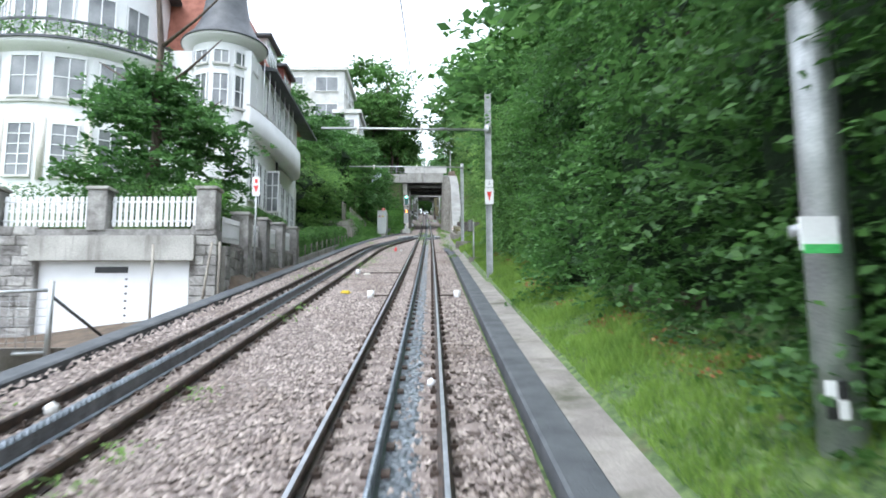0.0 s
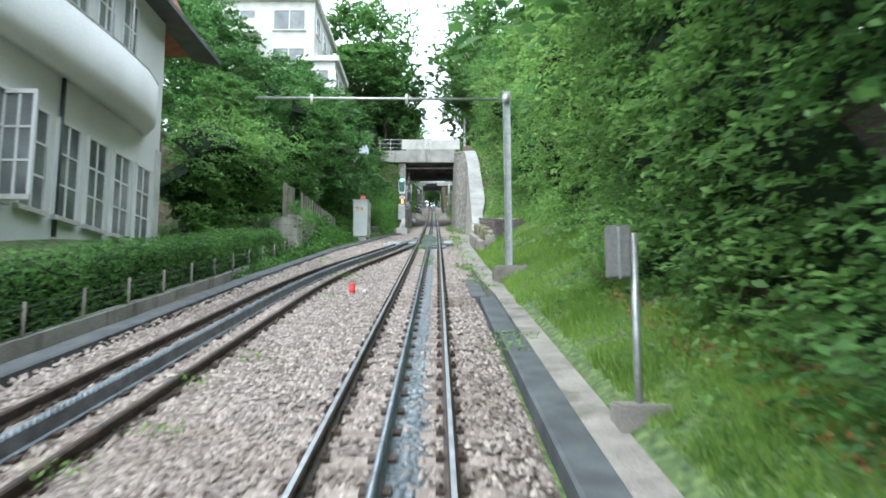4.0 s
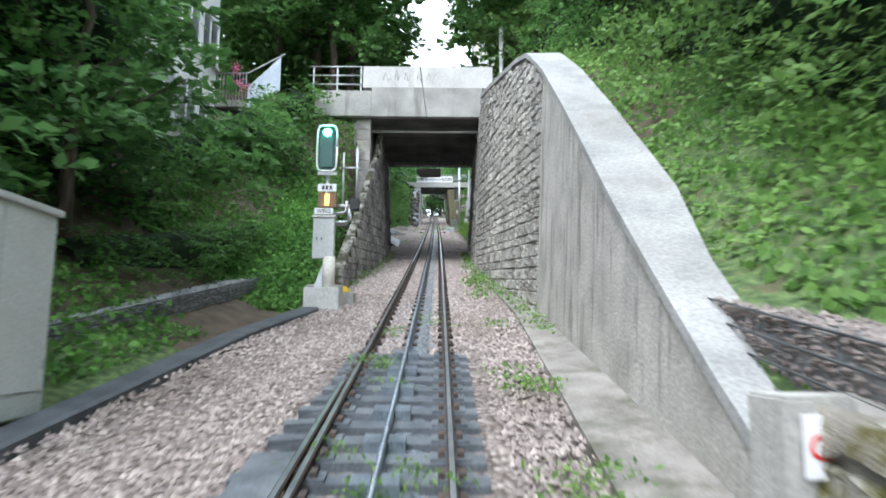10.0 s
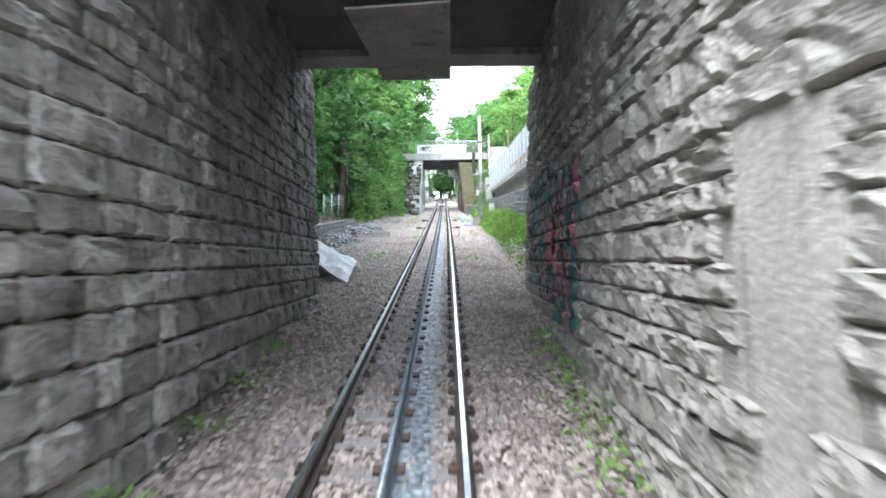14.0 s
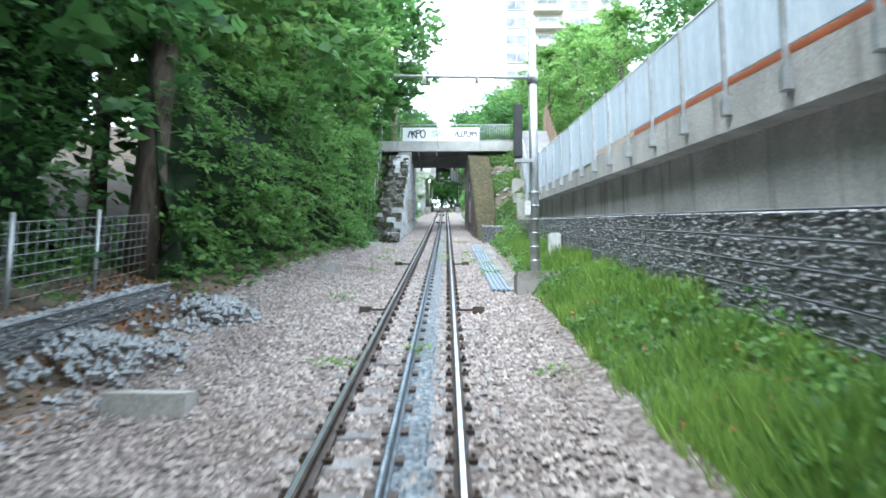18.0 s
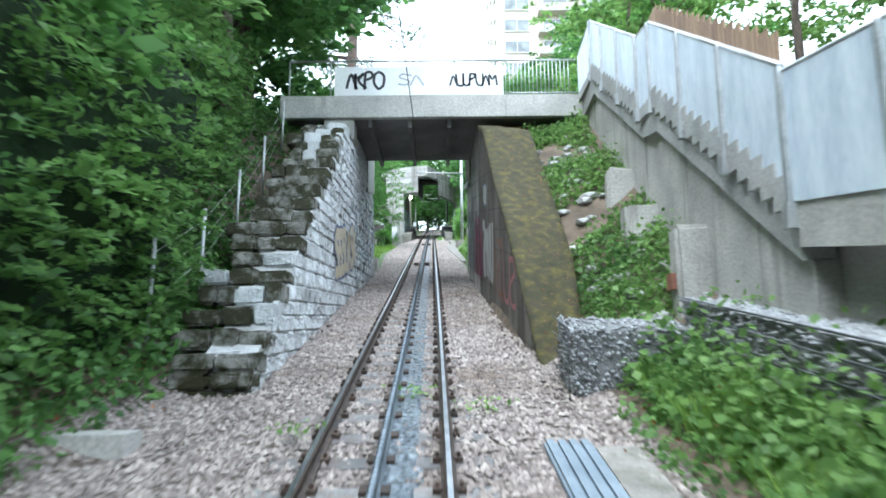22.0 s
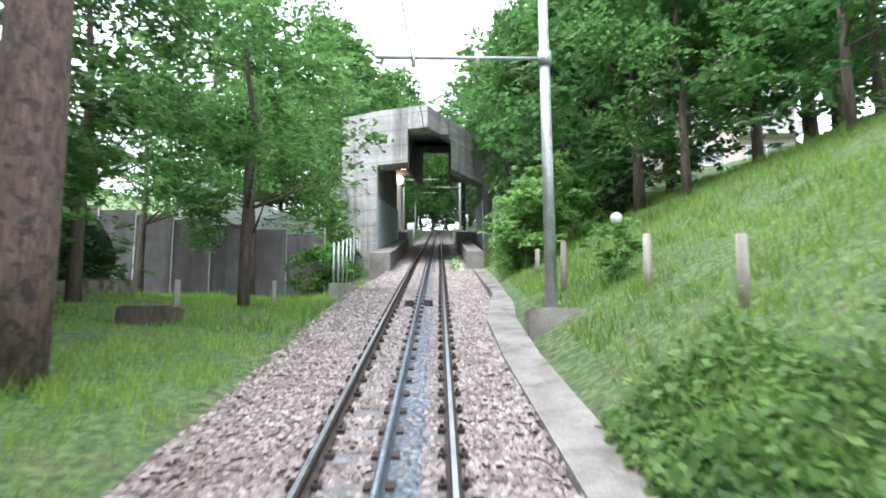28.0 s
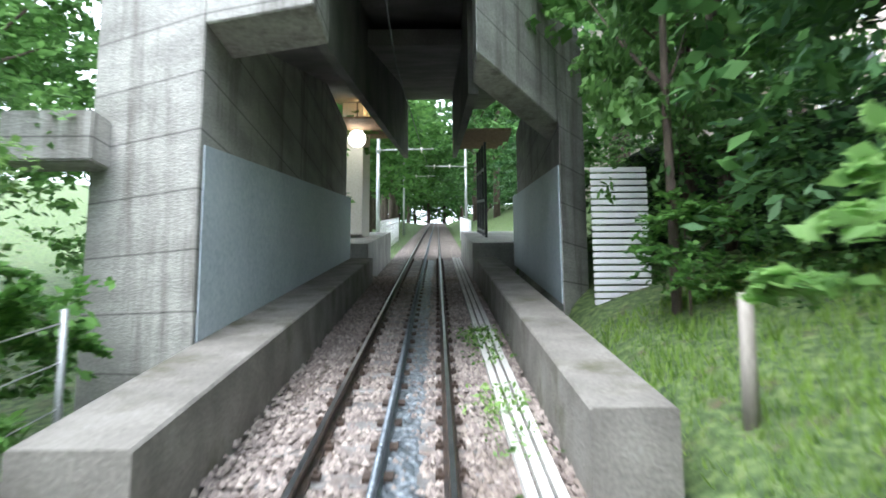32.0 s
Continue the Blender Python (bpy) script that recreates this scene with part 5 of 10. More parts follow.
def screen_panel(parent, a, b, height, drop=0.12):
    """A blue-grey metal screen between two places on a slab edge, with its cap rail."""
    a, b = Vector(a), Vector(b)
    bm = bmesh.new()
    o = Vector((-0.02, 0, 0))
    n = 14
    for k in range(n):
        p, q = a + (b - a) * (k + 0.06) / n, a + (b - a) * (k + 0.94) / n
        h = Vector((0, 0, height))
        d = Vector((0, 0, drop))
        quad_box(bm, [p + o - d, q + o - d, q - o - d, p - o - d, p + o + h, q + o + h, q - o + h, p - o + h])
    s = part("panel", bm, "blue_screen", parent)
    part("cap_rail", tube([a + Vector((0, 0, height)), b + Vector((0, 0, height))], 0.03, 6), "galv", parent)
    bm = bmesh.new()
    wbox(bm, a.x - 0.065, a.x - 0.02, a.y - 0.025, a.y + 0.025, a.z - 0.25, a.z + height)
    wbox(bm, a.x - 0.1, a.x + 0.01, a.y - 0.05, a.y + 0.05, a.z - 0.34, a.z - 0.12)
    part("bracket_post", bm, "galv", parent, "galvanised bracket post")


sc = thing("screen_fence", (slab_x(104.5), 104.5, slab_z(104.5) + 0.5), "blue-grey metal screen fence with galvanised posts along a walkway", "fence", kind="structure")
ys = list(np.arange(104.45, 138.3, 1.35))
for a, b in zip(ys, ys[1:]):
    screen_panel(sc, (slab_x(a), a, slab_z(a) + 0.5), (slab_x(b), b, slab_z(b) + 0.5), 1.1, -0.1 if a < 126 else 0.1)

DECK2 = track_z(149) + 4.9
M["spray_rust"] = material("spray_rust", [(0.16, 0.07, 0.045), (0.24, 0.1, 0.06)], scale=5, bump=0.3)
stair = thing("stair", (slab_x(138.2), 138.2, slab_z(138.2)), "concrete stair with blue-grey metal screens up to a footbridge", "stair", kind="structure")
x0s, x1s, z0s, z1s = slab_x(138.2), track_x(149.4) + 4.25, slab_z(138.2) + 0.5, DECK2 + 0.05
STAIR_Y, STAIR_Z = [138.2, 142.4, 143.2, 147.3, 149.4], [z0s, z0s + 2.6, z0s + 2.75, z1s, z1s]


def stair_z(y):
    return float(np.interp(y, STAIR_Y, STAIR_Z))


def stair_x(y):
    return x0s + (x1s - x0s) * (y - 138.2) / 11.2


for ya, yb, n in ((138.2, 142.4, 16), (143.2, 147.3, 16)):
    for k in range(n):
        y0, y1 = ya + (yb - ya) * k / n, ya + (yb - ya) * (k + 1) / n
        z = stair_z(y1)
        x = stair_x(y0)
        part("step", bbox(x - 0.04, x + 1.6, y0, y1 + 0.03, z - 0.3, z), "concrete_cap", stair)
for y0, y1 in ((142.4, 143.25), (147.3, 149.4)):
    part("landing", bbox(stair_x(y0), stair_x(y0) + 1.6, y0, y1, stair_z(y0 + 0.01) - 0.2, stair_z(y0 + 0.01)), "concrete_cap", stair)


def stair_side(out, thick, below, above):
    """An upright slab under the flights, from below to above their line."""
    bm = bmesh.new()
    rings = []
    for y in (138.2, 139.8, 141.2, 142.4, 143.2, 144.5, 146, 147.3, 149.4):
        x = stair_x(y) + out
        lo = below(y) if callable(below) else stair_z(y) - below
        rings.append([bm.verts.new(p) for p in ((x, y, lo), (x, y, stair_z(y) - above), (x + thick, y, stair_z(y) - above), (x + thick, y, lo))])
    for a, b in zip(rings, rings[1:]):
        for j in range(4):
            bm.faces.new((a[j], a[(j + 1) % 4], b[(j + 1) % 4], b[j]))
    bm.faces.new(rings[0]); bm.faces.new(rings[-1][::-1])
    bmesh.ops.recalc_face_normals(bm, faces=bm.faces[:])
    return bm


part("stringer", stair_side(0.02, 0.3, 0.62, 0.17), "concrete_cap", stair, "pale concrete stringer under the steps")
part("stringer_wall", stair_side(0.12, 0.4, lambda y: stair_z(y) - 4.2, 0.6), "concrete", stair, "stained concrete wall under the stair")
marks = [138.2, 139.6, 141.0, 142.4, 143.2, 144.6, 146.0, 147.3, 149.2]
for a, b in zip(marks, marks[1:]):
    screen_panel(stair, (stair_x(a), a, stair_z(a)), (stair_x(b), b, stair_z(b)), 1.15)
for gx, y, w, h in ((3.45, 144.6, 0.35, 0.7), (3.35, 143.2, 0.5, 0.8), (3.3, 140.9, 0.35, 1.25)):
    gz = float(ground_dz(gx, y))
    bm = lbox(gx + 0.15, gx + 0.9, y - w / 2, y + w / 2, gz - 0.6, gz + h, 0.05)
    for v in bm.verts:
        v.co += Vector((noise.noise(v.co * 3), noise.noise(v.co * 4), noise.noise(v.co * 3.3))) * 0.1
    part("buttress", bm, "concrete", stair, "broken concrete buttress block")
part("drain_hole", lbox(3.38, 3.5, 140.82, 141.0, float(ground_dz(3.3, 140.9)) + 0.45, float(ground_dz(3.3, 140.9)) + 0.65), "spray_rust", stair)


# ---- second bridge ----
def left2(y):
    return float(np.interp(y, [141.5, 143, 149, 155], [1.62, 1.62, 1.58, 1.56]))


def step_top(y):
    z = int((y - 140.2) / 0.42) * 0.42
    return min(4.0, 0.08 + z * 0.515 + 0.1) if y < 148.9 else 4.1 if y < 152.6 else 2.6


stepped = masonry("wall_west", "whitewashed rough stone wall with stepped mossy top and graffiti", "stone_white", left2, step_top, 140.2, 155.0, -1, course=0.22, length=(0.2, 0.6), bulge=0.045, batter=0.015, near=(142, 151.2), seed=31, tilt=0.06, painted=("stone_tag", 149.6, 155.2, 0.15, 2.2), base_mat="mortar_white")
sr = random.Random(36)
for z in (-0.34, -0.12, 0.08):
    a = -1.58
    while a > -2.2:
        w = sr.uniform(0.25, 0.5)
        bm = lbox(a - w + 0.02, a, 140.02, 140.4, z, z + 0.2, 0.035)
        for v in bm.verts:
            v.co += Vector((noise.noise(v.co * 5), noise.noise(v.co * 6), noise.noise(v.co * 7))) * 0.04
        part("step_stone", bm, "moss_stone_dark", stepped)
        a -= w
for k in range(21):
    y = 140.2 + 0.42 * k
    h = step_top(y + 0.2)
    a = -left2(y) - 0.015 * h + 0.035
    while a > -2.5:
        w = sr.uniform(0.22, 0.5)
        bm = lbox(a - w + 0.015, a + sr.uniform(-0.01, 0.02), y + sr.uniform(-0.03, 0.05), y + 0.47, h - 0.2, h + sr.uniform(0.0, 0.09), 0.035)
        for v in bm.verts:
            v.co += Vector((noise.noise(v.co * 5), noise.noise(v.co * 6), noise.noise(v.co * 7))) * 0.035
        part("step_stone", bm, "moss_stone_dark" if sr.random() < 0.72 else "stone_white", stepped)
        a -= w


def slope2(y):
    return float(np.interp(y, [140.9, 142.2, 143.4, 144.2, 145.8, 147.9, 149.0, 152.8, 155.3], [-0.5, 0.35, 1.1, 1.6, 2.5, 3.9, 4.1, 4.15, 4.4]))


def east2(y):
    return float(np.interp(y, [141, 142.5, 149, 155.3], [1.86, 1.8, 1.6, 1.6]))


# one wall in two colours: dirt on this stretch, light painted into the next
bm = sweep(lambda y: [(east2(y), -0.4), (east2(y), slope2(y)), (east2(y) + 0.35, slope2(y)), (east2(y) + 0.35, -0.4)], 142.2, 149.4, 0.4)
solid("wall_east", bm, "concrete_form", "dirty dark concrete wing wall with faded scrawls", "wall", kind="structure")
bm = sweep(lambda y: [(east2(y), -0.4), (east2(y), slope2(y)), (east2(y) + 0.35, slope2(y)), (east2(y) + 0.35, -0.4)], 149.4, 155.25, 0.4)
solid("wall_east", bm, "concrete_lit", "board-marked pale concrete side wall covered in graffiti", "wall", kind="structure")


def moss_edge(y):
    return float(np.interp(y, [141, 142.5, 143.5, 146, 149], [2.35, 2.6, 2.75, 2.8, 2.75]))


bm = bmesh.new()
rows = []
for y in np.arange(141.2, 149.01, 0.2):
    row = []
    for k in range(9):
        f = k / 8
        dx = east2(y) - 0.03 + (moss_edge(y) - east2(y)) * f
        dz = slope2(y) + 0.07 + 0.05 * noise.noise(Vector((dx * 4, y * 4, 2))) - 0.1 * f * f
        row.append(bm.verts.new(P(dx, y, dz)))
    row.insert(0, bm.verts.new(P(east2(y) - 0.03, y, slope2(y) - 0.04)))
    row.append(bm.verts.new(P(moss_edge(y) + 0.02, y, slope2(y) - 0.4)))
    rows.append(row)
for a, b in zip(rows, rows[1:]):
    for k in range(len(a) - 1):
        bm.faces.new((a[k], a[k + 1], b[k + 1], b[k])).smooth = True
solid("wall_cap", bm, "moss", "broad sloping wall top thick with brown-green moss", "wall cap", kind="structure")
bm = sweep(lambda y: [(1.54, slope2(y)), (1.54, slope2(y) + 0.14), (2.2, slope2(y) + 0.2), (2.2, slope2(y))], 152.7, 155.3, 0.6)
solid("wall_cap", bm, "moss", "mossy top of the bridge side wall", "wall cap", kind="structure")
bm = sweep([(-1.55, 2.6), (-1.55, 4.1), (-2.2, 4.1), (-2.2, 2.6)], 152.72, 155.0, 0.6)
solid("wall_band", bm, "concrete_cap", "pale plastered upper band of the bridge wall", "wall band", kind="structure")
bm = sweep([(1.5, 2.72), (1.5, 2.9), (1.58, 2.94), (1.7, 2.94), (1.7, 2.72)], 152.72, 155.27, 0.6)
solid("wall_ledge", bm, "concrete_cap", "projecting concrete ledge along the wall", "ledge", kind="structure")
bm = sweep(lambda y: [(1.57, 2.95), (1.56, 3.4), (1.57, slope2(y) - 0.01), (1.6, slope2(y) - 0.01), (1.6, 2.95)], 152.72, 155.26, 0.3)
solid("moss_band", bm, "moss", "thick moss hanging over the upper wall", "moss", kind="structure")
bm = sweep(lambda y: [(-1.62, 4.1), (-1.62, 4.3), (-2.3, 4.36), (-2.3, 4.1)], 152.7, 155.0, 0.6)
solid("wall_cap", bm, "moss", "mossy top of the bridge side wall", "wall cap", kind="structure")
xb = track_x(149)
S3 = track_z(149) + 4.36
fb = thing("footbridge", (xb, 149, S3), "small concrete bridge with graffiti-covered white parapet", "bridge", kind="structure")
# deck and ribs carry the shade under the bridge in their colour
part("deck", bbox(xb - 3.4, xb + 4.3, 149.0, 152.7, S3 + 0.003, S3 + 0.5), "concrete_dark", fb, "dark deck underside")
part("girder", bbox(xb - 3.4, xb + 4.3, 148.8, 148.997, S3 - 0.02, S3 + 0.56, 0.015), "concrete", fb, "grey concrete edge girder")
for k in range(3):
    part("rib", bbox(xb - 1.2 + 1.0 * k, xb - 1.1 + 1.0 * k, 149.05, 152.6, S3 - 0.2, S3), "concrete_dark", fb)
part("bearing", lbox(-2.3, -1.55, 148.9, 149.6, 3.75, 4.3, 0.02), "concrete", fb)
part("parapet", bbox(xb - 2.05, xb + 2.24, 148.82, 148.9, S3 + 0.565, S3 + 1.34, 0.01), "white_paint", fb, "white parapet panel")
part("top_rail", tube([(xb - 3.2, 148.86, S3 + 1.5), (xb + 2.3, 148.86, S3 + 1.5)], 0.03), "galv", fb)
for k in range(6):
    part("rail_post", tube([(xb - 3.2 + 1.05 * k, 148.9, S3 + 0.5), (xb - 3.2 + 1.05 * k, 148.9, S3 + 1.5)], 0.025, 6), "galv", fb)
for k in range(17):
    part("baluster", tube([(xb + 2.3 + 0.1 * k, 148.86, S3 + 0.56), (xb + 2.3 + 0.1 * k, 148.86, S3 + 1.5)], 0.014, 5), "galv", fb)
for z in (0.62, 1.5):
    part("rail", tube([(xb + 2.25, 148.86, S3 + z), (xb + 4.1, 148.86, S3 + z)], 0.022, 6), "galv", fb)


# ---- station tunnel ----
def build_station():
    xs = track_x(187)
    z0 = track_z(187)
    st = thing("station_building", (xs, 187, z0), "raw concrete station hall spanning the railway, with a stepped portal", "station", kind="structure")
    board = "concrete_board"
    # portal on a bent front line: piers and heads with a level top
    top = z0 + 6.16

    def front(name, a, b, lo, hi, thick, label="", along=0.0):
        """An upright slab between two plan points (beside the track, along it), its back thick metres behind."""
        bm = bmesh.new()
        (xa_, ya_), (xb_, yb_) = a, b
        quad_box(bm, [Vector(p) for p in ((xs + xa_, ya_, lo), (xs + xb_, yb_, lo), (xs + xb_ + along, yb_ + thick, lo), (xs + xa_ + along, ya_ + thick, lo),
                                          (xs + xa_, ya_, hi), (xs + xb_, yb_, hi), (xs + xb_ + along, yb_ + thick, hi), (xs + xa_ + along, ya_ + thick, hi))])
        bmesh.ops.bevel(bm, geom=bm.edges[:], offset=0.02, segments=1, affect="EDGES")
        return part(name, bm, "concrete_board", st, label)

    A, B, C, D, E, F = (-3.5, 188.45), (-1.97, 187.66), (-0.77, 187.27), (0.0, 187.0), (0.9, 188.75), (2.33, 191.45)
    front("pier", A, B, z0 - 1.5, top, 10.2, "board-marked concrete pier")
    front("portal_head", B, C, z0 + 3.93, top, 0.9, "pale concrete portal head")
    front("portal_head", C, D, z0 + 5.25, top, 0.5)
    front("portal_head", D, E, z0 + 5.25, top, 0.5, "oblique concrete portal head")
    front("portal_head", E, F, z0 + 4.09, top, 1.0, "oblique concrete portal head")
    front("pier", F, (2.9, 192.3), z0 - 1.0, top - 0.25, 6.2, "board-marked concrete pier with creepers")
    part("roof_edge", bbox(xs - 3.95, xs - 2.4, 188.9, 198.6, z0 + 5.72, z0 + 6.02, 0.02), "concrete_board", st)
    part("beam_stub", bbox(xs - 4.2, xs - 3.2, 187.9, 188.4, z0 + 2.55, z0 + 3.1, 0.02), "concrete_board", st, "dark projecting concrete beam stub")
    # hall roof with two lower side ceilings and a raised middle, indoor shade put into their colour
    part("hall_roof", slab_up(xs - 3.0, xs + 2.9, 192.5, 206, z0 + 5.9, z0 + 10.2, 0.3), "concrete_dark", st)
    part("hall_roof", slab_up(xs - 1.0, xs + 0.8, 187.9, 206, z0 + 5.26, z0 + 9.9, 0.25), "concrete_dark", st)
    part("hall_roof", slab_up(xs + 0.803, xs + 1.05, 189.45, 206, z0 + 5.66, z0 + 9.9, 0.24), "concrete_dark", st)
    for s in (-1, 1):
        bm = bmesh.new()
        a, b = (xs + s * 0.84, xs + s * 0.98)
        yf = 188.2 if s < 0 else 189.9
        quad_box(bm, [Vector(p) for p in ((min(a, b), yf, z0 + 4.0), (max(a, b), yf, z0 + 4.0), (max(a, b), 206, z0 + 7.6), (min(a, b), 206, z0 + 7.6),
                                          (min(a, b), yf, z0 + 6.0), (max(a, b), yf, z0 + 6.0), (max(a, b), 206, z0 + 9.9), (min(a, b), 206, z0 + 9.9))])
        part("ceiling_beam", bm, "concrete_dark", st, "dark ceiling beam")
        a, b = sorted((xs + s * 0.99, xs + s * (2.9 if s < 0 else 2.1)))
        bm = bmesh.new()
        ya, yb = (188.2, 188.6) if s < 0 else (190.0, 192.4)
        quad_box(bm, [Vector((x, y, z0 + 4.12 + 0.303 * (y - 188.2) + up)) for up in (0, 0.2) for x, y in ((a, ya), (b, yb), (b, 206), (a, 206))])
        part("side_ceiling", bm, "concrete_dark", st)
    # blue-painted lower walls
    for x, y0 in ((xs - 1.965, 187.75), (xs + 2.325, 191.5)):
        s = 1 if x < xs else -1
        bm = bmesh.new()
        lo0, lo1, hi0, hi1 = track_z(y0) + 0.3, track_z(198.5) + 0.3, track_z(y0) + 2.5, track_z(198.5) + 2.1
        xa_, xb_ = sorted((x, x + s * 0.02))
        quad_box(bm, [Vector(p) for p in ((xa_, y0, lo0), (xb_, y0, lo0), (xb_, 198.5, lo1), (xa_, 198.5, lo1), (xa_, y0, hi0), (xb_, y0, hi0), (xb_, 198.5, hi1), (xa_, 198.5, hi1))])
        part("painted_wall", bm, "blue_paint", st, "pale blue painted lower wall")
    for y0, a, b, h in ((184.8, -1.95, -1.24, 0.5), (185.5, 1.42, 2.0, 0.5)):
        bm = sweep([(a, -0.7), (b, -0.7), (b, h - 0.02), (b - 0.02, h), (a + 0.02, h), (a, h - 0.02)], y0, 198.58, 1.5)
        part("curb_wall", bm, "concrete_old", st, "low concrete wall beside the track")
    for s in (-1, 1):
        a, b = sorted((s * 1.36, s * 4.2))
        bm = sweep([(a, -0.3), (b, -0.3), (b, 0.88), (a, 0.88)], 198.6, 207, 2)
        part("platform", bm, "concrete", st, "concrete station platform")
    part("column", lbox(-2.5, -1.85, 201.6, 203.6, 0.8, 5.2, 0.02), "cream", st, "beige clad column on the platform")
    for k in range(3):
        part("ceiling_light", lbox(-1.95 + 0.0 * k, -1.2, 200.2 + 1.6 * k, 200.7 + 1.6 * k, 4.42 + 0.1 * k, 4.5 + 0.1 * k), "warm_light", st, "warm ceiling light")
        part("ceiling_panel", lbox(1.0, 2.6, 199.9 + 1.7 * k, 201.0 + 1.7 * k, 3.95 + 0.05 * k, 4.02 + 0.05 * k), "wood", st, "orange-brown wooden ceiling panel")
        part("ceiling_panel", lbox(-2.6, -1.0, 199.9 + 1.7 * k, 201.0 + 1.7 * k, 4.35 + 0.05 * k, 4.4 + 0.05 * k), "wood", st, "orange-brown wooden ceiling panel")
    # glazed shelter on the right platform
    for k in range(4):
        part("window_post", lbox(1.9, 1.98, 201.5 + 1.3 * k, 201.58 + 1.3 * k, 0.88, 3.9), "black", st)
    for z in (1.0, 2.0, 3.0):
        part("window_bar", sweep([(1.9, z), (1.97, z), (1.97, z + 0.08), (1.9, z + 0.08)], 201.5, 205.5, 2), "black", st)
    g = part("globe_lamp", ball(P(-1.95, 200.8, 3.95), 0.27), "globe", st, "glowing white globe lamp")
    part("lamp_rod", tube([P(-1.95, 200.8, 4.1), P(-1.95, 200.8, 5.4)], 0.02, 6), "steel_dark", st)
    for s in (-1, 1):
        for k in range(14):
            part("railing_post", tube([P(s * 1.75, 207.2 + 0.9 * k, 0.0), P(s * 1.75, 207.2 + 0.9 * k, 1.3)], 0.025, 6), "fence_white", st)
        for z in (0.3, 0.55, 0.8, 1.05, 1.3):
            part("railing_bar", tube([P(s * 1.75, 207.2, z), P(s * 1.75, 219, z)], 0.02, 6), "fence_white", st, "white railing bar")


def slab_up(x0, x1, y0, y1, za, zb, thick):
    """A slab that rises from za to zb."""
    bm = bmesh.new()
    quad_box(bm, [Vector(p) for p in ((x0, y0, za), (x1, y0, za), (x1, y1, zb), (x0, y1, zb), (x0, y0, za + thick), (x1, y0, za + thick), (x1, y1, zb + thick), (x0, y1, zb + thick))])
    return bm


def quadpier(x0, x1, y0, y1, z0, z1):
    """A pier whose top rises with the hall behind it."""
    bm = bmesh.new()
    quad_box(bm, [Vector(p) for p in ((x0, y0, z0), (x1, y0, z0), (x1, y1, z0), (x0, y1, z0), (x0, y0, z1), (x1, y0, z1), (x1, y1, z1 + 3.4), (x0, y1, z1 + 3.4))])
    return bm


M["concrete_board"] = material("concrete_board", [(0.26, 0.252, 0.235), (0.44, 0.43, 0.4)], scale=1.0, fine=22, stain=(0.11, 0.1, 0.085), stain_at=(0.5, 0.72), stain_scale=1.0, streak=True, bump=0.35, stretch=(0.7, 0.7, 2.5), lines=(0.62, 0.0))
M["warm_light"] = glow("warm_light", (1.0, 0.62, 0.25), 7.0)
M["globe"] = glow("globe", (1.0, 0.92, 0.78), 5.0)
build_station()


# ---- catenary masts ----
def mast(dx, y, height, arm_dz, reach, label, base=True, radius=0.1, beam=False):
    m = thing("catenary_mast", P(dx, y, 0), label, "mast", "masts along the railway")
    g = float(ground_dz(dx, y))
    low = min(g, 0) - 0.3
    if beam:
        for a, b, c, d in ((-0.09, -0.075, -0.09, 0.09), (0.075, 0.09, -0.09, 0.09)):
            part("flange", lbox(dx + a, dx + b, y + c, y + d, low, height), "galv", m)
        part("web", lbox(dx - 0.074, dx + 0.074, y - 0.008, y + 0.008, low, height - 0.01), "galv", m)
    else:
        part("pole", tube([P(dx, y, low), P(dx, y, height)], radius, 14, taper=radius * 0.8), "galv", m)
    part("arm", tube([P(dx, y, arm_dz), P(dx - reach, y, arm_dz + 0.05)], 0.035, 8), "galv", m, "thin cantilever arm")
    part("collar", tube([P(dx, y, arm_dz - 0.12), P(dx, y, arm_dz + 0.12)], radius * 1.15, 12), "galv", m)
    for f in (0.4, 0.78):
        part("insulator", tube([P(dx - reach * f, y, arm_dz - 0.12), P(dx - reach * f, y, arm_dz + 0.14)], 0.04, 8), "cream", m)
    if base:
        part("footing", lbox(dx - 0.4, dx + 0.5, y - 0.4, y + 0.4, min(g, 0) - 0.4, 0.28, 0.03), "path", m, "mossy concrete footing block")
    return m


mast(3.1, 20.2, 6.2, 5.2, 3.6, "galvanised steel mast beside the walkway", False, 0.16)
mast(2.17, 35.9, 5.7, 4.55, 5.1, "slim grey steel beam mast with long cantilever arm", False, beam=True)
mast(2.25, 54.6, 4.95, 4.72, 6.6, "grey steel beam mast on a mossy concrete block", beam=True)
mast(2.9, 95.5, 9.6, 7.4, 3.0, "grey mast behind the bridge parapet", False)
mast(2.2, 125.6, 5.7, 4.37, 2.9, "grey steel mast with signal box beside the walkway")
mast(2.2, 172.6, 5.65, 4.45, 2.8, "bright galvanised mast on a concrete block")
for y, s in ((212, -1), (224, 1), (236, -1)):
    mast(s * 2.3, y, 5.8, 4.6, s * 2.6, "distant grey mast beyond the station", False)
pts = [P(0.0, y, float(np.interp(y, [10, 88, 94, 104, 112, 140, 148, 156, 166, 182, 188, 240], [4.9, 4.9, 4.75, 3.75, 4.6, 4.6, 4.0, 3.7, 4.4, 4.4, 3.4, 4.4]))) for y in np.arange(14, 240, 2.0)]
solid("contact_wire", tube(pts, 0.009, 5), "steel_dark", "thin dark overhead contact wire", "wire", kind="structure")


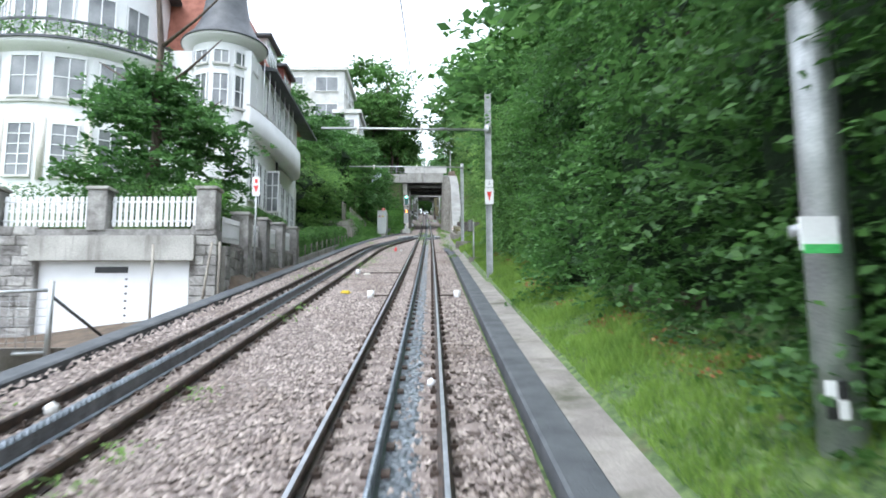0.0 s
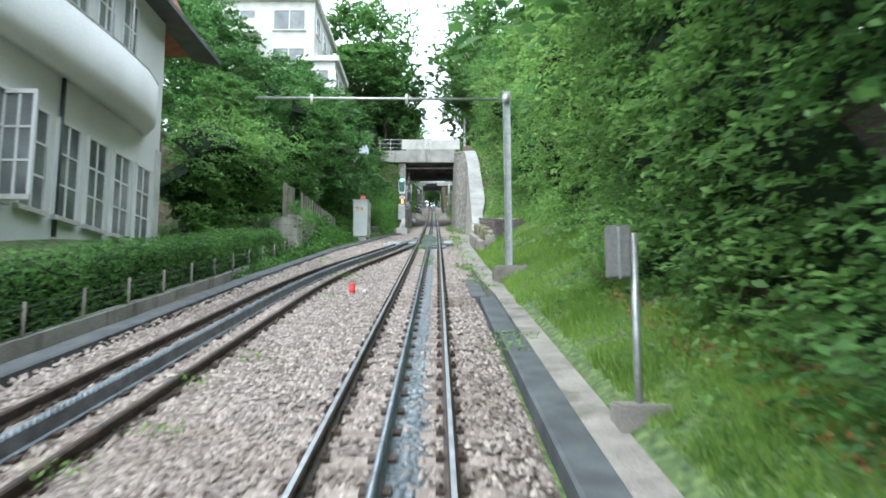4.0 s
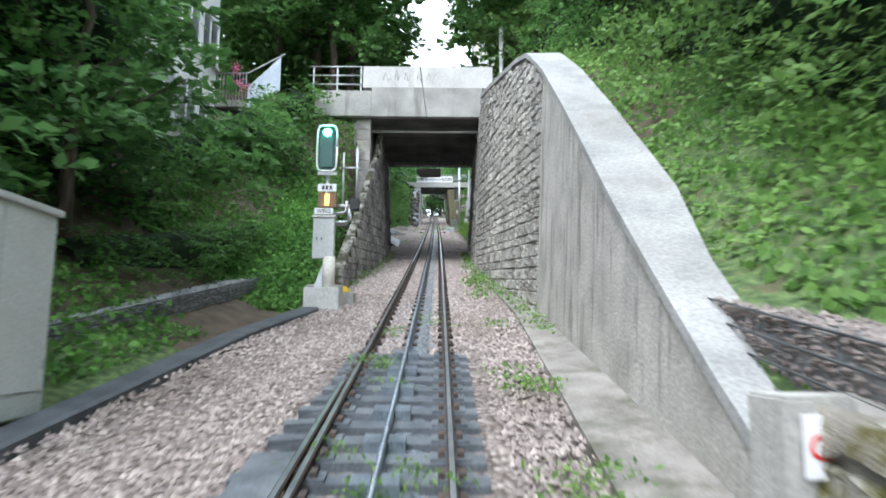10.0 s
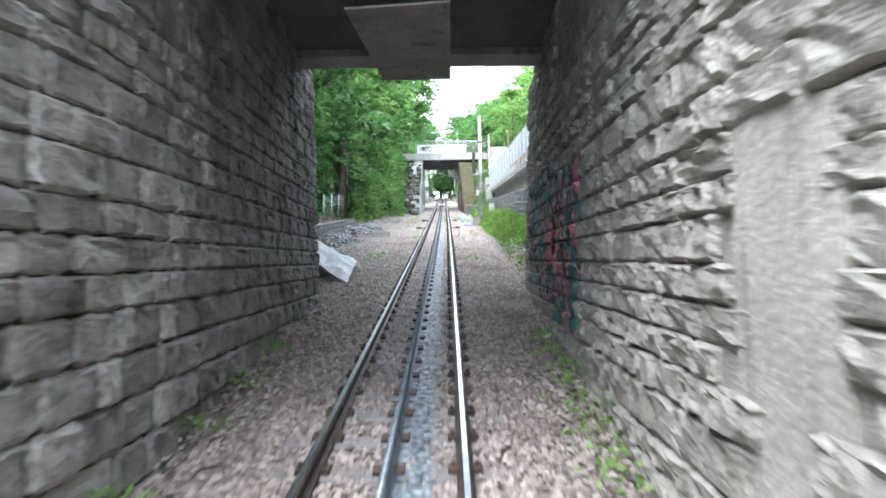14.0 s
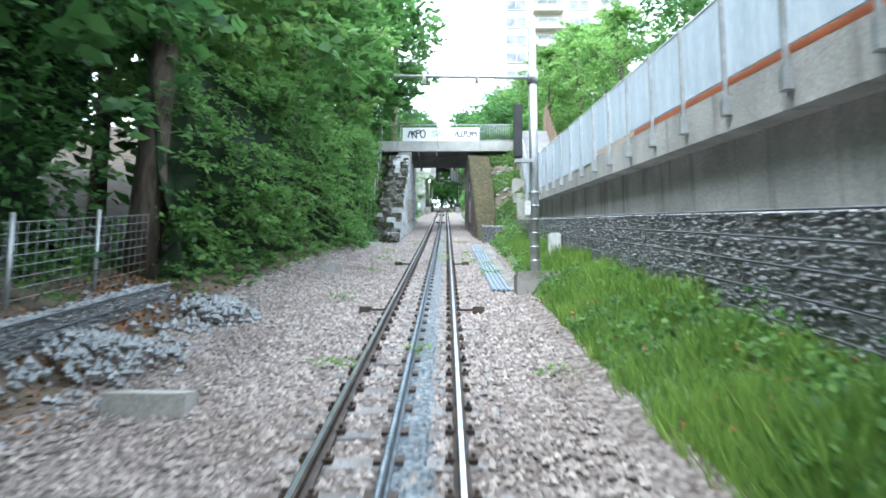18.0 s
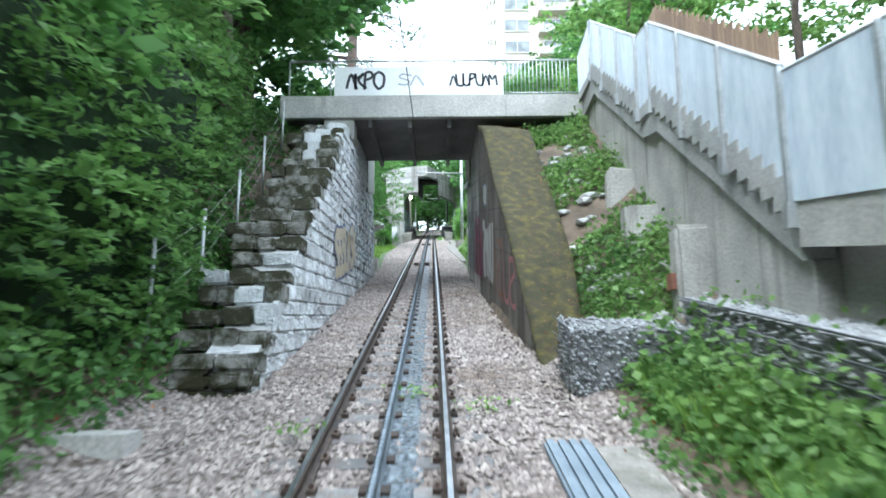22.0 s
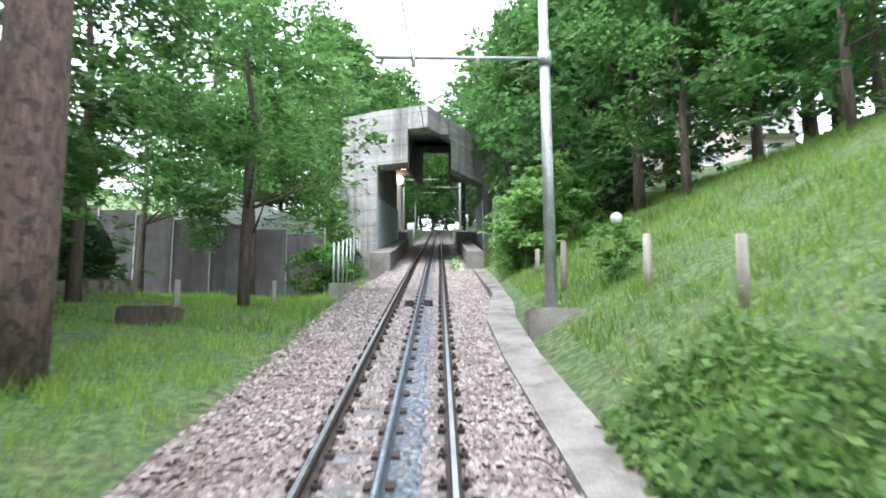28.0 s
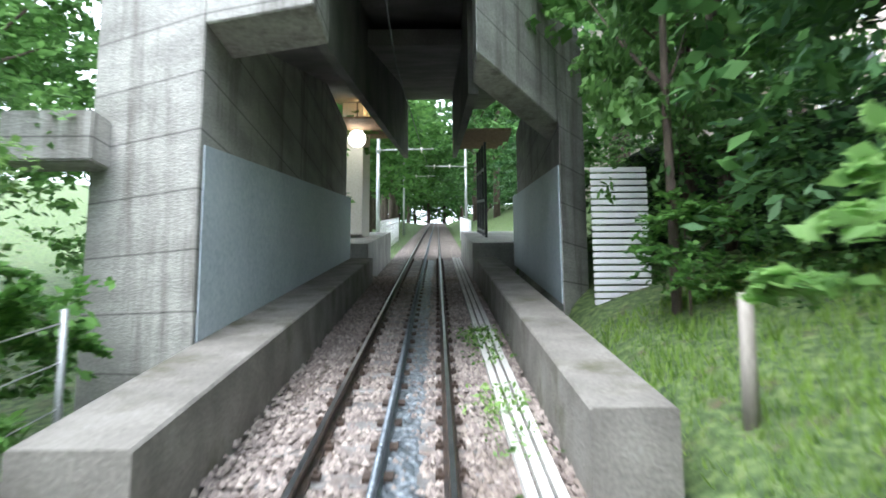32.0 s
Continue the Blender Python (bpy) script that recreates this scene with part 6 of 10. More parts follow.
# ---- plants ----
def crown_clumps(rng, height, radius, low, count, squash=0.8):
    """Egg-shaped clumps scattered over a crown, fewer towards its uneven edge."""
    out = []
    for k in range(count):
        a, h = rng.uniform(0, 6.283), rng.uniform(0, 1) ** 0.85
        wide = radius * (math.sin(math.pi * min(1, 0.18 + 0.8 * h)) ** 0.7) * rng.uniform(0.35, 1.05)
        s = radius * rng.uniform(0.2, 0.4)
        out.append((math.cos(a) * wide, math.sin(a) * wide, low + (height - low) * h, s, s, s * squash * rng.uniform(0.5, 0.9)))
    return out


def crown_mesh(name, mat, seed, height=12.0, radius=3.6, low=2.6, count=66, per=115, size=0.34):
    rng = np.random.default_rng(seed)
    clumps = np.array(crown_clumps(rng, height, radius, low, count))
    k = max(3, per // 17)
    c = np.repeat(clumps[:, :3], k, 0)
    r = np.repeat(clumps[:, 3], k)
    o = rng.normal(size=(len(c), 3)) * np.array([1, 1, 0.55])
    o /= np.linalg.norm(o, axis=1)[:, None]
    o += np.stack([c[:, 0], c[:, 1], 0 * r], 1) / radius * 0.5
    o[:, 2] += 0.12
    me = spray_mesh(name, c + o * (r * rng.uniform(0.0, 0.45, len(r)))[:, None], o, r * rng.uniform(0.75, 1.25, len(r)), 17, size, rng)
    me.materials.append(M[mat])
    return me


def conifer_mesh(name, mat, seed, height=13.0, radius=2.8, low=1.5, tiers=26, per=330):
    rng = np.random.default_rng(seed)
    pts = []
    for k in range(tiers):
        f = k / tiers
        r = radius * (1 - f) ** 0.8 + 0.25
        for b in range(7):
            a = rng.uniform(0, 6.283)
            t = rng.uniform(0.05, 1, per // 7)
            z = low + (height - low) * f - t * r * 0.25 + rng.normal(0, 0.06, len(t))
            w = rng.normal(0, 0.16, len(t)) * (0.4 + t)
            pts.append(np.stack([np.cos(a) * t * r - np.sin(a) * w, np.sin(a) * t * r + np.cos(a) * w, z], 1))
    me = leaf_mesh(name, np.concatenate(pts), 0.3, rng, aspect=0.35)
    me.materials.append(M[mat])
    return me


def trunk_mesh(name, seed, height, radius, mat="bark", limbs=7, lean=0.03):
    rng = random.Random(seed)
    pts = [Vector((rng.uniform(-lean, lean) * height * k / 6, rng.uniform(-lean, lean) * height * k / 6, height * k / 6 - 0.4 * (k == 0))) for k in range(7)]
    bm = tube(pts, radius, 10, taper=radius * 0.25)
    for k in range(limbs):
        f = rng.uniform(0.35, 0.9)
        p = pts[int(f * 6)]
        a = rng.uniform(0, 6.28)
        ln = height * rng.uniform(0.15, 0.28)
        q = p + Vector((math.cos(a) * ln, math.sin(a) * ln, ln * 0.6))
        tube([p, p.lerp(q, 0.5) + Vector((0, 0, -0.1)), q], radius * 0.35, 6, bm, radius * 0.08)
    me = mesh_from(bm, name)
    me.materials.append(M[mat])
    return me


CROWNS = {
    "leaf": [crown_mesh("crown", "leaf", s) for s in (1, 2, 3)],
    "leaf_light": [crown_mesh("crown", "leaf_light", s) for s in (4, 5)],
    "leaf_dark": [crown_mesh("crown", "leaf_dark", s, radius=4.0, low=1.6) for s in (6, 7)],
    "needle": [conifer_mesh("crown", "needle", 8)],
    "airy": [crown_mesh("crown", "leaf", s, height=11, radius=3.6, low=2.2, count=46, per=230, size=0.21) for s in (14, 15)],
    "shrub": [crown_mesh("crown", "ivy", s, height=2.4, radius=1.1, low=0.05, count=30, per=130, size=0.15) for s in (9, 10)],
    "shrub_light": [crown_mesh("crown", "leaf_lime", 11, height=2.4, radius=1.1, low=0.05, count=30, per=130, size=0.15)],
}
TRUNKS = [trunk_mesh("trunk", s, 10.0, 0.2) for s in (1, 2, 3)]
STEMS = trunk_mesh("stem", 5, 1.8, 0.035, limbs=9)
LABELS = {"leaf": "tall green broadleaf tree with dense crown", "leaf_light": "light green broadleaf tree with airy crown", "leaf_dark": "dark green dense tree in deep shade",
          "airy": "young light green tree with thin airy crown", "needle": "dark green conifer with drooping branches", "shrub": "wild green leafy bush on the bank", "shrub_light": "bright green bush with fresh leaves"}
tree_rng = random.Random(77)


def tree(kind, dx, y, scale=1.0, wide=1.0, label="", at=None):
    p = at or ground_at(dx, y)
    small = kind.startswith("shrub")
    t = thing("bush" if small else "tree", p, label or LABELS[kind], "bush" if small else "tree")
    t.rotation_euler = (0, 0, tree_rng.uniform(0, 6.28))
    t.scale = (scale * wide, scale * wide, scale)
    for name, me in (("stem" if small else "trunk", STEMS if small else tree_rng.choice(TRUNKS)), ("crown", tree_rng.choice(CROWNS[kind]))):
        o = new(name, me)
        o.parent = t
    return t


def thicket(name, label, category, y0, y1, face, low, high, n, size, mat, seed, depth=0.7, bump=0.5, side=1, core=True, over=0.0, aspect=0.55):
    """A wall of leaves along the track. face(y): its front beside the track; low, high: heights over the rails; over: how far its top leans out."""
    rng = np.random.default_rng(seed)
    lo = low if callable(low) else (lambda y: low)
    hi = high if callable(high) else (lambda y: high)
    base = P(face((y0 + y1) / 2), (y0 + y1) / 2, lo((y0 + y1) / 2))
    t = thing(name, base, label, category)

    def wave(y, h):
        v = Vector((y * 0.55, h * 0.6, seed * 3.7))
        return noise.noise(v) * bump + noise.noise(v * 2.7) * bump * 0.5
    clipped = bump < 0.2
    per = 1 if clipped else 18
    count, n = n, max(1, n // per)
    y = rng.uniform(y0, y1, n)
    f = rng.uniform(0, 1, n) ** 1.2
    pts = np.zeros((n, 3))
    inn = rng.uniform(0, 1, n) ** 1.5 * depth
    for i in range(n):
        h = hi(y[i]) * (1 + 0.12 * noise.noise(Vector((y[i] * 0.7, seed, 0)))) - lo(y[i])
        z = lo(y[i]) + h * f[i]
        dx = face(y[i]) + side * (wave(y[i], z) - over * f[i] * f[i] + inn[i] + (max(0.0, f[i] - 0.88) * 6 * depth))
        pts[i] = (track_x(y[i]) + dx, y[i], track_z(y[i]) + z)
    if clipped:
        me = leaf_mesh("leaves", pts, size, rng, aspect=aspect)
    else:
        o = np.stack([np.full(n, -side * 0.9), rng.normal(0, 0.55, n), rng.normal(-0.05, 0.35, n)], 1)
        reach = min(1.0, 0.35 + 0.45 * bump) * rng.uniform(0.6, 1.3, n)
        pts[:, 0] += side * reach * 0.45
        me = spray_mesh("leaves", pts, o, reach, int(per * 1.15), size, rng, aspect)
    part("leaves", me, mat, t)
    # an added dark sheet behind the leaves stands in for the shade inside
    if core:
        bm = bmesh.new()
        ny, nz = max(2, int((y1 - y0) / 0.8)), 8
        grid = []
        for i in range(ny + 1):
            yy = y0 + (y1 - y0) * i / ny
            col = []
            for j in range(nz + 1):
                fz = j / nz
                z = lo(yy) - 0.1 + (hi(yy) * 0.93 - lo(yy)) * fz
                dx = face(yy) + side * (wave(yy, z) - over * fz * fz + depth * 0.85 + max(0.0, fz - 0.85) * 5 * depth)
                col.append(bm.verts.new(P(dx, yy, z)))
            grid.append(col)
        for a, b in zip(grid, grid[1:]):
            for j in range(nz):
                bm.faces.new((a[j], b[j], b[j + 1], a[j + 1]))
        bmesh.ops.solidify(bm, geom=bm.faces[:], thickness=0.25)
        part("shade_sheet", bm, "leaf_core", t)
    return t


def cover(name, label, y0, y1, dx0, dx1, n, size, mat, seed, lift=0.3, patch=0.0):
    """Low plants over the ground between two distances from the track (numbers or functions of y)."""
    rng = np.random.default_rng(seed)
    y = rng.uniform(y0, y1, n)
    f = rng.uniform(0, 1, n)
    pts = []
    for i in range(n):
        a = dx0(y[i]) if callable(dx0) else dx0
        b = dx1(y[i]) if callable(dx1) else dx1
        dx = a + (b - a) * f[i]
        w = noise.noise(Vector((dx * 0.8, y[i] * 0.8, seed)))
        if patch and w < patch - 0.5:
            continue
        p = ground_at(dx, y[i])
        p.z += abs(rng.normal(0, 1)) * lift * (0.5 + w)
        pts.append(p)
    return tagged(part(name, leaf_mesh(name, np.array(pts), size, rng, flat=0.6, aspect=0.75), mat), label, "plants", kind="stuff")


def grass(name, label, y0, y1, dx0, dx1, n, height, seed, mat="blade"):
    rng = np.random.default_rng(seed)
    y = rng.uniform(y0, y1, n)
    f = rng.uniform(0, 1, n)
    base = np.zeros((n, 3))
    for i in range(n):
        a = dx0(y[i]) if callable(dx0) else dx0
        b = dx1(y[i]) if callable(dx1) else dx1
        base[i] = ground_at(a + (b - a) * f[i], y[i])
    tuft = np.array([noise.noise(Vector((p[0] * 1.3, p[1] * 1.3, seed))) + 0.6 * noise.noise(Vector((p[0] * 4.1, p[1] * 4.1, seed))) for p in base])
    h = height * rng.uniform(0.4, 1.25, n) * np.clip(0.95 + 1.3 * tuft, 0.25, 2.2)
    ang = rng.uniform(0, 6.283, n)
    side = np.stack([np.cos(ang), np.sin(ang), 0 * ang], 1) * (0.006 + 0.03 * h)[:, None]
    tip = base + np.stack([rng.normal(0, 0.35, n) * h, rng.normal(0, 0.35, n) * h, h], 1)
    base[:, 2] -= 0.02
    v = np.stack([base - side, base + side, tip], 1).reshape(-1, 3)
    return tagged(part(name, soup(name, v, 3), mat), label, "grass", kind="stuff")


# right-hand wood at the foot of the line
def wood_face(y):
    return float(np.interp(y, [0, 21, 24, 30, 40, 48, 54, 60, 66, 72, 80, 92], [3.5, 3.4, 3.15, 2.95, 3.1, 3.4, 3.8, 4.3, 5.0, 5.6, 6.0, 5.2]))


for k, (a, b, m) in enumerate(((12, 24, "leaf_mid"), (24, 33, "leaf_mid"), (33, 42, "leaf"), (42, 50, "leaf_bright"))):
    thicket("thicket", "dense dark green thicket with layered branches along the grass", "thicket", a, b, wood_face, lambda y: float(ground_dz(wood_face(y), y)) - 0.2, 5.5 if k else 4.2, int((b - a) * 2300), 0.125, m, 40 + k, depth=0.9, bump=0.9, over=0.6)
thicket("thicket", "shaded beech thicket overhanging the grassy bank", "thicket", 50, 66, lambda y: wood_face(y) + 0.3, lambda y: float(ground_dz(wood_face(y), y)) + 0.15, 8.0, 26000, 0.14, "leaf_light", 47, depth=1.0, bump=1.2, over=1.2)
for k, y in enumerate((12, 17, 22, 27, 32, 37, 43, 49, 55, 61)):
    tree("leaf_dark" if k % 3 else "leaf", wood_face(y) + 3.4 + (k % 3) * 0.8, y, 1.1 + 0.12 * (k % 3), 1.15)
for k, y in enumerate((15, 24, 34, 44, 54, 64, 72)):
    tree("leaf", wood_face(y) + 8 + (k % 2) * 2, y, 1.35, 1.2)
for dx, y, s, kd in ((7.5, 69, 0.9, "leaf_light"), (6.5, 76, 0.75, "leaf_light"), (9.5, 80, 1.0, "leaf"), (7.2, 84, 0.8, "leaf"), (11, 90, 1.1, "leaf_dark"), (6.5, 91, 0.75, "leaf"), (5.6, 97, 0.9, "leaf_light"), (9, 100, 1.1, "leaf"), (14, 74, 1.2, "leaf"), (15, 86, 1.2, "leaf")):
    tree(kd, dx, y, s, 1.1)
for a, b, m, s in ((66, 75, "leaf_lime", 48), (75, 84, "leaf_light", 148), (84, 93.4, "leaf", 149)):
    thicket("thicket", "leafy wood edge hanging over the ivy bank", "thicket", a, b, lambda y: float(np.interp(y, [66, 70, 76, 93], [5.4, 5.1, 4.5, 4.0])), lambda y: float(ground_dz(5.0, y)) + 0.25, lambda y: float(ground_dz(5.0, y)) + 6.8, 12000, 0.15, m, s, depth=1.2, bump=1.6, over=1.3)
# left-hand side above the house
thicket("hedge", "neatly clipped dark green hedge behind a low mesh fence", "hedge", 46.0, 62.8, lambda y: -5.45, lambda y: -0.3, lambda y: float(np.interp(y, [46, 50, 58, 66], [1.25, 1.2, 1.15, 0.9])), 17000, 0.1, "leaf", 61, depth=0.35, bump=0.12, side=-1)
thicket("thicket", "ivy-covered bank with dense creepers", "thicket", 64, 72.5, lambda y: float(np.interp(y, [64, 72], [-7.5, -5.6])), lambda y: 0.2, lambda y: float(np.interp(y, [64, 70, 73], [2.6, 2.3, 1.3])), 7000, 0.15, "ivy", 62, depth=0.5, bump=0.4, side=-1)
thicket("thicket", "dense mixed shrubs and trees rising behind the hedge", "thicket", 59.5, 70, lambda y: float(np.interp(y, [59, 70], [-7.6, -6.9])), lambda y: float(ground_dz(-8, y)) - 0.4, lambda y: float(np.interp(y, [59, 64, 70], [4.2, 6.0, 5.0])), 17000, 0.15, "leaf_bright", 160, depth=1.2, bump=1.6, side=-1, over=0.4)
thicket("thicket", "ivy and brambles below the leaning board fence", "thicket", 67.2, 73.5, lambda y: float(np.interp(y, [65, 73], [-5.15, -4.2])), lambda y: -0.25, lambda y: float(np.interp(y, [67, 69, 73.5], [0.5, 0.9, 0.45])), 5500, 0.11, "ivy", 161, depth=0.5, bump=0.45, side=-1)
for dx, y, s, kd in ((-5.6, 110, 1.15, "leaf"), (-6.8, 129, 1.1, "leaf_light"), (-5.7, 128, 1.1, "leaf"), (-5.3, 138, 1.0, "leaf"), (-7.5, 145, 1.2, "leaf"), (-9, 157, 1.35, "leaf"), (-12, 163, 1.4, "leaf"), (-7.5, 154, 1.2, "leaf_light"), (4.6, 98.6, 1.3, "leaf"), (5.4, 103, 1.25, "leaf_light"), (-5.2, 98.5, 1.25, "leaf"), (-8.5, 104, 1.5, "leaf"), (8.5, 108, 1.2, "leaf")):
    tree(kd, dx, y, s, 1.0)
for dx, y, s, kd in ((-9.5, 70, 0.6, "leaf_dark"), (-8.6, 65, 0.5, "leaf"), (-12.5, 68, 0.7, "leaf_dark"), (-12, 74, 0.75, "leaf_dark"), (-8.2, 76, 0.62, "leaf_dark"), (-9.5, 80, 0.68, "leaf_dark"), (-7.5, 83.5, 0.6, "leaf"), (-5.7, 80, 0.6, "leaf_dark"), (-9.4, 84.2, 0.66, "leaf_dark"), (-6.2, 74.5, 0.62, "leaf_dark"), (-11.8, 80.2, 0.6, "leaf_dark"), (-4.2, 97, 0.85, "leaf"), (-3.9, 100.4, 0.78, "leaf_light"), (4.0, 99, 0.75, "leaf_light"), (5.0, 104, 0.5, "leaf"), (5.6, 97.0, 0.95, "airy"), (-3.6, 98.2, 0.8, "airy"), (3.9, 97.8, 0.8, "airy"), (-6.0, 111.5, 1.1, "airy"),
                     (-19, 86, 1.0, "leaf_dark"), (-6.6, 97, 0.9, "leaf"), (-6.5, 103, 1.1, "leaf"), (-15, 78, 0.8, "leaf"), (-18, 72, 0.8, "leaf"), (-5.6, 106.5, 0.85, "leaf"), (-20, 96, 1.2, "leaf_dark")):
    tree(kd, dx, y, s, 1.1)
thicket("thicket", "dark overhanging foliage above the cabinet", "thicket", 70, 83, lambda y: -6.0, lambda y: 1.8, lambda y: float(np.interp(y, [70, 78, 83], [8.0, 8.0, 6.0])), 14000, 0.17, "leaf", 63, depth=1.2, bump=1.3, side=-1, over=1.0)
thicket("thicket", "dark shrubs and creepers on the bank beside the bridge", "thicket", 83, 93.6, lambda y: float(np.interp(y, [83, 93], [-5.6, -4.4])), lambda y: float(ground_dz(-5.4, y)) - 0.2, lambda y: float(ground_dz(-5.4, y)) + float(np.interp(y, [83, 87, 93], [2.6, 2.0, 1.5])), 9000, 0.14, "leaf", 168, depth=1.0, bump=1.1, side=-1, over=0.5)
thicket("hedge", "soft round hedge of fine green leaves on the bank", "hedge", 79.5, 87, lambda y: float(np.interp(y, [79, 87], [-4.9, -3.6])), lambda y: 0.2, lambda y: float(np.interp(y, [79, 87], [1.6, 1.7])), 7000, 0.11, "leaf", 64, depth=0.5, bump=0.3, side=-1, aspect=0.4)
cover("ivy", "ivy and ground plants on the shaded bank", 83, 95, lambda y: -float(np.interp(y, [84, 94], [2.7, 2.3])), -6, 16000, 0.12, "ivy", 65, 0.3)
cover("ivy", "ivy hanging down to the foot of the bank", 83.5, 90, lambda y: -float(np.interp(y, [84, 90], [2.6, 2.3])), lambda y: -4.2, 9000, 0.11, "ivy", 165, 0.22)
cover("weeds", "brambles at the foot of the stepped wall", 136, 144, lambda y: -2.5, lambda y: -5.2, 7000, 0.12, "leaf", 166, 0.4)
cover("ivy", "low ivy along the cable duct", 57, 68, lambda y: left_duct(y) - 0.3, lambda y: left_duct(y) - 1.1, 4200, 0.1, "ivy", 167, 0.22)
cover("ivy", "weeds on the bank beside the cabinet", 68, 80, lambda y: left_duct(y) - 0.6, lambda y: left_duct(y) - 4.0, 9000, 0.12, "ivy", 66, 0.3)
cover("ivy", "ivy spreading over the bank above the wing wall", 73, 94, 3.25, 8, 26000, 0.12, "leaf_light", 67, 0.42)
cover("weeds", "nettles and ivy on the slope beyond the gabion", 62, 77, 4.1, 8.5, 14000, 0.11, "leaf_light", 68, 0.35, 0.35)
grass("grass_blades", "mown green grass strip beside the walkway", 17, 50, 2.16, lambda y: wood_face(y) + 0.3, 80000, 0.1, 70)
grass("grass_blades", "grass slope under the trees", 50, 72, 1.98, 6.0, 70000, 0.11, 71)
cover("weeds", "clover and small weeds in the grass slope", 40, 74, 2.3, 6.2, 14000, 0.06, "leaf_light", 171, 0.08)
cover("weeds", "clover in the mown grass", 17, 42, 2.2, 3.6, 5000, 0.05, "leaf_light", 172, 0.05)
cover("fallen_leaves", "reddish brown fallen leaves along the hedge foot", 22, 50, lambda y: wood_face(y) - 0.35, lambda y: wood_face(y) + 0.25, 4200, 0.06, "litter", 72, 0.05, 0.45)

thicket("thicket", "dark shaded foliage under the trees by the gabion", "thicket", 106, 123.5, lambda y: float(np.interp(y, [106, 116, 123], [-7.0, -5.6, -4.9])), lambda y: 0.5, 8.0, 19000, 0.17, "leaf_dark", 78, depth=1.2, bump=1.2, side=-1, over=0.6)
cover("weeds", "weeds and moss on the bank beside the gabion", 104, 141, lambda y: -4.9, lambda y: -7.5, 5000, 0.13, "ivy", 79, 0.25)
# between the bridges
def hedge2(y):
    return float(np.interp(y, [122, 125, 132, 142], [-4.3, -3.7, -3.2, -2.6]))


thicket("hedge", "tall wall of climbing leafy creeper along the track", "hedge", 123.0, 132.0, hedge2, lambda y: -0.1, 5.2, 13000, 0.14, "leaf_bright", 80, depth=0.6, bump=0.5, side=-1)
thicket("hedge", "tall leafy creeper hedge with bright young leaves", "hedge", 132.0, 141.6, hedge2, lambda y: -0.1, 4.8, 13000, 0.14, "leaf_bright", 81, depth=0.6, bump=0.5, side=-1)
thicket("thicket", "leafy scrub above the stepped wall", "thicket", 141.6, 149, lambda y: float(np.interp(y, [141.6, 149], [-3.2, -4.2])), lambda y: float(np.interp(y, [141.6, 149], [0.8, 3.2])), 6.4, 7500, 0.15, "leaf_bright", 82, depth=0.8, bump=0.7, side=-1)
for dx, y, s, kd in ((-6.5, 112, 0.95, "needle"), (-8.5, 117, 1.1, "leaf_dark"), (-6.2, 120, 0.9, "leaf_dark"), (-7, 126, 0.95, "leaf_light"), (-9.5, 124, 1.2, "leaf"), (-6, 132, 0.9, "leaf_light"), (-8, 138, 1.0, "leaf"),
                     (-6.2, 143, 0.9, "leaf_light"), (-9, 147, 1.1, "leaf"), (-6, 152, 0.95, "leaf_dark"), (-12, 110, 1.2, "leaf_dark"), (-13, 132, 1.3, "leaf"), (-14, 120, 1.3, "leaf_dark"), (-11, 155, 1.2, "leaf")):
    tree(kd, dx, y, s, 1.05)
for dx, y, s, kd in ((10.5, 150, 0.62, "leaf_light"), (13, 143, 0.75, "leaf"), (9.5, 157, 0.75, "leaf_light"), (15, 134, 0.7, "leaf"), (16, 152, 0.8, "leaf"), (12, 160, 0.8, "leaf"), (22, 140, 0.9, "leaf"), (17, 120, 0.6, "leaf_light")):
    tree(kd, dx, y, s, 1.1)
grass("grass_blades", "long green grass below the stone retaining wall", 106, 139.5, lambda y: float(np.interp(y, [106, 112, 118, 124, 126, 140], [2.7, 2.3, 2.05, 2.1, 2.3, 2.55])), lambda y: stone_line(y) - 0.02, 46000, 0.2, 83)
cover("weeds", "leafy plants among the long grass", 104.5, 139, lambda y: 2.1, lambda y: 3.2, 12000, 0.08, "leaf_bright", 183, 0.22, 0.42)
cover("fallen_leaves", "dry brown leaves among the long grass", 106, 139, lambda y: 1.9, lambda y: 3.2, 1600, 0.06, "litter", 283, 0.12, 0.5)
cover("fallen_leaves", "brown fallen leaves and bare earth under the fence", 108, 124, lambda y: -2.9, lambda y: -4.9, 3000, 0.08, "litter", 184, 0.03)
cover("fallen_leaves", "bits of dead leaves and twigs on the mossy slope", 141.5, 148.8, lambda y: east2(y) + 0.05, lambda y: moss_edge(y), 500, 0.05, "litter", 185, 0.35)
fl = np.random.default_rng(77)
ly = fl.uniform(141.6, 148.9, 260)
lp = np.array([P(east2(v) + (moss_edge(v) - east2(v)) * q, v, slope2(v) + 0.1 - 0.1 * q * q) for v, q in zip(ly, fl.uniform(0.05, 0.95, 260) ** 0.8)])
tagged(part("fallen_leaves", leaf_mesh("fallen_leaves", lp, 0.04, fl, flat=0.2), "litter"), "dry leaves and bark bits lying on the moss", "leaves", kind="stuff")
cover("weeds", "leafy weeds growing on the rubble slope", 136, 149, lambda y: 2.6, lambda y: 4.1, 16000, 0.1, "leaf_light", 84, 0.32, 0.27)
cover("weeds", "weeds at the foot of the stone wall", 136, 140, 2.4, 3.6, 1500, 0.13, "leaf_light", 85, 0.3)
cover("fallen_leaves", "brown leaves at the hedge foot", 118, 141, lambda y: hedge2(y) + 0.5, lambda y: hedge2(y) - 0.3, 900, 0.08, "litter", 86, 0.02)
